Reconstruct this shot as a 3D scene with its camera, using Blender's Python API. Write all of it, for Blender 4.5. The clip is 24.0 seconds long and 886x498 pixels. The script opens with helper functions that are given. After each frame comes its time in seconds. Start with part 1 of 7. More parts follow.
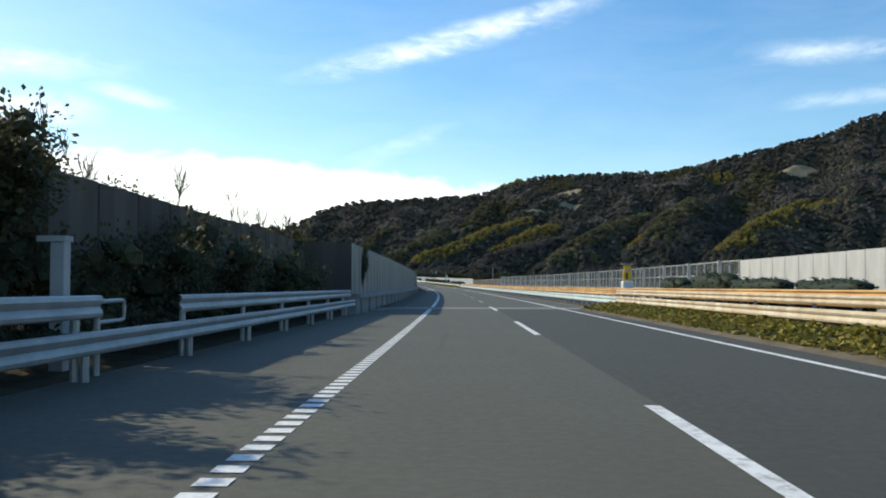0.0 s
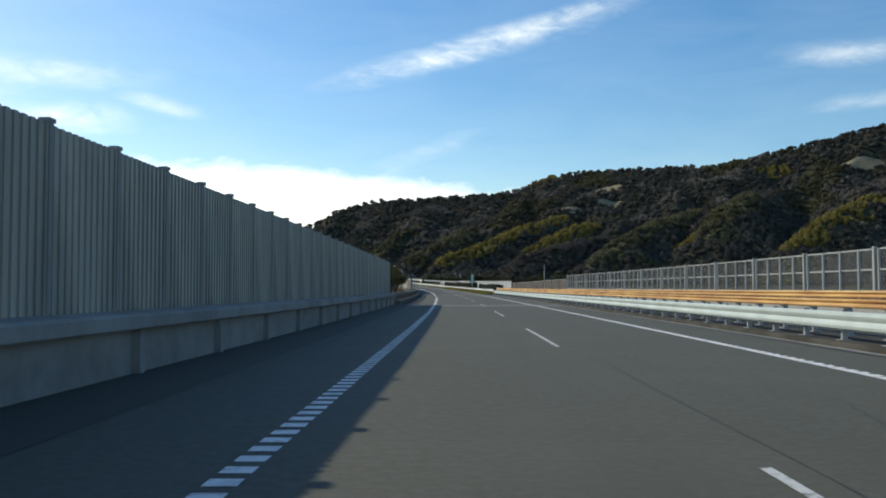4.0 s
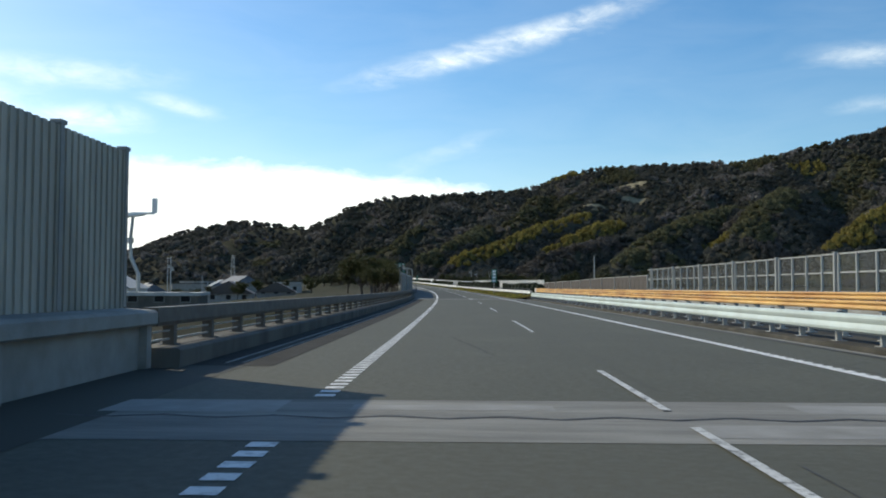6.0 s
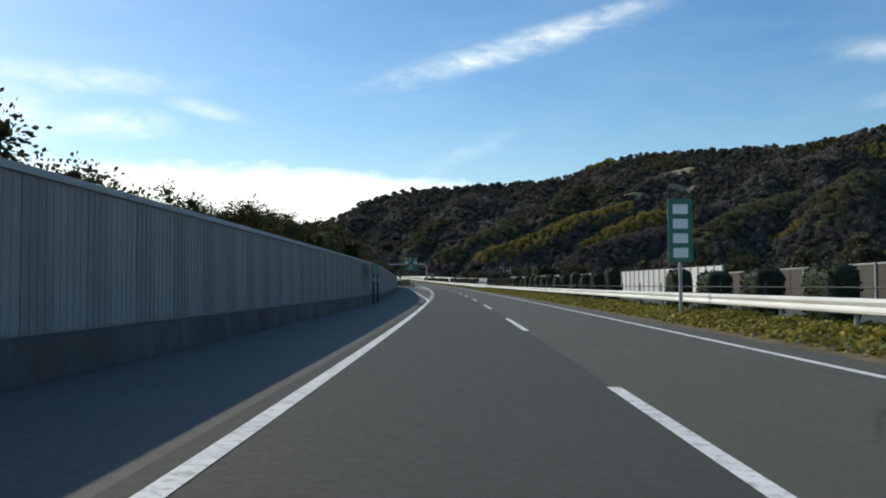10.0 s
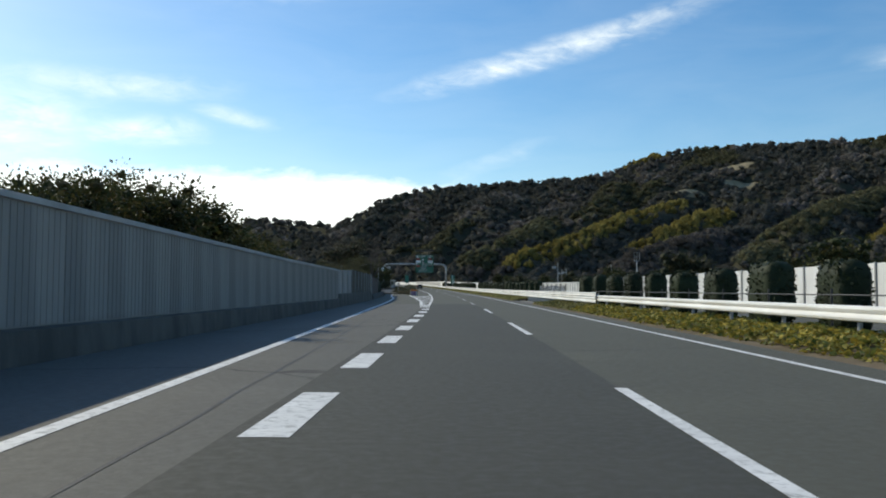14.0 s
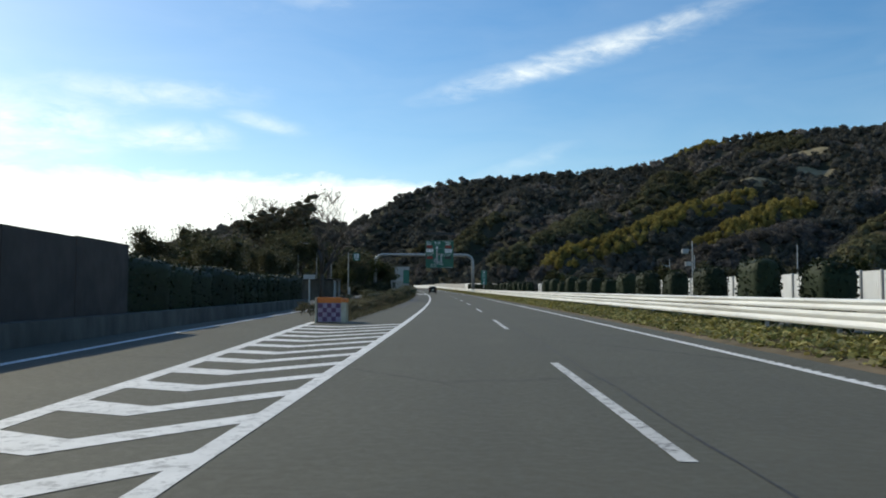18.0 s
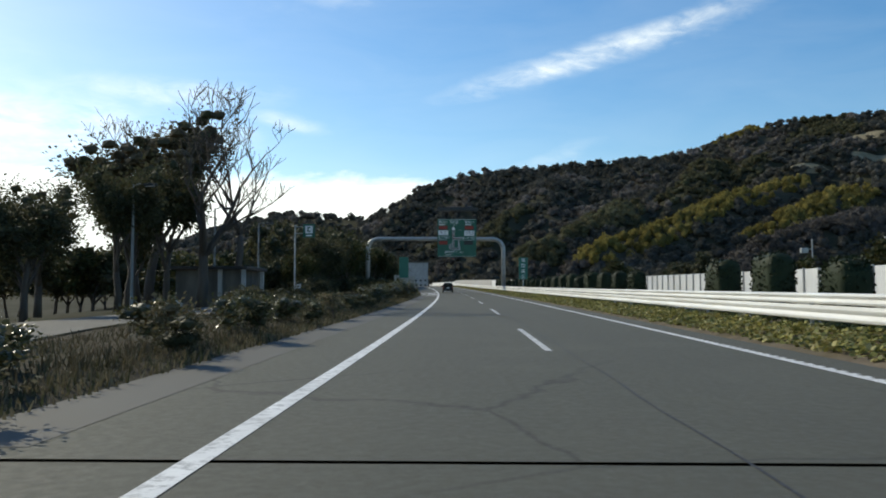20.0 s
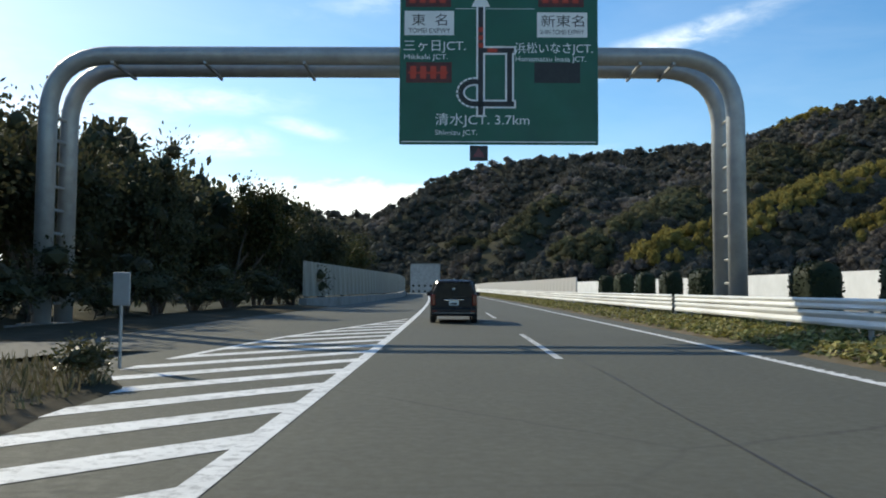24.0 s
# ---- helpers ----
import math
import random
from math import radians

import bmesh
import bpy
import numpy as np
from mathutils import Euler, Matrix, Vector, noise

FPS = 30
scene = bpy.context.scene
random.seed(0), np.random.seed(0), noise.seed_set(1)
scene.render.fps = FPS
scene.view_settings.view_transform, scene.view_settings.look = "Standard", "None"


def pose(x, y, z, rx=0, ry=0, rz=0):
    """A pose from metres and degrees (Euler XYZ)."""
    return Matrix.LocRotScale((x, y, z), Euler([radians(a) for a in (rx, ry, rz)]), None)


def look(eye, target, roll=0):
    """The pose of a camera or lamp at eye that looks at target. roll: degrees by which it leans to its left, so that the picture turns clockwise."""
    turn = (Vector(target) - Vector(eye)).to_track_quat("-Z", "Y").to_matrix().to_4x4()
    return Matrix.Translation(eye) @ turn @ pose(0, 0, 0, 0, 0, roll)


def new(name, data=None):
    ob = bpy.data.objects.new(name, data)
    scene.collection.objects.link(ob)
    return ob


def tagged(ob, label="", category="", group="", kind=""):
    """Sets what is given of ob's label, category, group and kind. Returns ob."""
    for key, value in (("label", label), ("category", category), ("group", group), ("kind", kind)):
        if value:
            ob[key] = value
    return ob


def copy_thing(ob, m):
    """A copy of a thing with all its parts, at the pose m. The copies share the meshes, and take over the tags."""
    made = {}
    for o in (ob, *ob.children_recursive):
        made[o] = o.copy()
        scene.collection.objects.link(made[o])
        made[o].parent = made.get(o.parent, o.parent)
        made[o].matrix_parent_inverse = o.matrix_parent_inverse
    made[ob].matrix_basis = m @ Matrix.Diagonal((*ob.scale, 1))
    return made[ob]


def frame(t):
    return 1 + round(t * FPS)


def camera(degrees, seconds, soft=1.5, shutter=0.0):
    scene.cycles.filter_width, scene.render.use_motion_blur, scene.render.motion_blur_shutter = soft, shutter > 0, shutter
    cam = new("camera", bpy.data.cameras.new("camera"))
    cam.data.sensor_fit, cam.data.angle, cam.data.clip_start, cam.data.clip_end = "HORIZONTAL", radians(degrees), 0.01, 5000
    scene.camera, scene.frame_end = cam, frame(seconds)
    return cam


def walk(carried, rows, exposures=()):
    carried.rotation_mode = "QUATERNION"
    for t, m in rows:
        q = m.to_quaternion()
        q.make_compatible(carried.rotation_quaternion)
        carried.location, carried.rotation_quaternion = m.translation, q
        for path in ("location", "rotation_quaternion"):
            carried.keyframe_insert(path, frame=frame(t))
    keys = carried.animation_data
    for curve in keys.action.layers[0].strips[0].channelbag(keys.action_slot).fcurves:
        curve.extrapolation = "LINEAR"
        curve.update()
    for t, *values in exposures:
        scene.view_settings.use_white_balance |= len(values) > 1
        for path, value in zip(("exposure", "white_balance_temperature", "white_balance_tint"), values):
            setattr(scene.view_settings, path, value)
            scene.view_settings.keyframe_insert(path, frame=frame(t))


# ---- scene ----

# The expressway is one long left-hand arc with a gentle sag. s: metres along it, u: metres to the right of the near lane's middle.
BEND, FALL, SAG = 0.000334110, -0.0113, 0.0000403560
EYE = 1.18


def profile(s):
    """Height of the carriageway at s."""
    e = min(s, 760.0)
    return FALL * e + SAG * e * e / 2 + (s - e) * (FALL + SAG * e) * 0.55


def road_point(s, u, z=0.0):
    a = s * BEND
    return Vector((-(1 - math.cos(a)) / BEND + u * math.cos(a), math.sin(a) / BEND + u * math.sin(a), profile(s) + z))


def road_pose(s, u, z=0.0, turn=0.0):
    """x to the right, y along the road, z up."""
    return Matrix.Translation(road_point(s, u, z)) @ Matrix.Rotation(s * BEND + radians(turn), 4, "Z")


def road_inverse(x, y):
    dx = x + 1 / BEND
    return math.atan2(y, dx) / BEND, math.hypot(dx, y) - 1 / BEND


# ---- camera and its drive ----
cam = camera(55.82, 24.0, soft=1.9)
# seconds, s, u, yaw, pitch, lean
DRIVE = [
    (0.0, 0.0, -0.10, 1.51, 2.00, 0.10),  (0.5, 12.9, -0.10, 1.71, 2.12, 0.21),  (1.0, 25.9, -0.10, 2.03, 2.14, 0.10),
    (1.5, 38.8, -0.12, 2.28, 2.34, 0.21),  (2.0, 51.8, -0.13, 2.58, 2.26, 0.28),  (2.5, 64.7, -0.13, 2.67, 2.32, 0.30),
    (4.5, 116.5, -0.12, 3.66, 2.40, -0.02),  (5.0, 129.4, -0.12, 3.87, 2.34, 0.31),  (5.5, 142.4, -0.11, 4.14, 2.36, 0.12),
    (6.0, 155.3, -0.10, 4.45, 2.46, 0.20),  (6.5, 168.3, -0.08, 4.48, 2.11, 0.11),  (7.0, 181.2, -0.06, 4.59, 2.46, -0.14),
    (7.5, 194.2, -0.01, 4.83, 2.48, -0.07),  (8.0, 207.1, 0.03, 5.18, 2.48, 0.09),  (8.5, 220.1, 0.08, 5.47, 2.61, -0.20),
    (9.0, 233.0, 0.12, 5.71, 2.80, -0.22),  (9.5, 245.5, 0.12, 5.84, 2.47, -0.31),  (11.5, 295.5, -0.11, 7.41, 2.84, 0.20),
    (12.0, 308.0, -0.20, 7.48, 2.97, 0.37),  (12.5, 320.5, -0.18, 7.59, 2.96, 0.60),  (13.0, 333.0, -0.15, 7.73, 2.84, 0.34),
    (13.5, 345.4, -0.13, 7.77, 3.15, 0.12),  (14.0, 357.8, -0.11, 7.94, 3.01, 0.23),  (14.5, 370.2, -0.07, 8.21, 2.89, 0.24),
    (15.0, 382.6, -0.04, 8.52, 2.94, 0.21),  (15.5, 395.0, 0.00, 8.78, 3.00, 0.26),  (16.0, 407.4, 0.00, 8.94, 2.92, 0.10),
    (16.5, 419.8, 0.00, 9.08, 3.03, 0.06),  (17.0, 432.2, 0.15, 9.23, 2.97, -0.12),  (17.5, 444.6, 0.18, 9.33, 3.46, -0.23),
    (18.0, 457.0, 0.22, 9.85, 3.29, 0.21),  (18.5, 469.6, 0.25, 10.11, 3.17, -0.00),  (20.5, 520.0, 0.25, 11.81, 3.19, 0.12),
    (21.0, 532.9, 0.18, 12.02, 3.28, 0.17),  (21.5, 545.7, 0.10, 12.00, 3.20, 0.19),  (22.0, 558.6, 0.03, 12.06, 3.36, 0.03),
    (22.5, 571.4, 0.00, 12.39, 3.28, 0.05),  (23.0, 584.3, 0.00, 12.74, 3.45, 0.02),  (23.5, 597.1, 0.00, 12.67, 3.47, -0.01),
    (24.0, 610.0, 0.00, 12.60, 3.58, 0.29),
]


def drive_pose(s, u, yaw, pitch, lean):
    p = road_point(s, u, EYE)
    return Matrix.Translation(p) @ Matrix.Rotation(radians(yaw), 4, "Z") @ Matrix.Rotation(radians(90 + pitch), 4, "X") @ Matrix.Rotation(radians(lean), 4, "Z")


walk(cam, [(t, drive_pose(s, u, yaw, pitch, lean)) for t, s, u, yaw, pitch, lean in DRIVE], [(t, e, 7000, 3) for t, e in ((0.0, 0.38), (1.0, 0.15), (2.0, 0.15), (5.0, 0.02), (6.0, 0.12), (7.0, -0.08), (9.0, -0.1), (12.0, 0.25), (14.0, 0.05), (17.0, 0.03), (18.0, -0.04), (21.0, 0.06), (22.5, 0.08), (24.0, 0.32))])

# ---- sky, sun, exposure ----
SUN_LEFT, SUN_UP = 58.0, 33.0
sun = new("sun", bpy.data.lights.new("sun", "SUN"))
sun.data.energy, sun.data.angle, sun.data.color = 3.4, radians(0.53), (1.0, 0.92, 0.79)
sun.matrix_basis = look((0, 0, 0), (math.sin(radians(SUN_LEFT)) * math.cos(radians(SUN_UP)), -math.cos(radians(SUN_LEFT)) * math.cos(radians(SUN_UP)), -math.sin(radians(SUN_UP))))
sun.location = (-300, 200, 300)


class Nodes:
    """Short hand for node trees."""

    def __init__(self, tree):
        self.tree = tree
        tree.nodes.clear()

    def add(self, kind):
        return self.tree.nodes.new(kind)

    def link(self, a, b):
        self.tree.links.new(a, b)

    def put(self, socket, value):
        if isinstance(value, bpy.types.NodeSocket):
            self.link(value, socket)
        else:
            socket.default_value = value

    def math(self, op, a, b=0.0, c=0.0, clamp=False):
        n = self.add("ShaderNodeMath")
        n.operation, n.use_clamp = op, clamp
        for s, v in zip(n.inputs, (a, b, c)):
            self.put(s, v)
        return n.outputs[0]

    def mix(self, f, a, b, blend="MIX"):
        n = self.add("ShaderNodeMix")
        n.data_type, n.blend_type = "RGBA", blend
        self.put(n.inputs[0], f)
        for s, v in ((n.inputs[6], a), (n.inputs[7], b)):
            self.put(s, (*v, 1.0) if isinstance(v, tuple) and len(v) == 3 else v)
        return n.outputs[2]

    def noise(self, vec, scale, detail=4.0, rough=0.55, lo=0.35, hi=0.65, distort=0.0):
        n = self.add("ShaderNodeTexNoise")
        n.inputs["Scale"].default_value, n.inputs["Detail"].default_value, n.inputs["Roughness"].default_value = scale, detail, rough
        n.inputs["Distortion"].default_value = distort
        if vec is not None:
            self.link(vec, n.inputs["Vector"])
        return self.ramp(n.outputs[0], lo, hi)

    def ramp(self, v, lo, hi, a=0.0, b=1.0):
        n = self.add("ShaderNodeMapRange")
        for s, x in zip(n.inputs, (v, lo, hi, a, b)):
            self.put(s, x)
        return n.outputs[0]

    def scale(self, vec, xyz):
        n = self.add("ShaderNodeMapping")
        self.link(vec, n.inputs[0])
        n.inputs["Scale"].default_value = xyz
        return n.outputs[0]


world = bpy.data.worlds.new("sky")
world.use_nodes = True
scene.world = world
N = Nodes(world.node_tree)
sky = N.add("ShaderNodeTexSky")
sky.sky_type, sky.sun_disc, sky.sun_elevation, sky.sun_rotation = "NISHITA", False, radians(SUN_UP), radians(-SUN_LEFT)
sky.air_density, sky.dust_density, sky.ozone_density = 1.0, 0.5, 3.0
way = N.add("ShaderNodeTexCoord").outputs["Generated"]
split = N.add("ShaderNodeSeparateXYZ")
N.link(way, split.inputs[0])
AZ = N.math("MULTIPLY", N.math("ARCTAN2", split.outputs[0], split.outputs[1]), 57.29578)
EL = N.math("MULTIPLY", N.math("ARCSINE", split.outputs[2]), 57.29578)
plane = N.add("ShaderNodeCombineXYZ")
N.link(AZ, plane.inputs[0])
N.link(EL, plane.inputs[1])
wisp_noise = N.noise(N.scale(plane.outputs[0], (0.10, 0.42, 1)), 1.0, 6, 0.6, 0.30, 0.72, 0.6)
fine_noise = N.noise(N.scale(plane.outputs[0], (0.35, 0.9, 1)), 1.0, 7, 0.62, 0.30, 0.70, 0.4)


def cloud(az, el, length, width, tilt, strength):
    """A soft streak of high cloud about a point of the sky, in degrees."""
    c, s = math.cos(radians(tilt)), math.sin(radians(tilt))
    dx, dy = N.math("SUBTRACT", AZ, az), N.math("SUBTRACT", EL, el)
    along = N.math("DIVIDE", N.math("ADD", N.math("MULTIPLY", dx, c), N.math("MULTIPLY", dy, s)), length)
    cross = N.math("ADD", N.math("DIVIDE", N.math("SUBTRACT", N.math("MULTIPLY", dy, c), N.math("MULTIPLY", dx, s)), width), N.math("MULTIPLY", N.math("SUBTRACT", wisp_noise, 0.5), 0.9))
    r2 = N.math("ADD", N.math("POWER", N.math("ABSOLUTE", along), 3.0), N.math("MULTIPLY", cross, cross))
    g = N.math("EXPONENT", N.math("MULTIPLY", r2, -1.0))
    return N.math("MULTIPLY", N.math("MULTIPLY", g, N.ramp(N.math("MULTIPLY", fine_noise, N.ramp(wisp_noise, 0.0, 1.0, 0.35, 1.25)), 0.0, 0.8, 0.12, 1.0)), strength)


cover = N.math("MULTIPLY", wisp_noise, 0.05)
for args in ((0.0, 16.3, 9.5, 0.75, 14, 0.8), (23.5, 14.0, 4.2, 0.6, -3, 0.5), (25.5, 11.2, 4.5, 0.5, 2, 0.32), (-28.0, 10.3, 3.6, 0.75, 3, 0.85), (-22.2, 11.6, 2.6, 0.5, -12, 0.5),
             (-30.0, 13.1, 7.0, 0.8, 1, 0.5), (-38.0, 10.3, 6.5, 1.9, 0, 0.95), (-4.5, 9.0, 4.0, 0.7, 20, 0.2), (-60.0, 12.0, 18.0, 4.0, 0, 0.8), (-10.0, 22.0, 12.0, 1.0, 12, 0.3), (40.0, 17.0, 9.0, 1.2, 10, 0.4)):
    cover = N.math("MAXIMUM", cover, cloud(*args))
# a bright bank of cloud low over the hills, below about eight degrees
bank_top = N.math("ADD", N.ramp(AZ, -14.0, 9.0, 7.8, 5.2), N.math("MULTIPLY", N.math("SUBTRACT", fine_noise, 0.5), 0.9))
bank = N.math("MULTIPLY", N.ramp(N.math("SUBTRACT", bank_top, EL), -0.5, 0.7), N.ramp(AZ, 2.0, 16.0, 1.0, 0.25))
cover = N.math("MAXIMUM", cover, N.math("MULTIPLY", bank, 0.95), clamp=True)
light = N.add("ShaderNodeBackground")
deep = N.add("ShaderNodeHueSaturation")
deep.inputs["Hue"].default_value, deep.inputs["Saturation"].default_value = 0.503, 1.28
N.link(sky.outputs[0], deep.inputs["Color"])
N.link(N.mix(cover, deep.outputs[0], (8.6, 8.9, 9.2)), light.inputs[0])
light.inputs[1].default_value = 0.146
N.link(light.outputs[0], N.add("ShaderNodeOutputWorld").inputs[0])

# ---- materials ----


def surface(name, c1, c2, scale=2.0, rough=0.7, metal=0.0, bump=0.0, bump_scale=40.0, dirt=None, dirt_scale=0.6, dirt_amount=0.35, stretch=(1, 1, 1), per=0.0, detail=5.0, spec=0.5):
    """A worn surface: two colours mixed at one scale, dirt at a larger one, fine relief; per: how far pieces differ in value."""
    m = bpy.data.materials.new(name)
    m.use_nodes = True
    n = Nodes(m.node_tree)
    at = n.scale(n.add("ShaderNodeTexCoord").outputs["Object"], stretch)
    col = n.mix(n.noise(at, scale, detail), c1, c2)
    if dirt:
        col = n.mix(n.math("MULTIPLY", n.noise(at, dirt_scale, 6, 0.6, 0.42, 0.7), dirt_amount), col, dirt)
    if per:
        info = n.add("ShaderNodeObjectInfo").outputs["Random"]
        hsv = n.add("ShaderNodeHueSaturation")
        n.link(n.ramp(info, 0, 1, 1 - per, 1 + per), hsv.inputs["Value"])
        n.link(col, hsv.inputs["Color"])
        col = hsv.outputs[0]
    b = n.add("ShaderNodeBsdfPrincipled")
    n.link(col, b.inputs["Base Color"])
    n.link(n.ramp(n.noise(at, scale * 3, 3), 0, 1, max(0.02, rough - 0.08), min(1, rough + 0.08)), b.inputs["Roughness"])
    b.inputs["Metallic"].default_value = metal
    b.inputs["Specular IOR Level"].default_value = spec
    if bump:
        k = n.add("ShaderNodeBump")
        k.inputs["Strength"].default_value, k.inputs["Distance"].default_value = bump, 0.02
        n.link(n.noise(at, bump_scale, 4, 0.6, 0.2, 0.8), k.inputs["Height"])
        n.link(k.outputs[0], b.inputs["Normal"])
    n.link(b.outputs[0], n.add("ShaderNodeOutputMaterial").inputs[0])
    return m


def foliage(name, colours, rough=0.65, gloss=0.2, thin=0.25, patch=0.9):
    """Leaves whose colour differs from leaf to leaf and from plant to plant."""
    m = bpy.data.materials.new(name)
    m.use_nodes = True
    n = Nodes(m.node_tree)
    r = n.add("ShaderNodeNewGeometry").outputs["Random Per Island"]
    ramp = n.add("ShaderNodeValToRGB")
    ramp.color_ramp.interpolation = "LINEAR"
    els = ramp.color_ramp.elements
    while len(els) < len(colours):
        els.new(0.5)
    for i, c in enumerate(colours):
        els[i].position, els[i].color = i / max(1, len(colours) - 1), (*c, 1)
    n.link(r, ramp.inputs[0])
    at = n.add("ShaderNodeTexCoord").outputs["Object"]
    col = n.mix(n.noise(at, patch, 5), ramp.outputs[0], n.mix(1.0, ramp.outputs[0], (0.62, 0.6, 0.55), "MULTIPLY"))
    hsv = n.add("ShaderNodeHueSaturation")
    n.link(n.ramp(n.add("ShaderNodeObjectInfo").outputs["Random"], 0, 1, 0.8, 1.2), hsv.inputs["Value"])
    n.link(col, hsv.inputs["Color"])
    b = n.add("ShaderNodeBsdfPrincipled")
    n.link(hsv.outputs[0], b.inputs["Base Color"])
    b.inputs["Roughness"].default_value, b.inputs["Specular IOR Level"].default_value = rough, gloss
    out = n.add("ShaderNodeOutputMaterial")
    if thin:
        tr = n.add("ShaderNodeBsdfTranslucent")
        n.link(hsv.outputs[0], tr.inputs[0])
        mx = n.add("ShaderNodeMixShader")
        mx.inputs[0].default_value = thin
        n.link(b.outputs[0], mx.inputs[1])
        n.link(tr.outputs[0], mx.inputs[2])
        n.link(mx.outputs[0], out.inputs[0])
    else:
        n.link(b.outputs[0], out.inputs[0])
    return m


def asphalt(name, base, tint, crack=0.5):
    """Rolled asphalt: stone grain, wheel paths along the road, patches and thin cracks."""
    m = bpy.data.materials.new(name)
    m.use_nodes = True
    n = Nodes(m.node_tree)
    at = n.add("ShaderNodeTexCoord").outputs["UV"]
    dark = tuple(c * 0.72 for c in base)
    col = n.mix(n.noise(at, 28.0, 3, 0.7, 0.3, 0.7), dark, base)
    col = n.mix(n.math("MULTIPLY", n.noise(n.scale(at, (1.3, 0.03, 1)), 1.0, 5, 0.6, 0.35, 0.7), 0.55), col, tint)
    col = n.mix(n.math("MULTIPLY", n.noise(at, 0.35, 6, 0.65, 0.5, 0.72), 0.3), col, tuple(c * 1.25 for c in base))
    v = n.add("ShaderNodeTexVoronoi")
    v.feature = "DISTANCE_TO_EDGE"
    v.inputs["Scale"].default_value = 0.16
    wob = n.add("ShaderNodeTexNoise")
    wob.inputs["Scale"].default_value, wob.inputs["Detail"].default_value = 1.6, 5
    n.link(at, wob.inputs["Vector"])
    mixv = n.add("ShaderNodeMix")
    mixv.data_type = "VECTOR"
    mixv.inputs[0].default_value = 0.22
    n.link(at, mixv.inputs[4])
    n.link(wob.outputs["Color"], mixv.inputs[5])
    n.link(mixv.outputs[1], v.inputs["Vector"])
    line = n.math("MULTIPLY", n.ramp(v.outputs["Distance"], 0.0, 0.006, 1, 0), n.math("MULTIPLY", n.noise(at, 0.09, 2, 0.5, 0.5, 0.6), crack))
    col = n.mix(line, col, (0.015, 0.015, 0.015))
    b = n.add("ShaderNodeBsdfPrincipled")
    n.link(col, b.inputs["Base Color"])
    n.link(n.noise(at, 9.0, 4, 0.6, 0.0, 1.0), b.inputs["Roughness"])
    n.link(n.ramp(n.noise(at, 9.0, 4), 0, 1, 0.72, 0.9), b.inputs["Roughness"])
    b.inputs["Specular IOR Level"].default_value = 0.3
    k = n.add("ShaderNodeBump")
    k.inputs["Strength"].default_value, k.inputs["Distance"].default_value = 0.5, 0.006
    n.link(n.noise(at, 60.0, 3, 0.7, 0.2, 0.8), k.inputs["Height"])
    n.link(k.outputs[0], b.inputs["Normal"])
    n.link(b.outputs[0], n.add("ShaderNodeOutputMaterial").inputs[0])
    return m


def worn_paint(name, white, under, wear):
    """Road paint rubbed through to the asphalt here and there."""
    m = bpy.data.materials.new(name)
    m.use_nodes = True
    n = Nodes(m.node_tree)
    at = n.add("ShaderNodeTexCoord").outputs["Object"]
    hole = n.math("MULTIPLY", n.noise(at, 7.0, 8, 0.75, 0.5, 0.62), wear)
    col = n.mix(n.noise(at, 1.4, 4), white, tuple(c * 0.82 for c in white))
    col = n.mix(hole, col, under)
    b = n.add("ShaderNodeBsdfPrincipled")
    n.link(col, b.inputs["Base Color"])
    b.inputs["Roughness"].default_value = 0.7
    n.link(b.outputs[0], n.add("ShaderNodeOutputMaterial").inputs[0])
    return m


ASPHALT = asphalt("asphalt_grey", (0.104, 0.103, 0.080), (0.078, 0.078, 0.062))
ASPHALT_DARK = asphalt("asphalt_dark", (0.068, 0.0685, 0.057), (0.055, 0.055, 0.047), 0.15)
ASPHALT_OLD = asphalt("asphalt_old", (0.125, 0.121, 0.106), (0.098, 0.095, 0.084), 0.9)
PAINT = worn_paint("road_paint", (0.78, 0.78, 0.76), (0.12, 0.12, 0.115), 0.55)
PAINT_WORN = worn_paint("road_paint_worn", (0.60, 0.60, 0.58), (0.11, 0.11, 0.105), 1.0)
CONCRETE = surface("concrete", (0.30, 0.295, 0.28), (0.24, 0.235, 0.22), 1.6, 0.85, bump=0.25, dirt=(0.12, 0.115, 0.10), dirt_amount=0.5)
CONCRETE_STAINED = surface("concrete_stained", (0.15, 0.138, 0.12), (0.098, 0.09, 0.079), 1.2, 0.9, bump=0.25, dirt=(0.07, 0.066, 0.058), dirt_amount=0.6, stretch=(1, 1, 0.4), spec=0.2)
CONCRETE_LIGHT = surface("concrete_light", (0.46, 0.45, 0.43), (0.38, 0.375, 0.36), 1.1, 0.85, bump=0.2, dirt=(0.2, 0.19, 0.17), dirt_amount=0.4)
JOINT_CONCRETE = surface("joint_concrete", (0.27, 0.262, 0.235), (0.17, 0.165, 0.15), 0.8, 0.85, bump=0.3, dirt=(0.10, 0.095, 0.085), dirt_amount=0.6, stretch=(0.5, 3, 1))
RUBBER = surface("joint_rubber", (0.02, 0.02, 0.02), (0.035, 0.035, 0.035), 6, 0.7)
GALV = surface("galvanised_steel", (0.40, 0.405, 0.395), (0.32, 0.325, 0.32), 2.5, 0.45, 0.35, dirt=(0.22, 0.2, 0.17), dirt_amount=0.3)
RAIL_WHITE = surface("rail_white_paint", (0.80, 0.80, 0.77), (0.70, 0.70, 0.67), 1.2, 0.45, 0.0, dirt=(0.35, 0.32, 0.28), dirt_amount=0.35, stretch=(1, 0.3, 3))
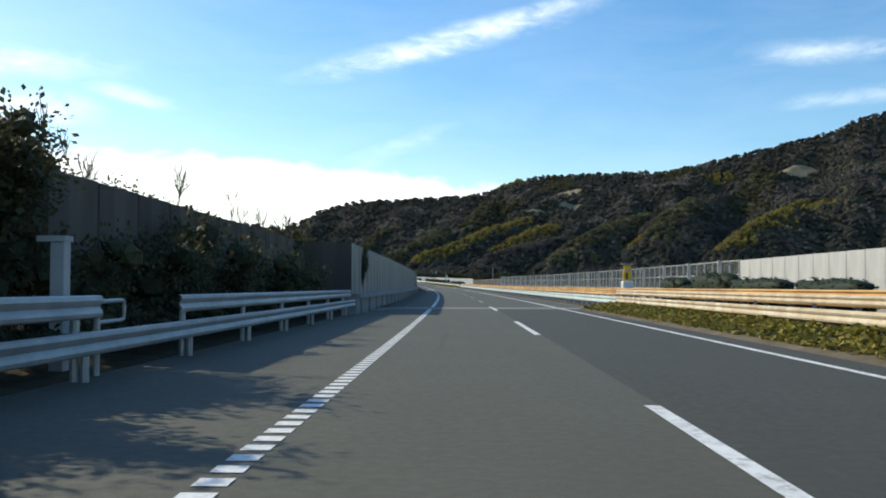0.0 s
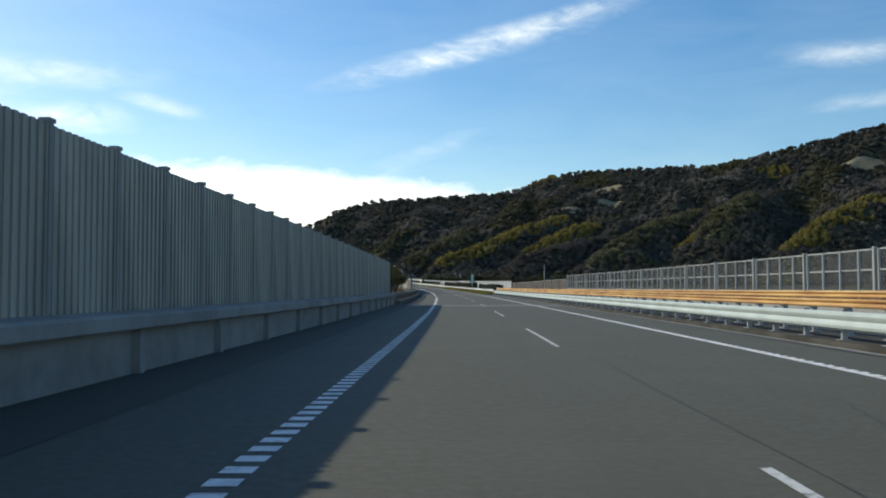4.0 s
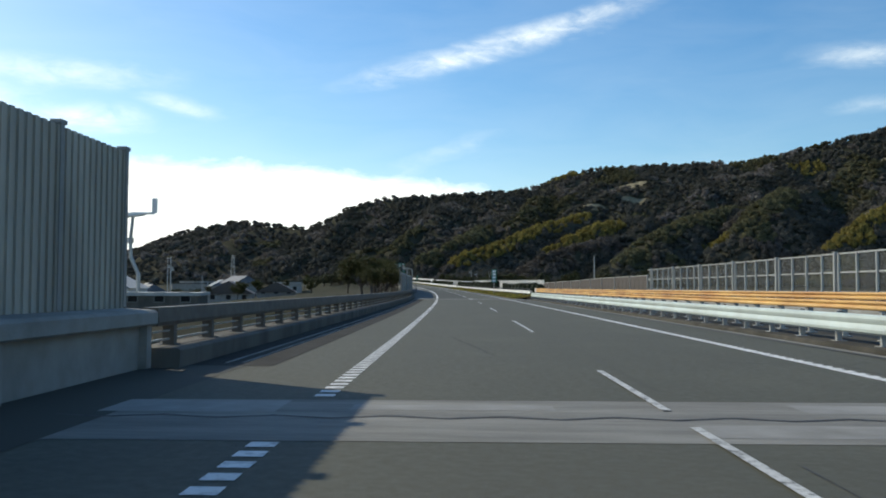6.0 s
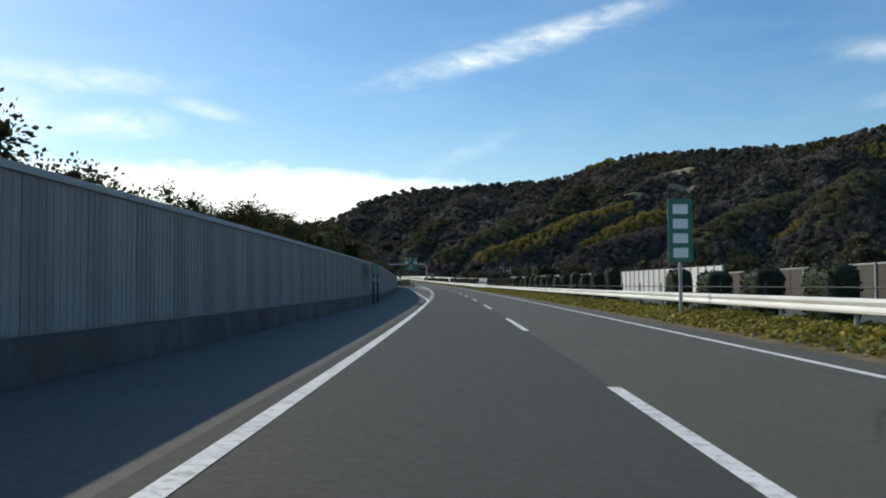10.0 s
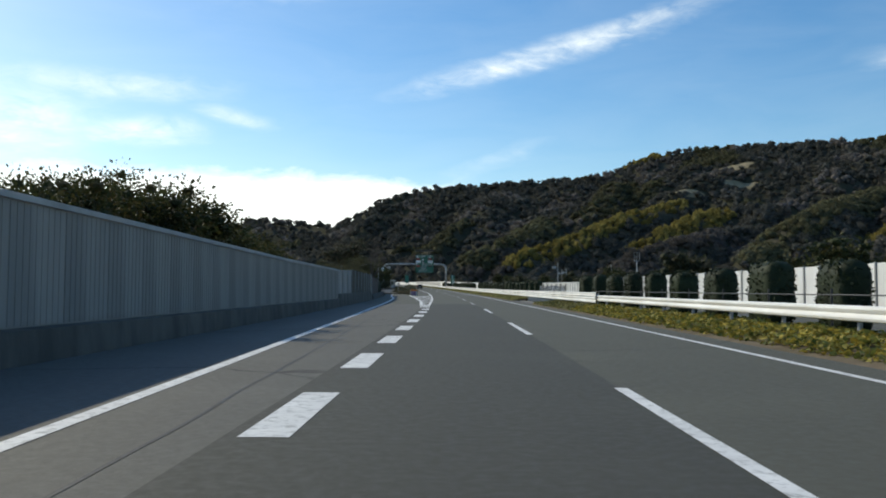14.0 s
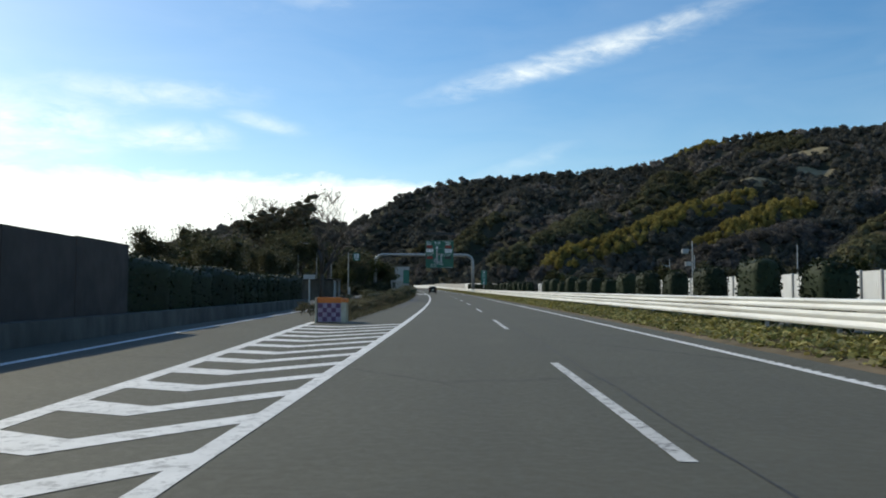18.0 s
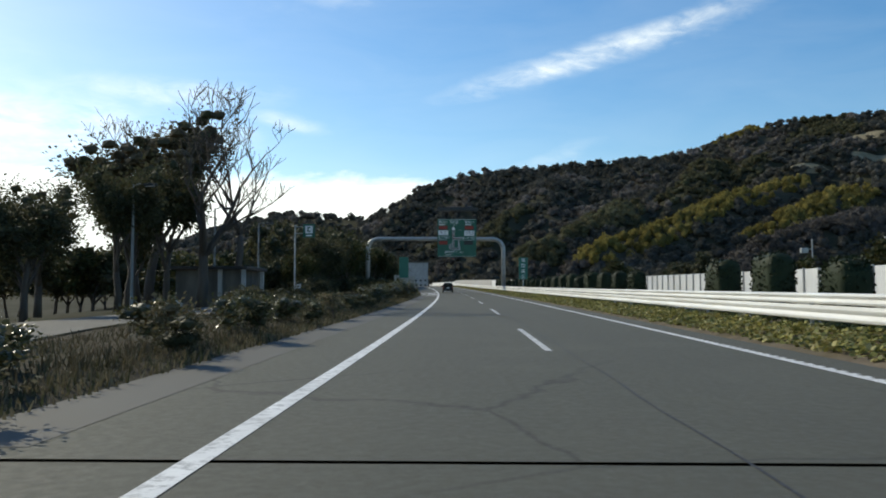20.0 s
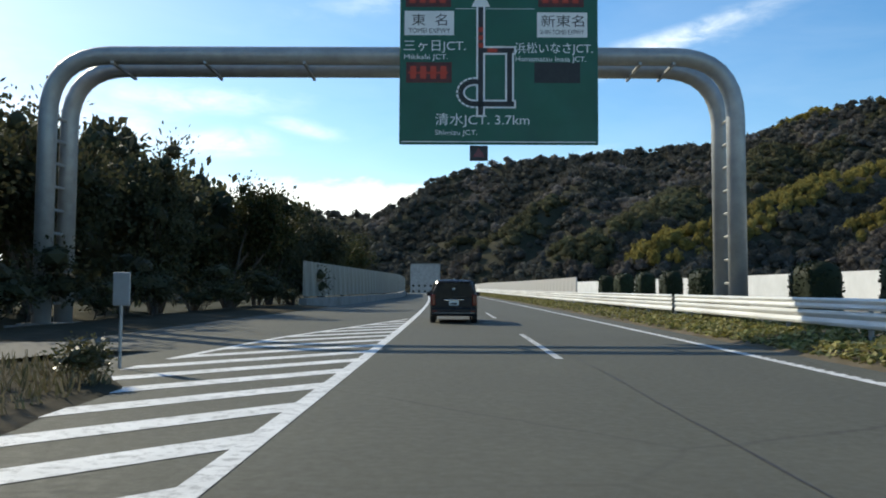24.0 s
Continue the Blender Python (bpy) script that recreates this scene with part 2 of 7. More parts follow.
RAIL_GREEN = surface("rail_pale_green_paint", (0.50, 0.57, 0.54), (0.44, 0.50, 0.48), 1.0, 0.45, 0.0, dirt=(0.25, 0.25, 0.22), dirt_amount=0.3)
RAIL_CREAM = surface("rail_cream_paint", (0.62, 0.56, 0.42), (0.50, 0.40, 0.26), 1.4, 0.6, dirt=(0.30, 0.16, 0.07), dirt_amount=0.7, dirt_scale=1.5)
RUST = surface("rusty_orange_steel", (0.66, 0.42, 0.15), (0.50, 0.26, 0.08), 1.3, 0.7, 0.0, bump=0.15, dirt=(0.24, 0.09, 0.035), dirt_amount=0.6, dirt_scale=0.8, stretch=(1, 0.35, 2.5))
WALL_METAL = surface("noise_panel_grey", (0.42, 0.40, 0.345), (0.33, 0.315, 0.275), 0.9, 0.65, 0.05, dirt=(0.13, 0.122, 0.105), dirt_amount=0.6, per=0.07, stretch=(1, 1, 0.35))
WALL_POST = surface("noise_post_grey", (0.26, 0.265, 0.255), (0.21, 0.215, 0.21), 1.5, 0.6, 0.2)
WALL_PLAIN = surface("noise_wall_concrete", (0.325, 0.302, 0.272), (0.27, 0.252, 0.228), 0.7, 0.8, bump=0.2, dirt=(0.16, 0.155, 0.15), dirt_amount=0.45, per=0.05, stretch=(1, 1, 0.3))
WALL_WHITE = surface("white_panel", (0.80, 0.80, 0.78), (0.72, 0.72, 0.70), 0.8, 0.55, dirt=(0.5, 0.49, 0.46), dirt_amount=0.35, per=0.05)
DARK_PANEL = surface("brown_dark_panel", (0.055, 0.042, 0.035), (0.04, 0.032, 0.028), 1.2, 0.7, per=0.1)
FENCE = surface("weathered_fence", (0.11, 0.098, 0.08), (0.08, 0.07, 0.058), 1.0, 0.8, dirt=(0.06, 0.055, 0.048), dirt_amount=0.5, per=0.1, stretch=(1, 1, 0.3), spec=0.2)
STEEL_DARK = surface("dark_steel", (0.05, 0.05, 0.05), (0.035, 0.035, 0.035), 4, 0.5, 0.5)
RAIL_BROWN = surface("rail_brown_paint", (0.105, 0.093, 0.078), (0.08, 0.07, 0.06), 1.5, 0.6, 0.0, dirt=(0.07, 0.06, 0.05), dirt_amount=0.5)
DARK_STRIP = surface("dark_gutter_strip", (0.040, 0.038, 0.035), (0.030, 0.029, 0.027), 0.9, 0.9, spec=0.15, bump=0.3, bump_scale=30, dirt=(0.055, 0.052, 0.046), dirt_amount=0.5)
GRIT = surface("gritty_shoulder", (0.10, 0.094, 0.080), (0.07, 0.066, 0.057), 1.2, 0.95, spec=0.1, bump=0.5, bump_scale=25, dirt=(0.04, 0.038, 0.033), dirt_amount=0.6)
SOIL = surface("dry_soil", (0.19, 0.155, 0.11), (0.13, 0.105, 0.075), 1.5, 0.95, spec=0.05, bump=0.6, bump_scale=12, dirt=(0.08, 0.07, 0.04), dirt_amount=0.6)
EARTH = surface("ground_cover", (0.034, 0.038, 0.022), (0.058, 0.052, 0.034), 0.45, 0.95, spec=0.03, bump=0.8, bump_scale=1.5, dirt=(0.095, 0.085, 0.065), dirt_scale=0.035, dirt_amount=0.6)
BARK = surface("bark", (0.10, 0.08, 0.062), (0.06, 0.048, 0.04), 3, 0.9, bump=0.5, stretch=(1, 1, 0.2))
SIGN_GREEN = surface("sign_green", (0.006, 0.105, 0.062), (0.005, 0.085, 0.05), 0.8, 0.45, per=0.0)
SIGN_BACK = surface("sign_back_green", (0.03, 0.16, 0.11), (0.025, 0.13, 0.09), 0.8, 0.55, per=0.0)
SIGN_WHITE = surface("sign_white", (0.80, 0.80, 0.78), (0.74, 0.74, 0.72), 2, 0.5)
SIGN_BLACK = surface("sign_black", (0.012, 0.012, 0.012), (0.02, 0.02, 0.02), 4, 0.5)
ORANGE = surface("orange_plastic", (0.75, 0.20, 0.03), (0.65, 0.16, 0.025), 2, 0.5)
YELLOW = surface("yellow_paint", (0.75, 0.45, 0.02), (0.65, 0.36, 0.02), 2, 0.5)
ROOF_BLUE = surface("roof_slate", (0.10, 0.12, 0.15), (0.08, 0.09, 0.11), 2, 0.6, per=0.3)
ROOF_BROWN = surface("roof_brown", (0.075, 0.062, 0.055), (0.055, 0.046, 0.042), 2, 0.7, per=0.15)
HOUSE_WALL = surface("house_wall", (0.30, 0.285, 0.265), (0.24, 0.228, 0.21), 1, 0.8, per=0.25)
CAR_PAINT = surface("car_paint_black", (0.012, 0.012, 0.016), (0.010, 0.010, 0.013), 1, 0.32, 0.0, spec=0.25)
TYRE = surface("tyre", (0.02, 0.02, 0.02), (0.03, 0.03, 0.03), 8, 0.85)
CHROME = surface("chrome", (0.6, 0.6, 0.6), (0.5, 0.5, 0.5), 3, 0.2, 1.0)
TAIL_RED = surface("tail_lamp_red", (0.16, 0.008, 0.008), (0.12, 0.006, 0.006), 3, 0.15)
LEAF_IVY = foliage("ivy_leaf", [(0.08, 0.11, 0.03), (0.17, 0.19, 0.045), (0.36, 0.30, 0.055), (0.46, 0.36, 0.07), (0.14, 0.14, 0.045)])
LEAF_IVY_DULL = foliage("ivy_leaf_dull", [(0.10, 0.12, 0.04), (0.19, 0.20, 0.065), (0.35, 0.32, 0.095), (0.44, 0.39, 0.18), (0.15, 0.16, 0.06)])
LEAF_HEDGE = foliage("hedge_leaf", [(0.014, 0.022, 0.010), (0.022, 0.034, 0.014), (0.034, 0.045, 0.016)], thin=0.1)
LEAF_TREE = foliage("tree_leaf", [(0.03, 0.042, 0.014), (0.05, 0.062, 0.02), (0.085, 0.085, 0.028), (0.11, 0.085, 0.03)])
LEAF_DARK = foliage("dark_leaf", [(0.05, 0.058, 0.032), (0.07, 0.076, 0.040), (0.10, 0.098, 0.048), (0.088, 0.078, 0.045)], thin=0.35)
LEAF_SHRUB = foliage("glossy_shrub_leaf", [(0.05, 0.06, 0.022), (0.085, 0.09, 0.032), (0.12, 0.11, 0.042), (0.15, 0.12, 0.055)], rough=0.38, gloss=0.6, thin=0.3)
LEAF_DRY = foliage("dry_grass", [(0.21, 0.175, 0.105), (0.27, 0.225, 0.14), (0.15, 0.135, 0.075), (0.10, 0.105, 0.05)], rough=0.85)
# dark, bare and green woods: distance haze put into the colours, paler and greyer
WOOD_DARK_HAZED = foliage("far_wood_dark_hazed", [(0.098, 0.102, 0.090), (0.112, 0.114, 0.098), (0.12, 0.116, 0.10), (0.105, 0.102, 0.096)], 0.95, 0.05, 0.25, 0.035)
WOOD_BARE_HAZED = foliage("far_wood_bare_hazed", [(0.165, 0.150, 0.140), (0.19, 0.170, 0.155), (0.15, 0.137, 0.128), (0.14, 0.132, 0.115)], 0.95, 0.05, 0.3, 0.035)
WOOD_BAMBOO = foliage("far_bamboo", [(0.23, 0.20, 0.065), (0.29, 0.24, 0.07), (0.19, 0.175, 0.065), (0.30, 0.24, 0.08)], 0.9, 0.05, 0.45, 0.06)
WOOD_GREEN_HAZED = foliage("far_wood_green_hazed", [(0.12, 0.122, 0.072), (0.15, 0.145, 0.076), (0.11, 0.112, 0.072), (0.16, 0.142, 0.085)], 0.95, 0.05, 0.32, 0.035)
LEAF_BRUSH = foliage("brush_stalks", [(0.115, 0.096, 0.062), (0.155, 0.13, 0.085), (0.085, 0.078, 0.048), (0.07, 0.076, 0.04)], rough=0.85)
LITTER = surface("leaf_litter", (0.085, 0.07, 0.048), (0.055, 0.046, 0.032), 2.2, 0.95, spec=0.05, bump=0.7, bump_scale=9, dirt=(0.035, 0.036, 0.02), dirt_amount=0.7)
MEADOW = surface("dry_meadow", (0.30, 0.255, 0.17), (0.22, 0.19, 0.12), 0.12, 0.95, spec=0.05, bump=0.6, bump_scale=1.5, dirt=(0.12, 0.11, 0.06), dirt_scale=0.08, dirt_amount=0.5)


def glass(name, colour, rough, alpha):
    m = bpy.data.materials.new(name)
    m.use_nodes = True
    n = Nodes(m.node_tree)
    t, b, x = n.add("ShaderNodeBsdfTransparent"), n.add("ShaderNodeBsdfPrincipled"), n.add("ShaderNodeMixShader")
    b.inputs["Base Color"].default_value, b.inputs["Roughness"].default_value = (*colour, 1), rough
    x.inputs[0].default_value = alpha
    n.link(t.outputs[0], x.inputs[1])
    n.link(b.outputs[0], x.inputs[2])
    n.link(x.outputs[0], n.add("ShaderNodeOutputMaterial").inputs[0])
    return m


CLEAR = glass("clear_panel", (0.16, 0.17, 0.17), 0.25, 0.16)
CAR_GLASS = surface("car_glass", (0.012, 0.014, 0.016), (0.010, 0.011, 0.013), 1, 0.2, spec=0.12)
LAMP_GLASS = surface("lamp_glass", (0.5, 0.5, 0.48), (0.45, 0.45, 0.43), 2, 0.3)
BRONZE = surface("orange_led_board", (0.10, 0.018, 0.012), (0.06, 0.012, 0.01), 5, 0.5)
LED = bpy.data.materials.new("led_red")
LED.use_nodes = True
LED.node_tree.nodes["Principled BSDF"].inputs["Base Color"].default_value = (0.12, 0.02, 0.012, 1)
LED.node_tree.nodes["Principled BSDF"].inputs["Emission Color"].default_value = (1.0, 0.10, 0.03, 1)
LED.node_tree.nodes["Principled BSDF"].inputs["Emission Strength"].default_value = 0.06

# ---- builders ----


def mesh_from(name, verts, faces, material=None, smooth=False):
    me = bpy.data.meshes.new(name)
    me.from_pydata([tuple(v) for v in verts], [], faces)
    if material:
        me.materials.append(material)
    if smooth:
        for p in me.polygons:
            p.use_smooth = True
    me.update()
    return me


def part(name, bm, material, parent=None, label="", at=None, smooth=False):
    """Links a bmesh (or a ready mesh) as one mesh object under a thing or a part."""
    if isinstance(bm, bmesh.types.BMesh):
        me = bpy.data.meshes.new(name)
        bm.to_mesh(me)
        bm.free()
        me.materials.append(material)
        if smooth:
            for p in me.polygons:
                p.use_smooth = True
    else:
        me = bm
    ob = new(name, me)
    if parent is not None:
        ob.parent = parent
    if at is not None:
        ob.matrix_basis = at
    if label:
        ob["label"] = label
    return ob


def thing(name, at, label, category, group="", kind=""):
    """An Empty at a thing's base."""
    ob = new(name)
    ob.empty_display_size = 0.2
    ob.matrix_basis = at
    return tagged(ob, label, category, group, kind)


def box(bm, x0, x1, y0, y1, z0, z1, bevel=0.0):
    r = bmesh.ops.create_cube(bm, size=1.0, matrix=Matrix.Translation(((x0 + x1) / 2, (y0 + y1) / 2, (z0 + z1) / 2)) @ Matrix.Diagonal((x1 - x0, y1 - y0, z1 - z0, 1)))
    if bevel:
        vs = set(r["verts"])
        es = [e for e in bm.edges if e.verts[0] in vs and e.verts[1] in vs]
        bmesh.ops.bevel(bm, geom=es, offset=bevel, segments=2, affect="EDGES", profile=0.6)
    return bm


def boxes(*rows, bevel=0.0):
    bm = bmesh.new()
    for r in rows:
        box(bm, *r, bevel=bevel)
    return bm


def tube(bm, pts, radii, sides=8, cap=True):
    """A round tube through points."""
    rings = []
    pts = [Vector(p) for p in pts]
    for i, p in enumerate(pts):
        d = (pts[min(i + 1, len(pts) - 1)] - pts[max(i - 1, 0)]).normalized()
        if i == 0:
            a = d.cross(Vector((0, 0, 1)) if abs(d.z) < 0.95 else Vector((1, 0, 0))).normalized()
        else:
            a = (a - d * a.dot(d)).normalized()
        b = d.cross(a)
        r = radii[i] if isinstance(radii, (list, tuple)) else radii
        rings.append([bm.verts.new(p + (a * math.cos(2 * math.pi * k / sides) + b * math.sin(2 * math.pi * k / sides)) * r) for k in range(sides)])
    for q, w in zip(rings, rings[1:]):
        for k in range(sides):
            bm.faces.new((q[k], q[(k + 1) % sides], w[(k + 1) % sides], w[k]))
    if cap:
        bm.faces.new(rings[0][::-1])
        bm.faces.new(rings[-1])
    return bm


def bent(points, radius, steps=6):
    """A polyline with its inner corners rounded."""
    pts = [Vector(p) for p in points]
    out = [pts[0]]
    for a, b, c in zip(pts, pts[1:], pts[2:]):
        d1, d2 = (a - b).normalized(), (c - b).normalized()
        p, q = b + d1 * radius, b + d2 * radius
        for k in range(steps + 1):
            t = k / steps
            out.append(p * (1 - t) ** 2 + b * 2 * t * (1 - t) + q * t * t)
    return out + [pts[-1]]


def stations(s0, s1, step):
    n = max(1, round((s1 - s0) / step))
    return [s0 + (s1 - s0) * i / n for i in range(n + 1)]


def ribbon(name, section, s0, s1, material, step=4.0, closed=False, uv=False):
    """A mesh swept along the road: section is a list of (u, z), or a function of s that gives one."""
    verts, faces, coords = [], [], []
    ss = stations(s0, s1, step)
    n = 0
    for s in ss:
        sec = section(s) if callable(section) else section
        n = len(sec)
        for u, z in sec:
            verts.append(road_point(s, u, z))
            coords.append((u, s))
    for i in range(len(ss) - 1):
        for k in range(n if closed else n - 1):
            a, b = i * n + k, i * n + (k + 1) % n
            faces.append((a, b, b + n, a + n))
    if closed:
        faces.append(tuple(range(n))[::-1])
        faces.append(tuple((len(ss) - 1) * n + k for k in range(n)))
    me = mesh_from(name, verts, faces, material)
    if uv:
        layer = me.uv_layers.new(name="road")
        flat = np.array([coords[lp.vertex_index] for lp in me.loops], dtype=np.float32)
        layer.data.foreach_set("uv", flat.ravel())
    return me


def smoothstep(a, b, x):
    t = max(0.0, min(1.0, (x - a) / (b - a)))
    return t * t * (3 - 2 * t)


def table(rows, x):
    """Linear between rows of (x, value)."""
    if x <= rows[0][0]:
        return rows[0][1]
    for (a, p), (b, q) in zip(rows, rows[1:]):
        if x <= b:
            return p + (q - p) * (x - a) / (b - a)
    return rows[-1][1]

# ---- ground, hills ----
CREST = [(-900, 10), (-750, 24), (-615, 60), (-534, 88), (-430, 99), (-371, 92), (-300, 84), (-262, 91), (-228, 108), (-170, 119), (-110, 122), (-30, 126), (33, 136), (78, 156), (140, 164), (310, 169), (395, 188), (470, 205), (570, 232), (630, 258), (800, 290), (1100, 300)]
CREST_Y = [(-900, 1540), (-560, 1500), (-420, 1440), (-230, 1305), (1100, 1310)]


# wooded spurs running down from the crest: kind of wood, then their backs as (x, y, height)
SPURS = [
    ("bamboo", [(-45, 985, 28), (-21, 1005, 37), (5, 1030, 49), (32, 1060, 62), (75, 1105, 76), (114, 1160, 88)]),
    ("bamboo", [(37, 1005, 33), (60, 1020, 46), (84, 1045, 58), (110, 1080, 69)]),
    ("bare", [(6, 900, 8), (30, 925, 24), (60, 950, 34), (90, 985, 42)]),
    ("green", [(98, 905, 22), (130, 940, 44), (172, 985, 62), (227, 1040, 80)]),
    ("green", [(-84, 1000, 29), (-67, 1020, 39), (-47, 1050, 51), (-31, 1090, 62)]),
    ("green", [(-127, 1092, 42), (-113, 1130, 62)]),
    ("green", [(11, 1130, 76), (26, 1180, 96), (38, 1230, 110)]),
    ("dark", [(80, 1140, 90), (116, 1170, 108), (149, 1205, 121)]),
    ("green", [(213, 940, 53), (244, 985, 79), (281, 1040, 97)]),
    ("bamboo", [(274, 900, 31), (327, 950, 62), (386, 1000, 87)]),
    ("dark", [(-260, 1120, 22), (-235, 1180, 48), (-215, 1240, 80)]),
    ("bare", [(-420, 1180, 25), (-390, 1260, 52), (-375, 1340, 78)]),
    ("dark", [(430, 960, 55), (480, 1040, 105), (530, 1130, 150)]),
]
SPUR_BOX = [(min(p[0] for p in b) - 75, max(p[0] for p in b) + 75, min(p[1] for p in b) - 75, max(p[1] for p in b) + 75) for k, b in SPURS]


def nearest_spur(x, y):
    """Height of the highest spur over a place, its kind and how far off its back lies."""
    best, kind, off = -99.0, "", 999.0
    for (k, back), (x0, x1, y0, y1) in zip(SPURS, SPUR_BOX):
        if not (x0 < x < x1 and y0 < y < y1):
            continue
        for (ax, ay, az), (bx, by, bz) in zip(back, back[1:]):
            t = max(0.0, min(1.0, ((x - ax) * (bx - ax) + (y - ay) * (by - ay)) / ((bx - ax) ** 2 + (by - ay) ** 2)))
            d = math.hypot(x - ax - t * (bx - ax), y - ay - t * (by - ay))
            h = az + t * (bz - az) - 0.78 * max(0.0, math.hypot(d, 5.0) - 7.0) + 2.5 * noise.noise((x * 0.05, y * 0.05, 4.0))
            if h > best:
                best, kind, off = h, k, d
    return best, kind, off


def hill(x, y):
    """Height of the wooded hills, 0 at their foot."""
    top, cy = table(CREST, x) - 3.2 + 3.5 * smoothstep(-240, -200, x) * (1 - smoothstep(-40, 40, x)), table(CREST_Y, x)
    foot = 860 + 20 * math.sin(x * 0.02 + 1.0) - 0.12 * max(0, x) + 180 * (1 - smoothstep(-165, -20, x)) + 40 * (1 - smoothstep(-420, -170, x))
    t = (y - foot) / (cy - foot)
    if t > 1:
        return top * max(0.3, 1 - (t - 1) * 0.9)
    h = 0.0
    if t > 0:
        a, b = x * 0.86 - y * 0.5, x * 0.5 + y * 0.86
        fold = 0.34 - abs(noise.noise((a * 0.014, b * 0.0045, 5.2)))
        spur = noise.noise((x * 0.010, y * 0.0035, 3.1)) * 0.13 + noise.noise((x * 0.026, y * 0.010, 7.7)) * 0.09 + fold * 0.26 - 0.06
        h = top * min(1.0, max(0.0, t ** 1.22 + spur * 4 * t * (1 - t)))
    return max(h, nearest_spur(x, y)[0] + 2.0, 0.0)


def ground_height(x, y):
    s, u = road_inverse(x, y)
    e = max(-120.0, min(s, 1150.0))
    near = profile(e) - 0.55
    valley = -6.5 * smoothstep(40, 64, s) * (1 - smoothstep(224, 247, s))
    side = max(0.0, -6.5 - u if u < 0 else u - 22)
    z = near + valley
    if u < 0:
        if s < 44:
            z += 7.5 * smoothstep(0.5, 14, side) * (1 - smoothstep(30, 44, s))
        if 400 < s < 660:
            z += 1.5 * smoothstep(9, 20, side) * smoothstep(400, 430, s) * (1 - smoothstep(505, 525, s)) + 1.0 * smoothstep(8, 18, side) * smoothstep(585, 610, s)
    side += 120 * smoothstep(930, 1010, s)
    far = smoothstep(12, 90, side)
    flat = -6.0 + 0.004 * max(0, y) - (4.5 * smoothstep(130, 200, y) * (1 - smoothstep(620, 820, y)) if u < 0 else 0.0)
    z = z * (1 - far) + flat * far
    return z + hill(x, y) * smoothstep(5, 60, side) + (noise.noise((x * 0.02, y * 0.02, 0)) * 0.6 * smoothstep(3, 20, side))


def spread(lo, hi, fine, grow):
    """Grid lines, fine between lo and hi, wider outside."""
    out = list(np.arange(lo, hi, fine))
    for sign, edge in ((1, hi), (-1, lo)):
        d, p = fine, edge
        while abs(p - edge) < 4200:
            out.append(p)
            d *= grow
            p += sign * d
    return sorted(set(round(float(v), 2) for v in out))


gx = sorted(set(spread(-130, 60, 2.6, 1.09)) | set(np.arange(-330, 620, 8.0).tolist()))
gy = sorted(set(spread(-40, 760, 6.0, 1.10)) | set(np.arange(800, 1560, 8.0).tolist()))
gv = [(x, y, ground_height(x, y)) for y in gy for x in gx]
w = len(gx)
gf = [(j * w + i, j * w + i + 1, (j + 1) * w + i + 1, (j + 1) * w + i) for j in range(len(gy) - 1) for i in range(w - 1)]
ground = new("ground", mesh_from("ground", gv, gf, EARTH, True))
tagged(ground, "rough ground and steep wooded hillsides round the expressway", "ground", kind="structure")

# ---- carriageway ----
road = thing("road", Matrix(), "grey asphalt expressway carriageway bending gently left", "road", kind="structure")


def left_edge(s):
    """Where the pavement ends on the left."""
    return table([(-60, -5.2), (36, -5.0), (40, -3.9), (246, -3.9), (252, -5.0), (315, -5.3), (330, -5.6), (345, -6.0), (369, -6.7), (405, -7.3), (445, -7.9), (480, -8.7), (500, -9.2), (512, -9.6), (513, -3.9), (598, -3.9), (614, -3.5), (620, -3.8), (623, -5.5), (626, -8.6), (640, -8.6), (670, -7.4), (720, -5.0), (1200, -5.0)], s)


def surface_strip(name, f0, f1, s0, s1, material, z=0.0, step=4.0):
    n = 4

    def sec(s):
        a, b = f0(s), f1(s)
        return [(a + (b - a) * i / n, z) for i in range(n + 1)]
    return part(name, ribbon(name, sec, s0, s1, material, step, uv=True), material, road)


mid, right = (lambda s: 1.87), (lambda s: 7.35)
surface_strip("near_lane", left_edge, mid, -60, 46, ASPHALT)
surface_strip("far_lane", mid, right, -60, 46, ASPHALT_DARK)
surface_strip("bridge_deck_surface", left_edge, right, 48.2, 241, ASPHALT)
surface_strip("near_lane", lambda s: max(left_edge(s), -2.0), mid, 243.2, 424, ASPHALT_DARK)
surface_strip("far_lane", mid, right, 243.2, 424, ASPHALT)
surface_strip("shoulder", left_edge, lambda s: max(left_edge(s), -2.0), 243.2, 424, ASPHALT_OLD)
surface_strip("carriageway", left_edge, right, 424, 512.9, ASPHALT)
surface_strip("carriageway", left_edge, right, 513, 985, ASPHALT)
surface_strip("opposite_carriageway", lambda s: 10.6, lambda s: 19.6, -60, 985, ASPHALT, -0.02, 8.0)
JOINTS = ((44.9, 46.5, 48.1), (161.8, 163.0, 164.2), (240.4, 242.0, 243.5))
for s0, _, s1 in JOINTS:
    surface_strip("expansion_joint", left_edge, right, s0, s1, JOINT_CONCRETE, 0.004, 0.8)


def paint(name, u0, u1, s0, s1, material=PAINT, z=0.006, step=3.0, slant=0.0):
    """A painted stripe between two offsets (numbers or functions of s)."""
    f = u0 if callable(u0) else (lambda s: u0)
    g = u1 if callable(u1) else (lambda s: u1)
    return part(name, ribbon(name, lambda s: [(f(s), z), (g(s), z)], s0, s1, material, min(step, max(0.3, s1 - s0))), material, road)


LEFT_LINE, DIVIDER, RIGHT_LINE = -1.67, 1.87, 5.45


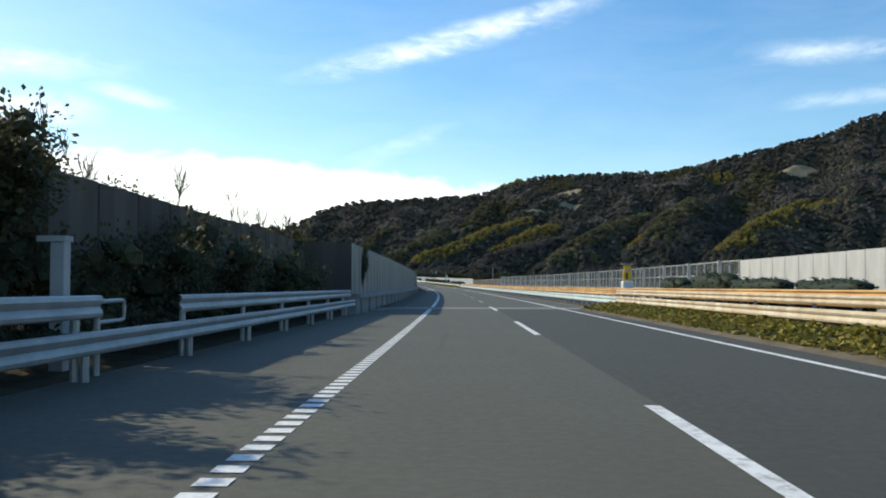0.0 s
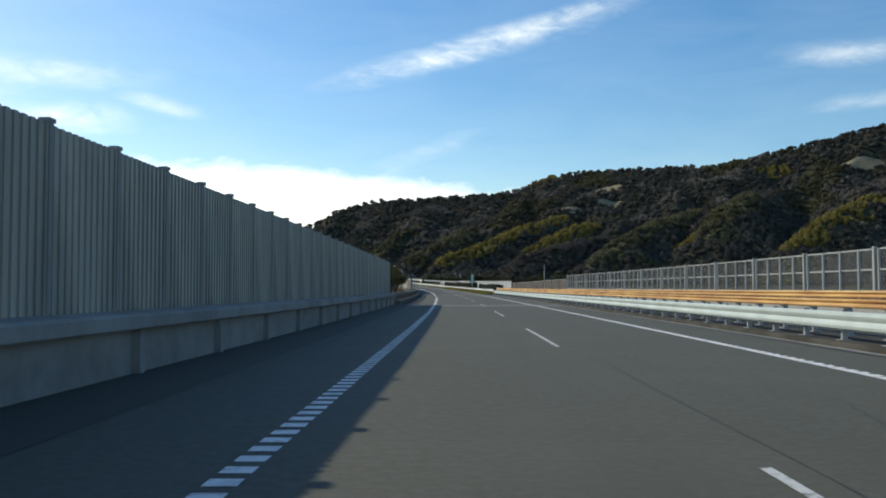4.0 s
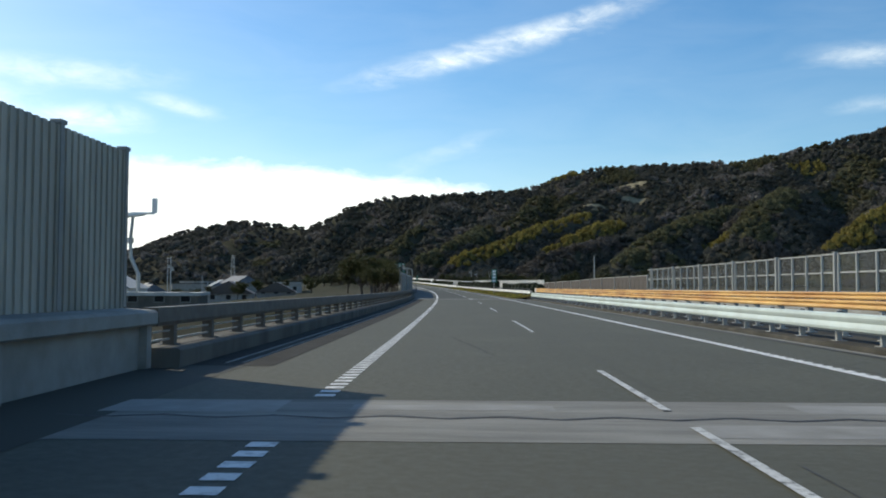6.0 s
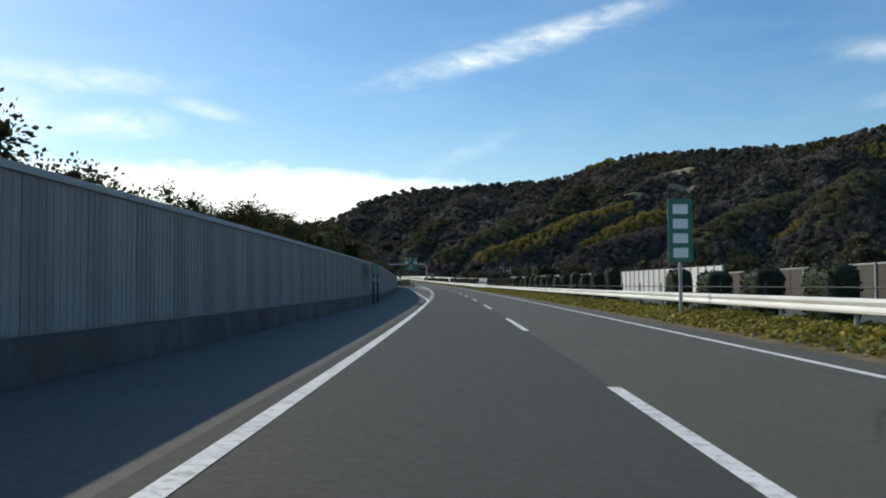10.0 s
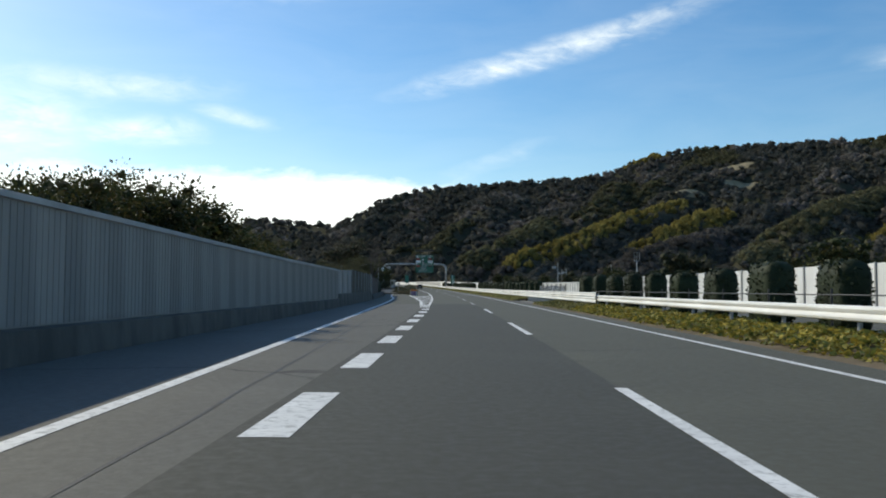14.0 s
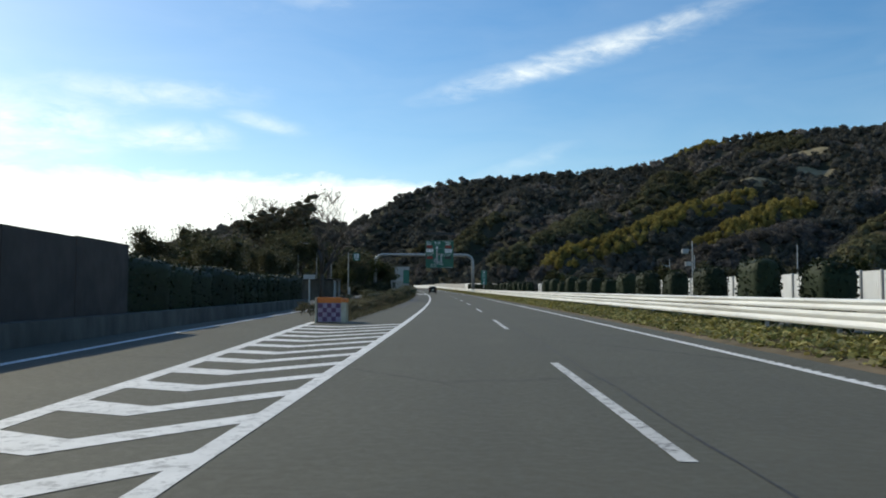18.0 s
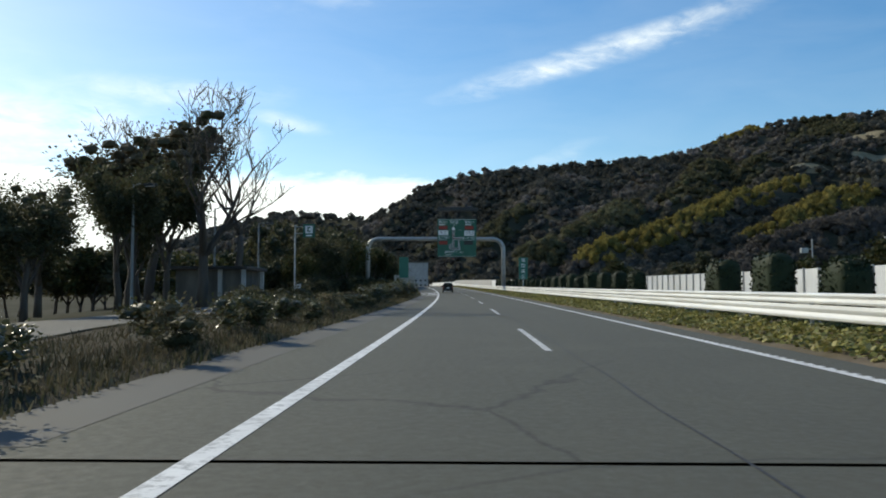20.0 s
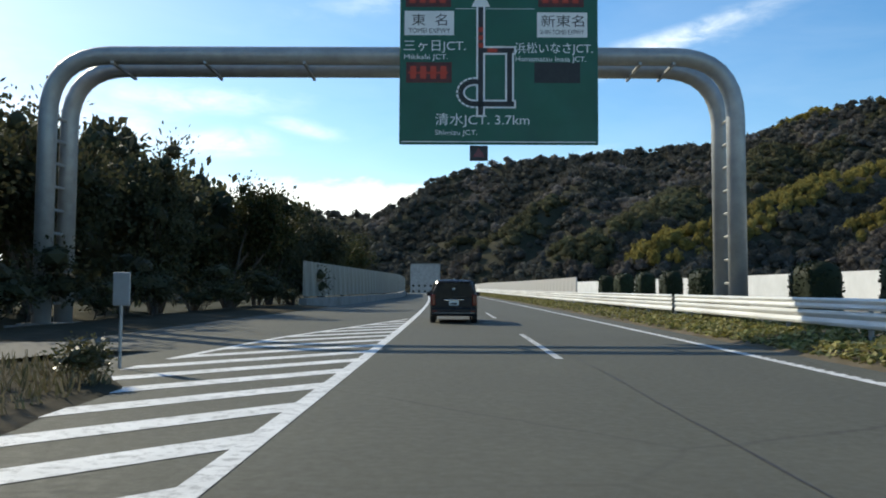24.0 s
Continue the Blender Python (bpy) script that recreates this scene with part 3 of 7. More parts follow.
def left_line(s):
    return table([(40, -1.61), (60, -1.59), (150, -1.59), (190, LEFT_LINE), (425, LEFT_LINE), (445, -1.61), (520, -1.55)], s)


# rumble bars of the left edge line, then the plain line
bar_s = [v for v in np.arange(-6.0, 241.0, 0.365) if not (44.7 < v < 48.1 or 161.7 < v < 164.2)]
bar = mesh_from("edge_bar", [(-0.11, 0, 0.006), (0.11, 0, 0.006), (0.11, 0.2, 0.006), (-0.11, 0.2, 0.006)], [(0, 1, 2, 3)], PAINT)
for v in bar_s[:290]:
    part("edge_bar", bar, None, road, at=road_pose(v, left_line(v)))
bv, bf = [], []
for v in bar_s[290:]:
    m, k = road_pose(v, left_line(v)), len(bv)
    bv += [m @ Vector(c) for c in ((-0.11, 0, 0.006), (0.11, 0, 0.006), (0.11, 0.2, 0.006), (-0.11, 0.2, 0.006))]
    bf.append((k, k + 1, k + 2, k + 3))
tagged(part("edge_bars", mesh_from("edge_bars", bv, bf, PAINT), None, road), kind="stuff")
paint("edge_line", LEFT_LINE - 0.10, LEFT_LINE + 0.10, 243.2, 323, PAINT)
paint("exit_dash", lambda s: -2.13 - 0.038 * (s - 412.3), -1.53, 412.3, 415.2, PAINT)
for s in np.arange(323.0, 410.0, 5.93):
    paint("exit_dash", LEFT_LINE - 0.2, LEFT_LINE + 0.22, s, s + 2.92, PAINT)


def ramp_line(s):
    return table([(318, -1.66), (328, -1.98), (338, -2.36), (345, -2.75), (364, -3.5), (382, -4.2), (408, -5.0), (443, -5.8), (460, -6.3), (480, -7.5), (500, -8.1)], s)


paint("ramp_edge_line", lambda s: ramp_line(s) - 0.1, lambda s: ramp_line(s) + 0.1, 318, 512, PAINT)
paint("edge_line", lambda s: left_line(s) - 0.10, lambda s: left_line(s) + 0.10, 417, 900, PAINT)


def gore_line(s):
    return table([(417, -2.15), (424, -2.36), (439, -2.68), (448, -3.2), (456, -3.42), (461, -3.6), (470, -4.02), (484, -4.8), (489, -5.0)], s)


paint("gore_line", lambda s: gore_line(s) - 0.12, lambda s: gore_line(s) + 0.12, 417, 488, PAINT)
paint("gore_nose", lambda s: gore_line(s) + 0.13, lambda s: left_line(s) - 0.10, 417, 421.2, PAINT, 0.006, 1.0)
for k in range(33):
    sr = 424.0 + 1.955 * k
    a, b = gore_line(sr) + 0.13, left_line(sr) - 0.09
    c = a * 0.58 + b * 0.42
    sv = sr - 1.27 * (b - c)
    sl = sv + 0.53 * (c - a)
    verts = [road_point(sl - 0.75, a, 0.006), road_point(sv - 0.66, c, 0.006), road_point(sr - 0.6, b, 0.006), road_point(sr, b, 0.006), road_point(sv, c, 0.006), road_point(sl, a, 0.006)]
    part("gore_chevron", mesh_from("gore_chevron", verts, [(0, 1, 4, 5), (1, 2, 3, 4)], PAINT), PAINT, road)
# merging hatch after the service area
merge = lambda s: table([(600, -2.4), (612, -4.4), (622, -4.9), (627.5, -4.47), (630.3, -4.2), (643.5, -1.72)], s)
for k in range(20):
    sr, b = 605.67 + 1.87 * k, left_line(620) - 0.09
    out = -3.0
    for q in range(8):
        out = merge(sr - 1.08 * (b - out))
    sl = sr - 1.08 * (b - out)
    verts = [road_point(sl - 0.68, out, 0.006), road_point(sr - 0.68, b, 0.006), road_point(sr, b, 0.006), road_point(sl, out, 0.006)]
    part("merge_stripe", mesh_from("merge_stripe", verts, [(0, 1, 2, 3)], PAINT), PAINT, road)
paint("merge_line", lambda s: merge(s) - 0.09, lambda s: merge(s) + 0.09, 624, 643.4, PAINT)
paint("island_margin", lambda s: left_edge(s), lambda s: table([(513, -2.95), (598, -2.9), (604, -3.8)], s), 513.4, 604, ASPHALT_OLD, 0.004, 2.0)
# lane dashes: 8 m painted, 12 m bare
for s in (-40.0, -20.0, 0.4, 20.85, 41.55):
    paint("lane_dash", 1.70, 1.86, s, s + 8.05, PAINT, 0.009)
for s in (61.8, 81.6, 101.2, 120.9, 140.5, 178.4, 198.3, 218.3):
    paint("lane_dash", DIVIDER - 0.045, DIVIDER + 0.045, s, s + 8, PAINT_WORN)
for s, e in ((159.8, 162.5), (163.5, 167.45)):
    paint("lane_dash", DIVIDER - 0.045, DIVIDER + 0.045, s, e, PAINT_WORN, 0.016)
for s in np.arange(239.7, 415, 20.06):
    paint("lane_dash", DIVIDER - 0.08, DIVIDER + 0.08, s, s + 8, PAINT)
for s in np.concatenate([np.arange(422.95, 550, 19.97), np.arange(563.9, 900, 20.2)]):
    paint("lane_dash", DIVIDER - 0.12, DIVIDER + 0.02, s, s + 8, PAINT_WORN)
paint("right_edge_line", RIGHT_LINE - 0.08, RIGHT_LINE + 0.08, -60, 900, PAINT)

# rumble bars beside the right edge line
rv, rf = [], []
for v in np.concatenate([np.arange(49, 161, 0.365), np.arange(165, 240, 0.365), np.arange(426, 640, 0.365)]):
    m, k = road_pose(v, RIGHT_LINE + 0.11), len(rv)
    rv += [m @ Vector(c) for c in ((-0.04, 0, 0.006), (0.04, 0, 0.006), (0.04, 0.2, 0.006), (-0.04, 0.2, 0.006))]
    rf.append((k, k + 1, k + 2, k + 3))
tagged(part("right_edge_bars", mesh_from("right_edge_bars", rv, rf, PAINT), None, road), kind="stuff")

# the dark seam between the lanes, and cracks
for s0, s1, w in ((48.5, 161, 0.012), (165, 240, 0.012), (425, 760, 0.022)):
    paint("lane_seam", lambda s: 2.16 + 0.05 * noise.noise((s * 0.35, 2, 0)) - w * (0.6 + noise.noise((s * 1.3, 7, 0))), lambda s: 2.16 + 0.05 * noise.noise((s * 0.35, 2, 0)) + w * (0.6 + noise.noise((s * 1.7, 9, 0))), s0, s1, RUBBER, 0.004, 0.5)
for s0, u0, u1, d in ((188.2, -3.2, -1.8, 0.3), (222.5, -3.0, -2.2, -0.4), (376, -3.6, -2.2, 0.8), (431, 3.5, 4.4, 0.2)):
    n = 14
    pts = [(s0 + d * i / n + 0.10 * noise.noise((i * 0.6, s0, 1)), u0 + (u1 - u0) * i / n) for i in range(n + 1)]
    vs = [road_point(a + e, b, 0.004) for a, b in pts for e in (-0.018, 0.018)]
    part("crack", mesh_from("crack", vs, [(2 * i, 2 * i + 1, 2 * i + 3, 2 * i + 2) for i in range(n)], RUBBER), None, road)
paint("shoulder_seam", lambda s: ramp_line(s) + 1.0 + 0.08 * noise.noise((s * 0.3, 1, 0)), lambda s: ramp_line(s) + 1.04 + 0.08 * noise.noise((s * 0.3, 1, 0)), 350, 420, RUBBER, 0.004, 0.5)

# ---- noise wall on the bridge ----
W1_U, W1_TOP = -5.1, 3.18


def long_thing(name, label, category, section, s0, s1, material, kind="", step=4.0, closed=True):
    ob = new(name, ribbon(name, section, s0, s1, material, step, closed))
    return tagged(ob, label, category, kind=kind)


wall_1 = thing("wall_bridge_noise", Matrix(), "tall grey ribbed metal noise wall with slim posts on a concrete kerb", "noise wall", kind="structure")
part("parapet", ribbon("parapet", [(-4.80, -0.3), (-4.78, 0.64), (-5.4, 0.64), (-5.4, -0.3)], 38.0, 167.55, CONCRETE, closed=True), CONCRETE, wall_1)
part("ledge", ribbon("ledge", [(-4.62, 0.63), (-4.58, 0.66), (-4.58, 0.82), (-4.64, 0.86), (-5.4, 0.90), (-5.4, 0.63)], 38.0, 167.55, CONCRETE, closed=True), CONCRETE, wall_1)
bm = bmesh.new()
for i in range(11):
    y = -1.0 + 0.1 + i * 0.18
    box(bm, -0.045, 0.045, y, y + 0.09, 0.86, W1_TOP)
box(bm, -0.02, 0.015, -0.96, 0.96, 0.86, W1_TOP)
ribbed = bpy.data.meshes.new("ribbed_panel")
bm.to_mesh(ribbed)
bm.free()
ribbed.materials.append(WALL_METAL)
bm = boxes((-0.06, 0.06, -0.05, 0.05, 0.90, W1_TOP + 0.03), (-0.07, 0.07, -0.085, 0.085, W1_TOP + 0.02, W1_TOP + 0.07))
post_mesh = bpy.data.meshes.new("wall_post")
bm.to_mesh(post_mesh)
bm.free()
post_mesh.materials.append(WALL_POST)
pilaster = mesh_from("pilaster", [(x, y, z) for x in (-0.06, 0.09) for y in (-0.09, 0.09) for z in (-0.1, 0.635)], [(0, 1, 3, 2), (4, 6, 7, 5), (0, 4, 5, 1), (2, 3, 7, 6), (0, 2, 6, 4), (1, 5, 7, 3)], CONCRETE)
part("panel", ribbed, None, wall_1, at=road_pose(166.47, W1_U) @ Matrix.Diagonal((1, 0.98, 1, 1)))
part("post", post_mesh, None, wall_1, at=road_pose(167.45, W1_U))
for i in range(63):
    part("panel", ribbed, None, wall_1, at=road_pose(40.45 + 2 * i, W1_U))
part("panel", ribbed, None, wall_1, at=road_pose(38.72, W1_U) @ Matrix.Diagonal((1, 0.68, 1, 1)))
for i in range(64):
    part("post", post_mesh, None, wall_1, at=road_pose(39.45 + 2 * i, W1_U))
for i in range(33):
    part("pilaster", pilaster, None, wall_1, at=road_pose(39.45 + 4 * i, -4.76))

# ---- second wall ----
wall_2 = thing("wall_concrete_noise", Matrix(), "plain grey concrete noise wall with a pale coping", "noise wall", kind="structure")


def w2_top(s):
    return table([(250, 2.80), (325, 2.85), (345, 2.80), (369, 2.72), (395, 2.55), (415, 2.5)], s)


def w2_u(s):
    return table([(250, -5.7), (315, -5.85), (330, -6.1), (345, -6.5), (369, -7.2), (395, -7.7), (420, -7.9)], s)


part("footing", ribbon("footing", lambda s: [(w2_u(s) + 0.45, -0.3), (w2_u(s) + 0.40, 0.52), (w2_u(s) - 0.2, 0.56), (w2_u(s) - 0.2, -0.3)], 248.8, 415, CONCRETE_STAINED, closed=True), CONCRETE_STAINED, wall_2)
part("wall_face", ribbon("wall_face", lambda s: [(w2_u(s) + 0.08, 0.5), (w2_u(s) + 0.08, w2_top(s) - 0.1), (w2_u(s) - 0.08, w2_top(s) - 0.1), (w2_u(s) - 0.08, 0.5)], 248.8, 415, WALL_PLAIN, closed=True), WALL_PLAIN, wall_2)
fluted = bpy.data.meshes.new("fluted_panel")
bm = bmesh.new()
for i in range(9):
    box(bm, 0.07, 0.098, -0.98 + i * 0.218, -0.98 + i * 0.218 + 0.12, 0.0, 1.0)
box(bm, 0.05, 0.086, -0.99, 0.99, 0.0, 1.0)
bm.to_mesh(fluted)
bm.free()
fluted.materials.append(WALL_PLAIN)
for i in range(83):
    s = 249.8 + 2 * i
    lean = math.degrees(math.atan2(w2_u(s - 1) - w2_u(s + 1), 2.0))
    part("fluted_panel", fluted, None, wall_2, at=road_pose(s, w2_u(s), 0.57, lean) @ Matrix.Diagonal((1, 1, w2_top(s) - 0.70, 1)))
part("coping", ribbon("coping", lambda s: [(w2_u(s) + 0.14, w2_top(s) - 0.11), (w2_u(s) + 0.14, w2_top(s)), (w2_u(s) - 0.14, w2_top(s)), (w2_u(s) - 0.14, w2_top(s) - 0.11)], 248.6, 415.2, CONCRETE_LIGHT, closed=True), CONCRETE_LIGHT, wall_2)

# ---- far woods ----


def blob(seed, sub=2, rough=0.28):
    bm = bmesh.new()
    bmesh.ops.create_icosphere(bm, subdivisions=sub, radius=1.0)
    for v in bm.verts:
        d = v.co.normalized()
        v.co = d * (1 + rough * noise.noise(d * 1.7 + Vector((seed * 3.1, 0, 0))) + rough * 0.8 * noise.noise(d * 4.3 + Vector((0, seed * 1.7, 0))))
    vs = np.array([v.co for v in bm.verts])
    fs = np.array([[v.index for v in f.verts] for f in bm.faces])
    bm.free()
    return vs, fs


def scatter_mesh(name, shapes, places, material, smooth=False):
    """One mesh of many turned and scaled copies of a few shapes. places: x, y, z, sx, sz, turn, which."""
    vv, ff, base = [], [], 0
    for x, y, z, sx, sz, a, k in places:
        vs, fs = shapes[int(k) % len(shapes)]
        c, s = math.cos(a), math.sin(a)
        q = np.empty_like(vs)
        q[:, 0] = (vs[:, 0] * c - vs[:, 1] * s) * sx + x
        q[:, 1] = (vs[:, 0] * s + vs[:, 1] * c) * sx + y
        q[:, 2] = vs[:, 2] * sz + z
        vv.append(q)
        ff.append(fs + base)
        base += len(vs)
    vv, ff = np.concatenate(vv).astype(np.float32), np.concatenate(ff)
    me = bpy.data.meshes.new(name)
    n = ff.shape[1]
    me.vertices.add(len(vv))
    me.vertices.foreach_set("co", vv.ravel())
    me.loops.add(ff.size)
    me.loops.foreach_set("vertex_index", ff.ravel().astype(np.int32))
    me.polygons.add(len(ff))
    me.polygons.foreach_set("loop_start", np.arange(0, ff.size, n, dtype=np.int32))
    me.polygons.foreach_set("loop_total", np.full(len(ff), n, dtype=np.int32))
    me.materials.append(material)
    me.update(calc_edges=True)
    if smooth:
        me.polygons.foreach_set("use_smooth", np.ones(len(ff), dtype=bool))
    return me


rng = np.random.default_rng(5)


def crown_shape(seed, count, size):
    """A tree's crown: an uneven heart inside a shell of leaf sprays."""
    q = np.random.default_rng(seed)
    hv, hf = blob(seed, 0, 0.9)
    hv = hv * np.array([0.74, 0.74, 0.7])
    d = q.normal(size=(count, 3))
    d /= np.linalg.norm(d, axis=1, keepdims=True)
    d[:, 2] = np.abs(d[:, 2]) * 1.15 - 0.25
    c = d * (0.88 + 0.22 * np.sin(d[:, :1] * 5.1 + seed) * np.cos(d[:, 1:2] * 4.3)) * q.uniform(0.72, 1.1, (count, 1))
    a = q.normal(size=(count, 3)) + np.array([0, 0, 0.5])
    a /= np.linalg.norm(a, axis=1, keepdims=True)
    b = np.cross(a, d + q.normal(size=(count, 3)) * 0.7)
    b /= np.linalg.norm(b, axis=1, keepdims=True)
    k = size * q.uniform(0.6, 1.3, (count, 1))
    v = np.stack([c - b * k * 0.5 - a * k * 0.3, c + b * k * 0.5 - a * k * 0.2, c + a * k * 0.8], 1).reshape(-1, 3)
    return np.concatenate([hv, v]), np.concatenate([hf, np.arange(count * 3).reshape(-1, 3) + len(hv)])


crowns = [crown_shape(i, 92, 0.30) for i in range(6)]
simple = [crown_shape(20 + i, 50, 0.40) for i in range(5)]
GROVES = [(75, 1300, 26, 12), (57, 958, 26, 9), (191, 940, 22, 14), (379, 1250, 26, 18), (430, 1060, 40, 24)]
MEADOWS = [(146, 1215, 24, 10), (146, 1166, 15, 9), (94, 1141, 15, 6), (487, 1236, 28, 11)]
for cx, cy, p, q in MEADOWS:
    mv, mf = [], []
    for i in range(9):
        for k in range(20):
            rr, a = i / 8, k * math.pi / 10
            x, y = cx + p * 1.08 * rr * math.cos(a), cy + q * 1.15 * rr * math.sin(a)
            mv.append((x, y, ground_height(x, y) + 1.2 * (1 - rr ** 4)))
            if i < 8:
                mf.append((i * 20 + k, (i + 1) * 20 + k, (i + 1) * 20 + (k + 1) % 20, i * 20 + (k + 1) % 20))
    tagged(new("meadow", mesh_from("meadow", mv, mf, MEADOW, True)), "pale dry grass clearing among the hillside woods", "meadow", "hillside clearings")
kinds = {k + f: [] for k in ("dark", "bare", "bamboo", "green") for f in ("", "_far")}
for i in range(29000):
    x, y = (rng.uniform(-330, 700), rng.uniform(800, 1330)) if i < 21000 else (rng.uniform(-780, -250), rng.uniform(960, 1540)) if i < 25000 else (rng.uniform(-130, 330), rng.uniform(830, 1060))
    h = hill(x, y)
    if h < 1.5:
        continue
    if any(((x - a) / p) ** 2 + ((y - b) / q) ** 2 < 1 for a, b, p, q in MEADOWS):
        continue
    g = noise.noise((x * 0.011, y * 0.011, 9.0))
    g2 = noise.noise((x * 0.02 + 40, y * 0.02, 2.0))
    _, near, off = nearest_spur(x, y)
    k = near if near != "dark" and off < (17 if near != "bare" else 26) * (1 + g2) else "bamboo" if any(((x - a) / p) ** 2 + ((y - b) / q) ** 2 < 1 + g2 * 0.8 for a, b, p, q in GROVES) else "bare" if g2 > 0.22 else "green" if g > 0.3 else "dark"
    r = rng.uniform(1.7, 4.2) * (1.3 if 21000 <= i < 25000 else 1.0) * (0.8 if k == "bamboo" else 1.0)
    z = ground_height(x, y)
    kinds[k + ("_far" if y > 1090 or x < -300 or x > 350 else "")].append((x, y, z + r * rng.uniform(0.35, 0.8), r, r * (rng.uniform(0.75, 1.15) if k != "bamboo" else rng.uniform(1.1, 1.7)), rng.uniform(0, 6.3), rng.integers(0, 30)))
for k, mt, lab in (("dark", WOOD_DARK_HAZED, "dense dark evergreen woods covering the hillside"), ("bare", WOOD_BARE_HAZED, "patches of bare grey-brown winter trees on the hillside"), ("bamboo", WOOD_BAMBOO, "yellow-green bamboo groves glowing in the sun on the hillside"), ("green", WOOD_GREEN_HAZED, "olive green broadleaf trees on the hillside")):
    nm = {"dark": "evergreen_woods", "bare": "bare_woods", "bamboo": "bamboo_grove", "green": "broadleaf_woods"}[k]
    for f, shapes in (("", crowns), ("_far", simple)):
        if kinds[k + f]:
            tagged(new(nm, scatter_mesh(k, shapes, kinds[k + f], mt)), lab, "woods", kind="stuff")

# ---- guardrails and fences ----


def w_beam(u, z, half=0.15, face=-1, deep=0.055):
    """The corrugated section of a guardrail beam about height z, facing the road on one side."""
    k = [(-1, 0.0), (-0.86, 0.75), (-0.55, 1.0), (-0.3, 0.7), (0, 0.1), (0.3, 0.7), (0.55, 1.0), (0.86, 0.75), (1, 0.0)]
    out = [(u + face * deep * b, z + half * a) for a, b in k]
    return out + [(p - face * 0.012, q) for p, q in out[::-1]]


def shared(name, bm, material, smooth=False):
    me = bpy.data.meshes.new(name)
    bm.to_mesh(me)
    bm.free()
    me.materials.append(material)
    if smooth:
        for p in me.polygons:
            p.use_smooth = True
    return me


def guardrail(label, u, s0, s1, beams, material, post_step, post_top, post_mat, group="", face=-1, base_plate=False, round_post=True):
    """A steel guardrail: corrugated beams on evenly set posts. beams: rows of (middle height, half height)."""
    ob = thing("guardrail", road_pose(s0, u), label, "guardrail", group)
    inv = ob.matrix_basis.inverted()
    for z, half in beams:
        me = ribbon("beam", w_beam(u + face * 0.10, z, half, face), s0, s1, material, 4.0, True)
        me.transform(inv)
        part("beam", me, material, ob)
    bm = bmesh.new()
    if round_post:
        tube(bm, [(0, 0, -0.5), (0, 0, post_top)], 0.057, 8)
    else:
        box(bm, -0.06, 0.06, -0.045, 0.045, -0.4, post_top)
        box(bm, face * 0.11 - 0.01, face * 0.11 + 0.07, -0.05, 0.05, post_top - 0.42, post_top - 0.05)
    if base_plate:
        box(bm, -0.14, 0.14, -0.12, 0.12, 0.02, 0.06)
    pm = shared("post", bm, post_mat)
    n = int((s1 - s0) / post_step)
    for i in range(n + 1):
        part("post", pm, None, ob, at=inv @ road_pose(s0 + 0.3 + i * post_step, u + 0.06))
    return ob


guardrail("lower galvanised guardrail beam in front of a planted bank", -4.85, -50, 37.0, [(0.47, 0.15)], GALV, 4.0, 0.62, GALV, face=1)
guardrail("upper galvanised guardrail with a cut end", -4.98, -50, 10.9, [(0.92, 0.15)], GALV, 4.0, 1.0, GALV, face=1)
guardrail("upper galvanised guardrail beginning again after a gap", -4.98, 14.0, 36.4, [(0.90, 0.15)], GALV, 4.0, 1.0, GALV, face=1)
hoop = thing("rail_end_hoop", road_pose(11.0, -4.98), "bent pipe hoop closing the cut guardrail end", "guardrail end")
part("hoop", tube(bmesh.new(), bent([(0, 0, 0.98), (0, 0.95, 0.98), (0, 0.95, 0.70), (0, 0, 0.70)], 0.1), 0.03, 8), GALV, hoop)
part("post", tube(bmesh.new(), [(0, 0.05, -0.4), (0, 0.05, 1.0)], 0.05, 8), GALV, hoop)
guardrail("pale green painted guardrail on close steel posts along the bridge", 8.3, 44, 243, [(0.49, 0.20)], RAIL_GREEN, 2.0, 0.72, GALV, base_plate=True, round_post=False)
guardrail("rusty orange guardrail of the opposite carriageway", 9.35, 6, 248, [(0.83, 0.11), (1.05, 0.09)], RUST, 2.0, 1.1, GALV, base_plate=True, round_post=False)
guardrail("weathered cream guardrail with rust streaks over ivy", 8.3, -60, 44, [(0.55, 0.15), (0.92, 0.11)], RAIL_CREAM, 4.0, 1.0, GALV)
guardrail("white painted guardrail above yellowing ivy on the median", 8.2, 243, 406, [(0.73, 0.165)], RAIL_WHITE, 4.0, 0.9, GALV)
guardrail("deep white guardrail with two stacked beams on the median", 8.1, 405, 424.2, [(0.62, 0.165), (0.93, 0.12)], RAIL_WHITE, 4.0, 1.0, GALV)
guardrail("deep white guardrail on close steel posts over a culvert", 8.1, 424.2, 442.2, [(0.62, 0.165), (0.93, 0.12)], RAIL_WHITE, 1.0, 1.0, GALV, base_plate=True, round_post=False)
guardrail("deep white guardrail with two stacked beams on the median", 8.1, 442.2, 640, [(0.62, 0.165), (0.93, 0.12)], RAIL_WHITE, 4.0, 1.0, GALV)
guardrail("deep white guardrail with two stacked beams beyond the gantry", 8.1, 640.4, 900, [(0.62, 0.165), (0.93, 0.12)], RAIL_WHITE, 4.0, 1.0, GALV)
end_cap = thing("guardrail_end", road_pose(247.6, 9.25), "white painted end cap of the rusty guardrail", "guardrail end")
part("cap", boxes((-0.11, 0.11, -0.25, 0.55, 0.68, 1.16), bevel=0.05), RAIL_WHITE, end_cap)
part("post", boxes((-0.06, 0.06, 0.0, 0.1, -0.4, 0.75)), GALV, end_cap)

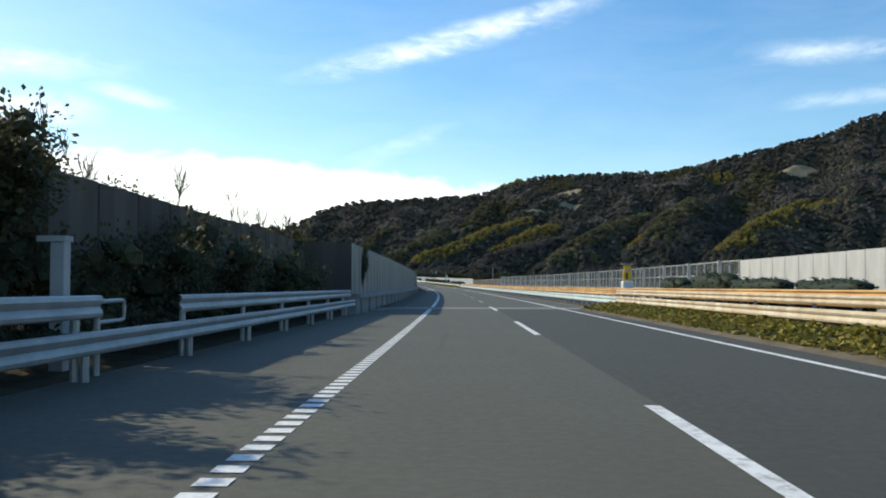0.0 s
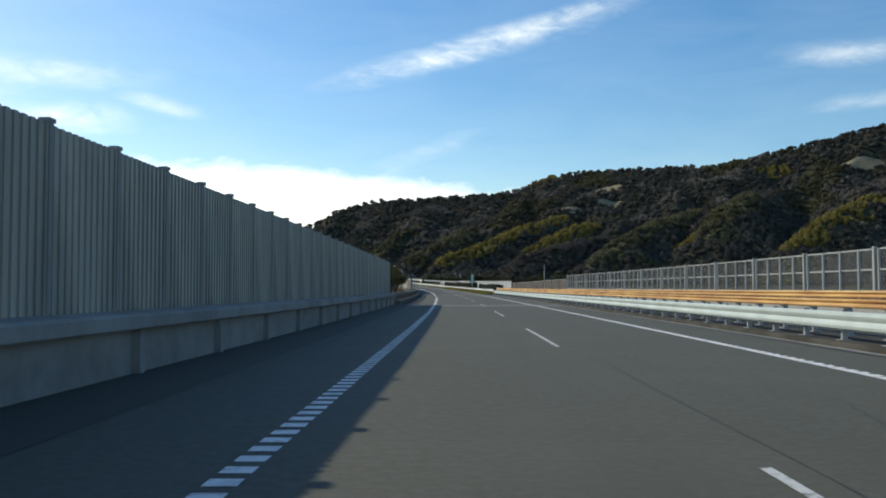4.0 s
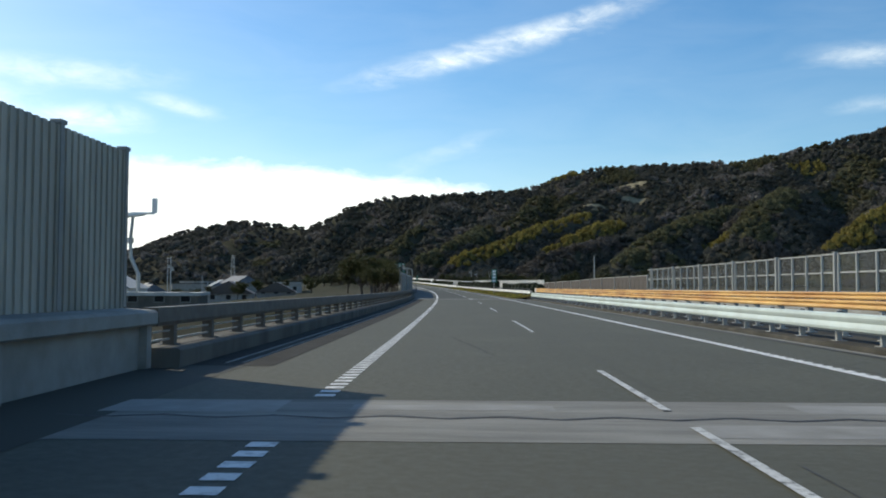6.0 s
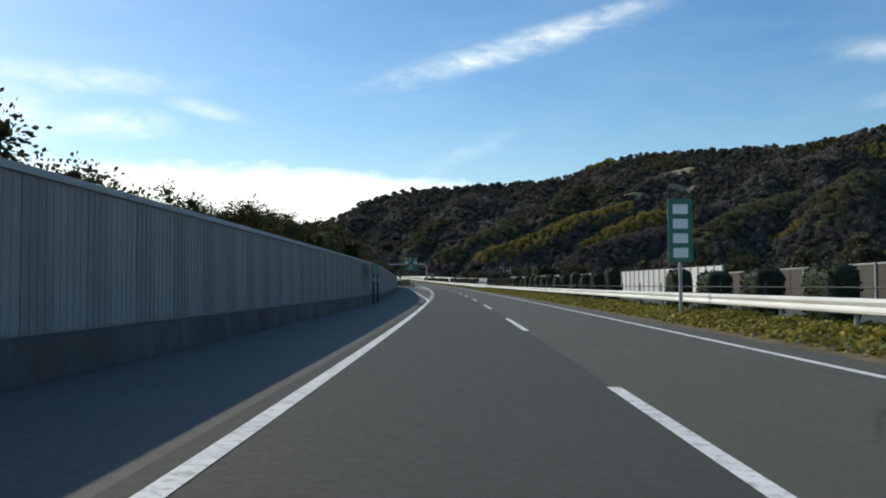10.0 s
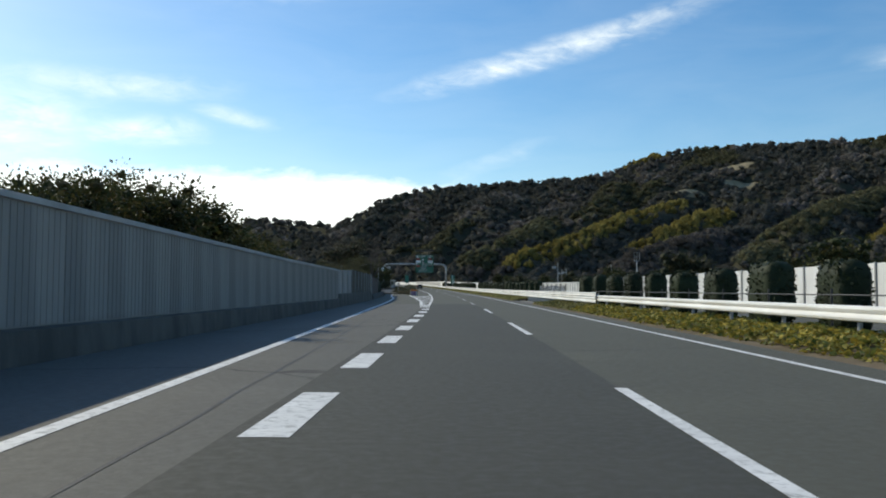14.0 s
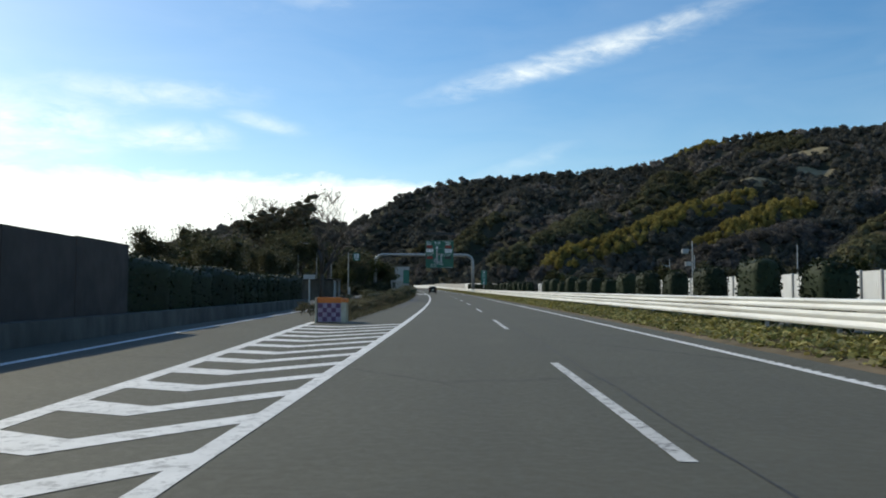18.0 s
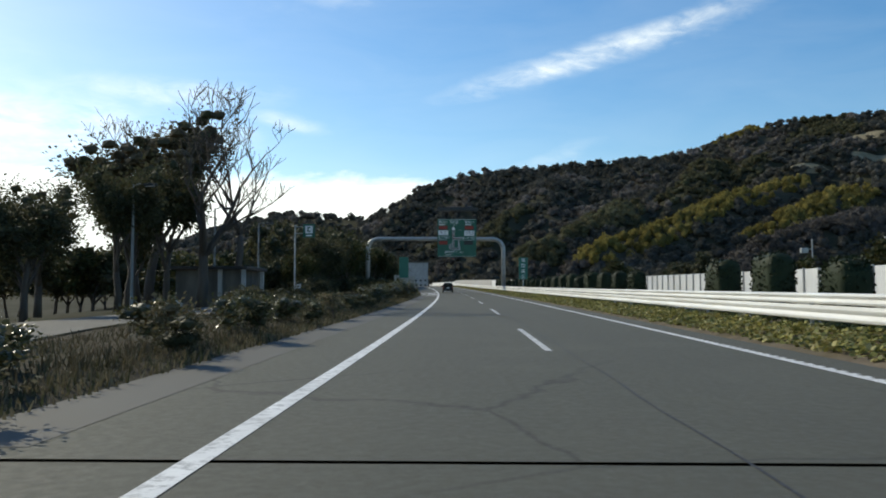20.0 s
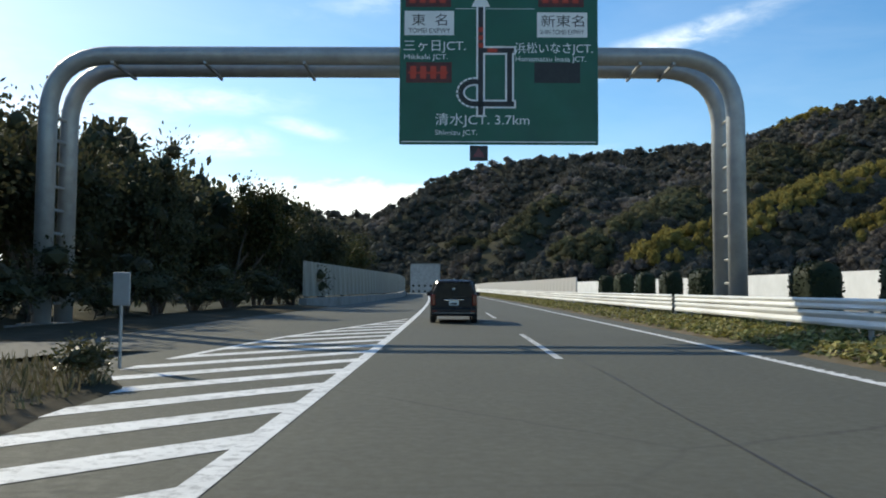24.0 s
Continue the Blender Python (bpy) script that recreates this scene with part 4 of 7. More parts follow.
# bridge parapet with open rails
parapet = thing("bridge_parapet", Matrix(), "low concrete parapet with open steel rails on the bridge", "parapet", kind="structure")
part("plinth", ribbon("plinth", [(-4.30, -0.4), (-4.26, 0.26), (-4.3, 0.295), (-5.0, 0.295), (-5.0, -0.4)], 167.6, 251, CONCRETE_STAINED, closed=True), CONCRETE_STAINED, parapet)
for z in (0.39, 0.52):
    part("rail", ribbon("rail", [(-4.67, z - 0.014), (-4.67, z + 0.014), (-4.71, z + 0.014), (-4.71, z - 0.014)], 167.6, 251, GALV, closed=True), GALV, parapet)
part("top_rail", ribbon("top_rail", [(-4.60, 0.61), (-4.58, 0.67), (-4.60, 0.89), (-4.82, 0.89), (-4.84, 0.67), (-4.82, 0.61)], 167.6, 251, RAIL_BROWN, closed=True), RAIL_BROWN, parapet)
rail_post = shared("rail_post", boxes((-0.10, 0.08, -0.075, 0.075, 0.28, 0.64), (-0.14, 0.12, -0.12, 0.12, 0.28, 0.31)), RAIL_BROWN)
for i in range(42):
    part("rail_post", rail_post, None, parapet, at=road_pose(168.4 + 2 * i, -4.69))
for u, w in ((-3.80, 0.020), (-3.54, 0.018)):
    part("gutter_edge", ribbon("gutter_edge", [(u - w, 0.0), (u - w, 0.018), (u + w, 0.018), (u + w, 0.0)], 168.4, 240.3, CONCRETE, closed=True), CONCRETE, parapet)
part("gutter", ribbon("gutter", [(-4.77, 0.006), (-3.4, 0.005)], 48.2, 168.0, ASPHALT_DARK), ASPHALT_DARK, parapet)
# near-black strip from under the plinth out to u = -2.98
part("gutter", ribbon("gutter", [(-4.77, 0.006), (-2.98, 0.005)], 168.0, 240.3, DARK_STRIP), DARK_STRIP, parapet, "near-black gutter strip beside the parapet")
deck = tagged(new("bridge_deck", ribbon("bridge_deck", [(-5.4, -0.06), (20.6, -0.06), (20.6, -0.5), (17, -1.6), (-2.5, -1.6), (-5.4, -0.5)], 44, 246, CONCRETE, 6.0, True)), "concrete bridge deck carrying both carriageways", "bridge", kind="structure")

# kerb strips right of the carriageway
part("dark_gutter", ribbon("dark_gutter", [(7.12, 0.008), (7.24, 0.008)], 44, 246, RUBBER), RUBBER, parapet)
median = tagged(new("median_soil", ribbon("median_soil", lambda s: [(6.15, -0.02), (6.45, 0.05), (7.2, 0.12), (8.6, 0.2), (9.9, 0.2), (10.7, 0.0)], -60, 45, SOIL)), "dry brown soil of the median strip", "ground", kind="structure")
median_2 = tagged(new("median_soil", ribbon("median_soil", lambda s: [(6.25, -0.02), (6.55, 0.05), (7.2, 0.12), (8.6, 0.2), (9.9, 0.2), (10.7, 0.0)], 244.5, 424.0, SOIL)), "dry brown soil of the median strip beneath ivy", "ground", kind="structure")
median_3 = tagged(new("median_soil", ribbon("median_soil", lambda s: [(6.25, -0.02), (6.55, 0.05), (7.2, 0.12), (8.6, 0.2), (9.9, 0.2), (10.7, 0.0)], 442.4, 900, SOIL)), "dry brown soil of the median strip beneath ivy", "ground", kind="structure")
culvert = thing("culvert_slab", road_pose(424, 8.4), "stained concrete slab of a culvert between the carriageways", "culvert", kind="structure")
inv = culvert.matrix_basis.inverted()
for nm, sec, mt in (("slab", [(7.5, -0.3), (7.5, 0.03), (10.7, 0.03), (10.7, -0.3)], CONCRETE_STAINED), ("gutter_lip", [(7.38, -0.1), (7.38, 0.05), (7.5, 0.05), (7.5, -0.1)], CONCRETE), ("shoulder_strip", [(6.25, 0.004), (7.38, 0.006)], ASPHALT_OLD)):
    me = ribbon(nm, sec, 424.0, 442.4, mt, 3.0, nm != "shoulder_strip", uv=nm == "shoulder_strip")
    me.transform(inv)
    part(nm, me, mt, culvert)
mesh_fence = thing("mesh_fence", road_pose(429.9, 10.0), "low grey wire mesh fence on dark posts between the carriageways", "fence")
inv = mesh_fence.matrix_basis.inverted()
bm = bmesh.new()
for k in range(22):
    y0, y1 = 0.06 + 0.13 * k, 0.06 + 0.13 * k + 1.3
    for p, q in (((0, y0, 0.2), (0, y1, 1.5)), ((0, y1, 0.2), (0, y0, 1.5))):
        if q[1] < 2.9 and p[1] < 2.9:
            tube(bm, [p, q], 0.008, 3, False)
wire = shared("wire_mesh", bm, GALV)
frame_me = shared("fence_frame", boxes((-0.025, 0.025, 0.0, 2.9, 1.5, 1.56), (-0.025, 0.025, 0.0, 2.9, 0.15, 0.2), (-0.025, 0.025, 0.0, 0.05, 0.2, 1.5), (-0.025, 0.025, 2.85, 2.9, 0.2, 1.5)), GALV)
fence_post = shared("fence_post", boxes((-0.04, 0.04, -0.04, 0.04, -0.1, 1.68), bevel=0.01), STEEL_DARK)
for k in range(6):
    at = inv @ road_pose(430.0 + 3.0 * k, 10.0)
    part("wire_mesh", wire, None, mesh_fence, at=at)
    part("fence_frame", frame_me, None, mesh_fence, at=at)
for k in range(7):
    part("fence_post", fence_post, None, mesh_fence, at=inv @ road_pose(429.95 + 3.0 * k, 10.0))
part("kerb", ribbon("kerb", [(7.9, -0.05), (7.9, 0.05), (8.9, 0.05), (9.7, 0.02), (10.6, 0.0)], 45, 244.5, GRIT), GRIT, parapet)
for s0, sm, s1 in JOINTS:
    n = 120
    us = [left_edge(sm) + (7.2 - left_edge(sm)) * i / n for i in range(n + 1)]
    gap = [sm + 0.05 * math.asin(math.sin(u * 6.0)) + 0.05 * noise.noise((u * 0.8, sm, 2)) for u in us]
    vs = [road_point(g + e * (1 + 0.5 * noise.noise((u * 5, sm, 8))), u, 0.008) for g, u in zip(gap, us) for e in (-0.035, 0.035)]
    part("joint_gap", mesh_from("joint_gap", vs, [(2 * i, 2 * i + 2, 2 * i + 3, 2 * i + 1) for i in range(n)], RUBBER), None, road)
    # poured patches of a paler and a darker mix
    for k, (u0, u1, a, b) in enumerate(((-3.6, -1.9, 0.62, 0.97), (1.9, 3.6, 0.1, 0.36), (4.2, 7.2, 0.05, 0.3), (3.2, 6.0, 0.66, 0.9), (-1.2, 0.8, 0.7, 0.85))):
        part("joint_patch", ribbon("joint_patch", [(u0, 0.006), (u1, 0.006)], s0 + (s1 - s0) * a, s0 + (s1 - s0) * b, CONCRETE_LIGHT if k == 0 and s0 > 200 else CONCRETE, 0.3), None, road)
# soil of the island and of the verge at the merge
island = tagged(new("island_soil", ribbon("island_soil", lambda s: [(left_edge(s) + 0.05, -0.03), (left_edge(s) - 0.3, 0.05), (left_edge(s) - 2.0, 0.12), (table([(489, -4.7), (500, -5.6), (512, -6.2), (530, -9.5), (598, -11.5), (664, -12.5)], s), 0.1), (table([(489, -4.75), (500, -5.7), (512, -6.3), (530, -10), (598, -12.5), (664, -13.5)], s), -0.4)] if s > 513 else [(-4.0, -0.03), (-4.1, 0.05), (-4.4, 0.09), (table([(489, -4.7), (500, -5.6), (513, -6.2)], s), 0.08), (table([(489, -4.75), (500, -5.7), (513, -6.3)], s), 0.0)], 489.5, 664, LITTER, 2.0)), "dry brown soil of the island under shrubs and grass", "ground", kind="structure")

service_lane = tagged(new("service_lane", ribbon("service_lane", lambda s: [(table([(513, -6.4), (530, -9.4), (565, -9.2), (598, -8.7), (616, -7.6), (626, -5.7)], s), 0.15), (table([(513, -9.9), (530, -12.6), (598, -12.2), (626, -8.7)], s), 0.15)], 513.5, 626, ASPHALT_OLD, 3.0, uv=True)), "pale worn asphalt of the service area lane", "road", kind="structure")
verge = tagged(new("verge_soil", ribbon("verge_soil", [(-5.15, -0.03), (-5.4, 0.02), (-6.2, 0.05), (-8.5, 0.1)], -60, 38, LITTER)), "dark leaf litter under the shrubs behind the guardrail", "ground", kind="structure")

# thin pipe rail behind the median guardrail
pipe = thing("pipe_fence", road_pose(250, 8.9), "thin dark pipe rail on slim posts behind the guardrail", "fence")
inv = pipe.matrix_basis.inverted()
me = ribbon("pipe", [(8.9 + 0.02 * math.cos(a), 1.1 + 0.02 * math.sin(a)) for a in (0, 1.05, 2.1, 3.14, 4.19, 5.24)], 250, 410, STEEL_DARK, 4, True)
me.transform(inv)
part("pipe", me, None, pipe)
pp = shared("post", tube(bmesh.new(), [(0, 0, -0.1), (0, 0, 1.25)], 0.03, 6), STEEL_DARK)
for i in range(41):
    part("post", pp, None, pipe, at=inv @ road_pose(250 + 4 * i, 8.9))

# ---- opposite noise barrier ----
far_wall = thing("wall_opposite", Matrix(), "noise barrier of white, brown and clear panels across the road", "noise wall", kind="structure")
FU = 20.2
bm = bmesh.new()
for i in range(10):
    box(bm, -0.03, 0.03, -0.98 + i * 0.196, -0.98 + i * 0.196 + 0.11, 0.0, 1.0)
box(bm, -0.012, 0.012, -0.98, 0.98, 0.0, 1.0)
white_panel = shared("white_panel", bm, WALL_WHITE)
grey_panel = shared("grey_panel", boxes((-0.04, 0.04, -0.98, 0.98, 0.0, 1.0), (-0.06, 0.06, -0.98, 0.98, 0.48, 0.52)), CONCRETE_LIGHT)
brown_panel = shared("brown_panel", boxes((-0.03, 0.03, -0.97, 0.97, 0.0, 1.0)), DARK_PANEL)
clear_panel = shared("clear_panel", boxes((-0.012, 0.012, -0.97, 0.97, 0.0, 1.0)), CLEAR)
far_post = shared("far_post", boxes((-0.06, 0.06, -0.05, 0.05, -0.3, 1.0)), GALV)
far_rail = shared("far_rail", boxes((-0.05, 0.05, -1.0, 1.0, -0.04, 0.04)), GALV)


def flat(m, h):
    return m @ Matrix.Diagonal((1, 1, h, 1))


for i in range(330):
    s = -30 + 2 * i
    lean = road_pose(s + 1, FU)
    if s < 84:
        part("grey_panel", grey_panel, None, far_wall, at=flat(lean, 3.1)) if s < 60 else None
    if 60 <= s < 242:
        top = 3.1
        part("far_post", far_post, None, far_wall, at=flat(road_pose(s, FU - 0.06), top))
        for z in (top, 2.1, 1.05):
            part("far_rail", far_rail, None, far_wall, at=Matrix.Translation((0, 0, z)) @ lean)
        part("lower_panel", clear_panel, None, far_wall, at=flat(lean, 2.1))
        part("upper_panel", clear_panel, None, far_wall, at=Matrix.Translation((0, 0, 2.1)) @ flat(lean, 0.98))
        if s % 8 == 0:
            part("joint_post", far_post, None, far_wall, at=flat(road_pose(s + 0.25, FU - 0.14) @ Matrix.Diagonal((1.5, 1.6, 1, 1)), top + 0.12))
    elif 242 <= s < 620:
        top = 2.55 if s < 470 else 2.2
        if s < 320:
            part("brown_panel", brown_panel, None, far_wall, at=flat(lean, table([(242, 2.5), (262, 2.45), (286, 2.2), (320, 1.95)], s)))
            part("far_rail", far_rail, None, far_wall, at=Matrix.Translation((0, 0, table([(242, 2.52), (262, 2.47), (286, 2.22), (320, 1.97)], s))) @ lean)
        elif 462 <= s < 480 or 568 <= s < 574:
            part("grey_panel", grey_panel, None, far_wall, at=flat(lean, top))
        else:
            part("white_panel", white_panel, None, far_wall, at=flat(lean, top))
        if s >= 320 or s % 8 == 2:
            part("far_post", far_post, None, far_wall, at=flat(road_pose(s, FU - 0.06), top + 0.05 if s >= 320 else table([(242, 2.6), (262, 2.5), (286, 2.3), (320, 2.0)], s)))
part("footing", ribbon("footing", [(FU - 0.3, -0.4), (FU - 0.3, 0.25), (FU + 0.3, 0.25), (FU + 0.3, -0.4)], -32, 900, CONCRETE, 8, True), CONCRETE, far_wall)
part("white_run", ribbon("white_run", [(FU - 0.05, 0.2), (FU - 0.05, 2.2), (FU + 0.05, 2.2), (FU + 0.05, 0.2)], 630, 1000, WALL_WHITE, 8, True), WALL_WHITE, far_wall)
wall_3 = thing("wall_median_far", Matrix(), "pale concrete panel wall along the median further on", "noise wall", kind="structure")
for i in range(60):
    part("panel", grey_panel, None, wall_3, at=flat(road_pose(672 + 2 * i, 9.4), 2.1))
wall_4 = thing("wall_left_far", Matrix(), "grey ribbed noise wall beside the merging lane", "noise wall", kind="structure")
part("footing", ribbon("footing", lambda s: [(table([(664, -9.4), (720, -5.6), (1000, -5.6)], s) + d, z) for d, z in ((0.25, -0.4), (0.25, 0.55), (-0.25, 0.55), (-0.25, -0.4))], 664, 900, CONCRETE, closed=True), CONCRETE, wall_4)
for i in range(60):
    s = 665 + 2 * i
    part("panel", ribbed, None, wall_4, at=road_pose(s, table([(664, -9.4), (720, -5.6), (1000, -5.6)], s), -0.2, -4 if s < 720 else 0))

# ---- left: planted bank at the start ----
wall_0 = thing("wall_dark_fence", Matrix(), "dark weathered timber-brown fence overgrown with shrubs", "noise wall", kind="structure")
bank_panel = shared("fence_panel", boxes((-0.05, 0.05, -0.99, 0.99, 0.0, 1.0), (-0.07, 0.07, -0.99, -0.9, 0.0, 1.0)), FENCE)
for i in range(34, 46):
    part("fence_panel", bank_panel, None, wall_0, at=flat(road_pose(-54 + 2 * i + 1, -7.2), 3.2))
for i in range(2):
    part("return_panel", bank_panel, None, wall_0, at=flat(road_pose(38.1, -6.03 - 1.97 * i, 0, 90), 3.22))
marker = thing("marker_post", road_pose(11.4, -5.65), "pale concrete marker post behind the guardrail", "post")
part("shaft", boxes((-0.10, 0.10, -0.1, 0.1, -0.3, 1.8), bevel=0.02), CONCRETE_LIGHT, marker)
part("cap", boxes((-0.28, 0.12, -0.12, 0.12, 1.8, 1.88)), CONCRETE_LIGHT, marker)

# ---- left wall: furniture ----
low_sign = thing("exit_sign", road_pose(312.2, -5.05), "green exit direction sign on two dark posts before the wall", "road sign")
part("board", boxes((-0.03, 0.03, -1.5, 3.7, 1.95, 2.62), bevel=0.01), SIGN_BACK, low_sign)
for y in (-0.6, 2.9):
    leg = part("leg", boxes((-0.06, 0.06, y - 0.08, y + 0.08, 0.0, 1.95)), STEEL_DARK, low_sign)
    part("bracket", boxes((-0.02, 0.1, y - 0.28, y + 0.28, 1.45, 1.72), bevel=0.03), GALV, low_sign)
cam_pole = thing("camera_pole", road_pose(251.2, -5.14) @ Matrix.Diagonal((0.82, 0.82, 0.87, 1)), "grey steel pole with a roadside camera and a lamp on brackets", "camera pole")
part("pole", tube(bmesh.new(), [(0, 0, -0.3), (0, 0, 4.0)], [0.10, 0.085], 10), WALL_POST, cam_pole)
part("bracket", boxes((-0.72, 0.0, -0.03, 0.03, 3.62, 3.70)), WALL_POST, cam_pole)
hb = part("camera_housing", boxes((-0.86, -0.66, -0.16, 0.2, 3.55, 4.1), bevel=0.04), STEEL_DARK, cam_pole)
part("hood", boxes((-0.88, -0.64, -0.22, 0.22, 4.1, 4.13)), GALV, hb)
part("lamp", tube(bmesh.new(), [(-0.35, 0, 3.7), (-0.35, 0, 3.9), (-0.35, 0, 4.05)], [0.03, 0.10, 0.10], 10), GALV, cam_pole)
part("rung", boxes((0.10, 0.34, -0.02, 0.02, 3.2, 3.24), (0.32, 0.36, -0.02, 0.02, 2.9, 3.6)), GALV, cam_pole)
wall_door = tagged(part("door_wall", boxes((-0.03, 0.05, -0.45, 0.45, 0.56, 2.0), bevel=0.01), WALL_POST, None, at=road_pose(257.6, -5.62)), "grey steel service door in the noise wall", "door", kind="structure")
ladder = thing("wall_ladder", road_pose(259.6, -6.1), "thin steel ladder rails rising behind the wall", "ladder")
for x in (-0.25, 0.25):
    part("rail", tube(bmesh.new(), [(x, 0, 0), (x, 0, 3.9)], 0.02, 6), GALV, ladder)
for k in range(8):
    part("rung", tube(bmesh.new(), [(-0.25, 0, 2.0 + 0.25 * k), (0.25, 0, 2.0 + 0.25 * k)], 0.014, 6), GALV, ladder)

# panelled section after the plain wall
wall_5 = thing("wall_ramp_panels", Matrix(), "dark panel wall with pale posts on a concrete plinth by the slip road", "noise wall", kind="structure")


def w5_u(s):
    return table([(414, -7.9), (448, -8.5), (515, -10.4)], s)


part("plinth", ribbon("plinth", lambda s: [(w5_u(s) + 0.22, -0.4), (w5_u(s) + 0.18, 0.85), (w5_u(s) - 0.2, 0.85), (w5_u(s) - 0.2, -0.4)], 415, 452, CONCRETE_STAINED, closed=True), CONCRETE_STAINED, wall_5)
plain_panel = shared("plain_panel", boxes((-0.04, 0.04, -0.99, 0.99, 0.0, 1.0)), WALL_PLAIN)
taupe_panel = shared("taupe_panel", boxes((-0.03, 0.03, -0.97, 0.97, 0.0, 1.0)), FENCE)
ramp_post = shared("ramp_post", boxes((-0.06, 0.06, -0.05, 0.05, -0.3, 1.0)), WALL_POST)
for i in range(18):
    s = 415 + 3.7 * i
    part("panel", (brown_panel if i > 9 else taupe_panel) if i > 2 else plain_panel, None, wall_5, at=road_pose(s + 1.8, w5_u(s + 1.8), 0.85 if i < 10 else 0.4, 1.7) @ Matrix.Diagonal((1, 1.88, (1.66, 1.72, 1.80)[i] if i < 3 else 1.87 if i < 10 else 2.12, 1)))
    part("post", ramp_post, None, wall_5, at=flat(road_pose(s, w5_u(s)) @ Matrix.Diagonal((1.2, 1.2, 1, 1)), (2.50, 2.54, 2.62)[i] if i < 3 else 2.72)) if i < 10 else None
part("end_pier", boxes((-0.12, 0.12, -0.32, 0.32, -0.3, 2.7), bevel=0.02), CONCRETE, wall_5, at=road_pose(452.1, w5_u(452.1) + 0.1, 0, 1.7))
part("kerb_wall", ribbon("kerb_wall", lambda s: [(w5_u(s) + 0.42, -0.3), (w5_u(s) + 0.38, 0.48), (w5_u(s) + 0.1, 0.5), (w5_u(s) + 0.1, -0.3)], 452.5, 518, CONCRETE_STAINED, 3.0, True), CONCRETE_STAINED, wall_5)

# ---- near plants ----


def leaf_cloud(places, outward, size, seed, vary=0.4):
    """Small folded leaves at the places, turned at random about the outward ways. Returns vertices and quads."""
    r = np.random.default_rng(seed)
    c = np.asarray(places, dtype=np.float64)
    n = len(c)
    a = r.normal(size=(n, 3)) + np.asarray(outward) * 0.6
    a /= np.linalg.norm(a, axis=1, keepdims=True) + 1e-6
    b = np.cross(a, r.normal(size=(n, 3)))
    b /= np.linalg.norm(b, axis=1, keepdims=True) + 1e-6
    k = size * (1 + vary * (r.random((n, 1)) * 2 - 1))
    v = np.stack([c - b * k * 0.34, c + a * k * 0.5 + b * k * 0.05, c + b * k * 0.34 + a * k * 0.1, c - a * k * 0.5], 1)
    return v.reshape(-1, 3), np.arange(n * 4).reshape(-1, 4)


def raw_mesh(name, v, f, material):
    return scatter_mesh(name, [(v, f)], [(0, 0, 0, 1, 1, 0, 0)], material)


def hedge_block(seed, lx, ly, lz):
    """A clipped bush, rounded and ragged: a lumpy core and a skin of leaves."""
    bm = bmesh.new()
    bmesh.ops.create_cube(bm, size=1.0, matrix=Matrix.Translation((0, 0, lz / 2)) @ Matrix.Diagonal((lx, ly, lz, 1)))
    bmesh.ops.bevel(bm, geom=bm.edges[:], offset=min(lx, ly, lz) * 0.40, segments=3, affect="EDGES", profile=0.6)
    bmesh.ops.subdivide_edges(bm, edges=[e for e in bm.edges if e.calc_length() > 0.5], cuts=2, use_grid_fill=True)
    for q in bm.verts:
        d = Vector((q.co.x, q.co.y, (q.co.z - lz / 2))).normalized()
        q.co += d * (0.13 * noise.noise(q.co * 2.1 + Vector((seed * 5.3, 0, 0))) - 0.06)
    core = shared("core", bm, LEAF_HEDGE, True)

    r = np.random.default_rng(seed)
    p = r.uniform(-1, 1, size=(1500, 3))
    p = p / (np.sum(np.abs(p) ** 4, axis=1, keepdims=True) ** 0.25) * r.uniform(0.90, 1.07, size=(1500, 1))
    places = p * np.array([lx / 2, ly / 2, lz / 2]) + np.array([0, 0, lz / 2])
    v, f = leaf_cloud(places, p, 0.11, seed)
    return core, raw_mesh("leaves", v, f, LEAF_HEDGE)


HEDGES = [hedge_block(k, 0.95, 1.65 + 0.12 * k, 1.9 + 0.05 * k) for k in range(4)]
rng = np.random.default_rng(11)


def hedge(s, u, scale=1.0, long=1.0, label="dark clipped evergreen bush on the median", group="median hedge bushes"):
    core, leaves = HEDGES[int(rng.integers(0, 4))]
    ob = thing("hedge_bush", road_pose(s, u, 0.1, rng.uniform(-4, 4)) @ Matrix.Diagonal((rng.uniform(0.9, 1.1), long * rng.uniform(0.92, 1.06), scale * rng.uniform(0.93, 1.06), 1)), label, "bush", group)
    part("core", core, None, ob)
    part("leaves", leaves, None, ob)
    return ob


for i in range(84):
    s = 250.52 + 4.97 * i
    if 540 < s < 552 or 424 < s < 448 or 300 < s < 306 or abs(s - 640) < 3:
        continue
    hedge(s, 10.0, 1.0 if s > 300 else 0.82)
for i, s in enumerate((4, 11, 17, 23.5, 29, 34, 38.5, 62 - 22)):
    hedge(s, 10.2, 0.66 + 0.07 * (i % 3), 2.4, "loose dark shrub behind the weathered guardrail", "median shrubs")

# ivy on the median: many leaves over the soil
r = np.random.default_rng(21)


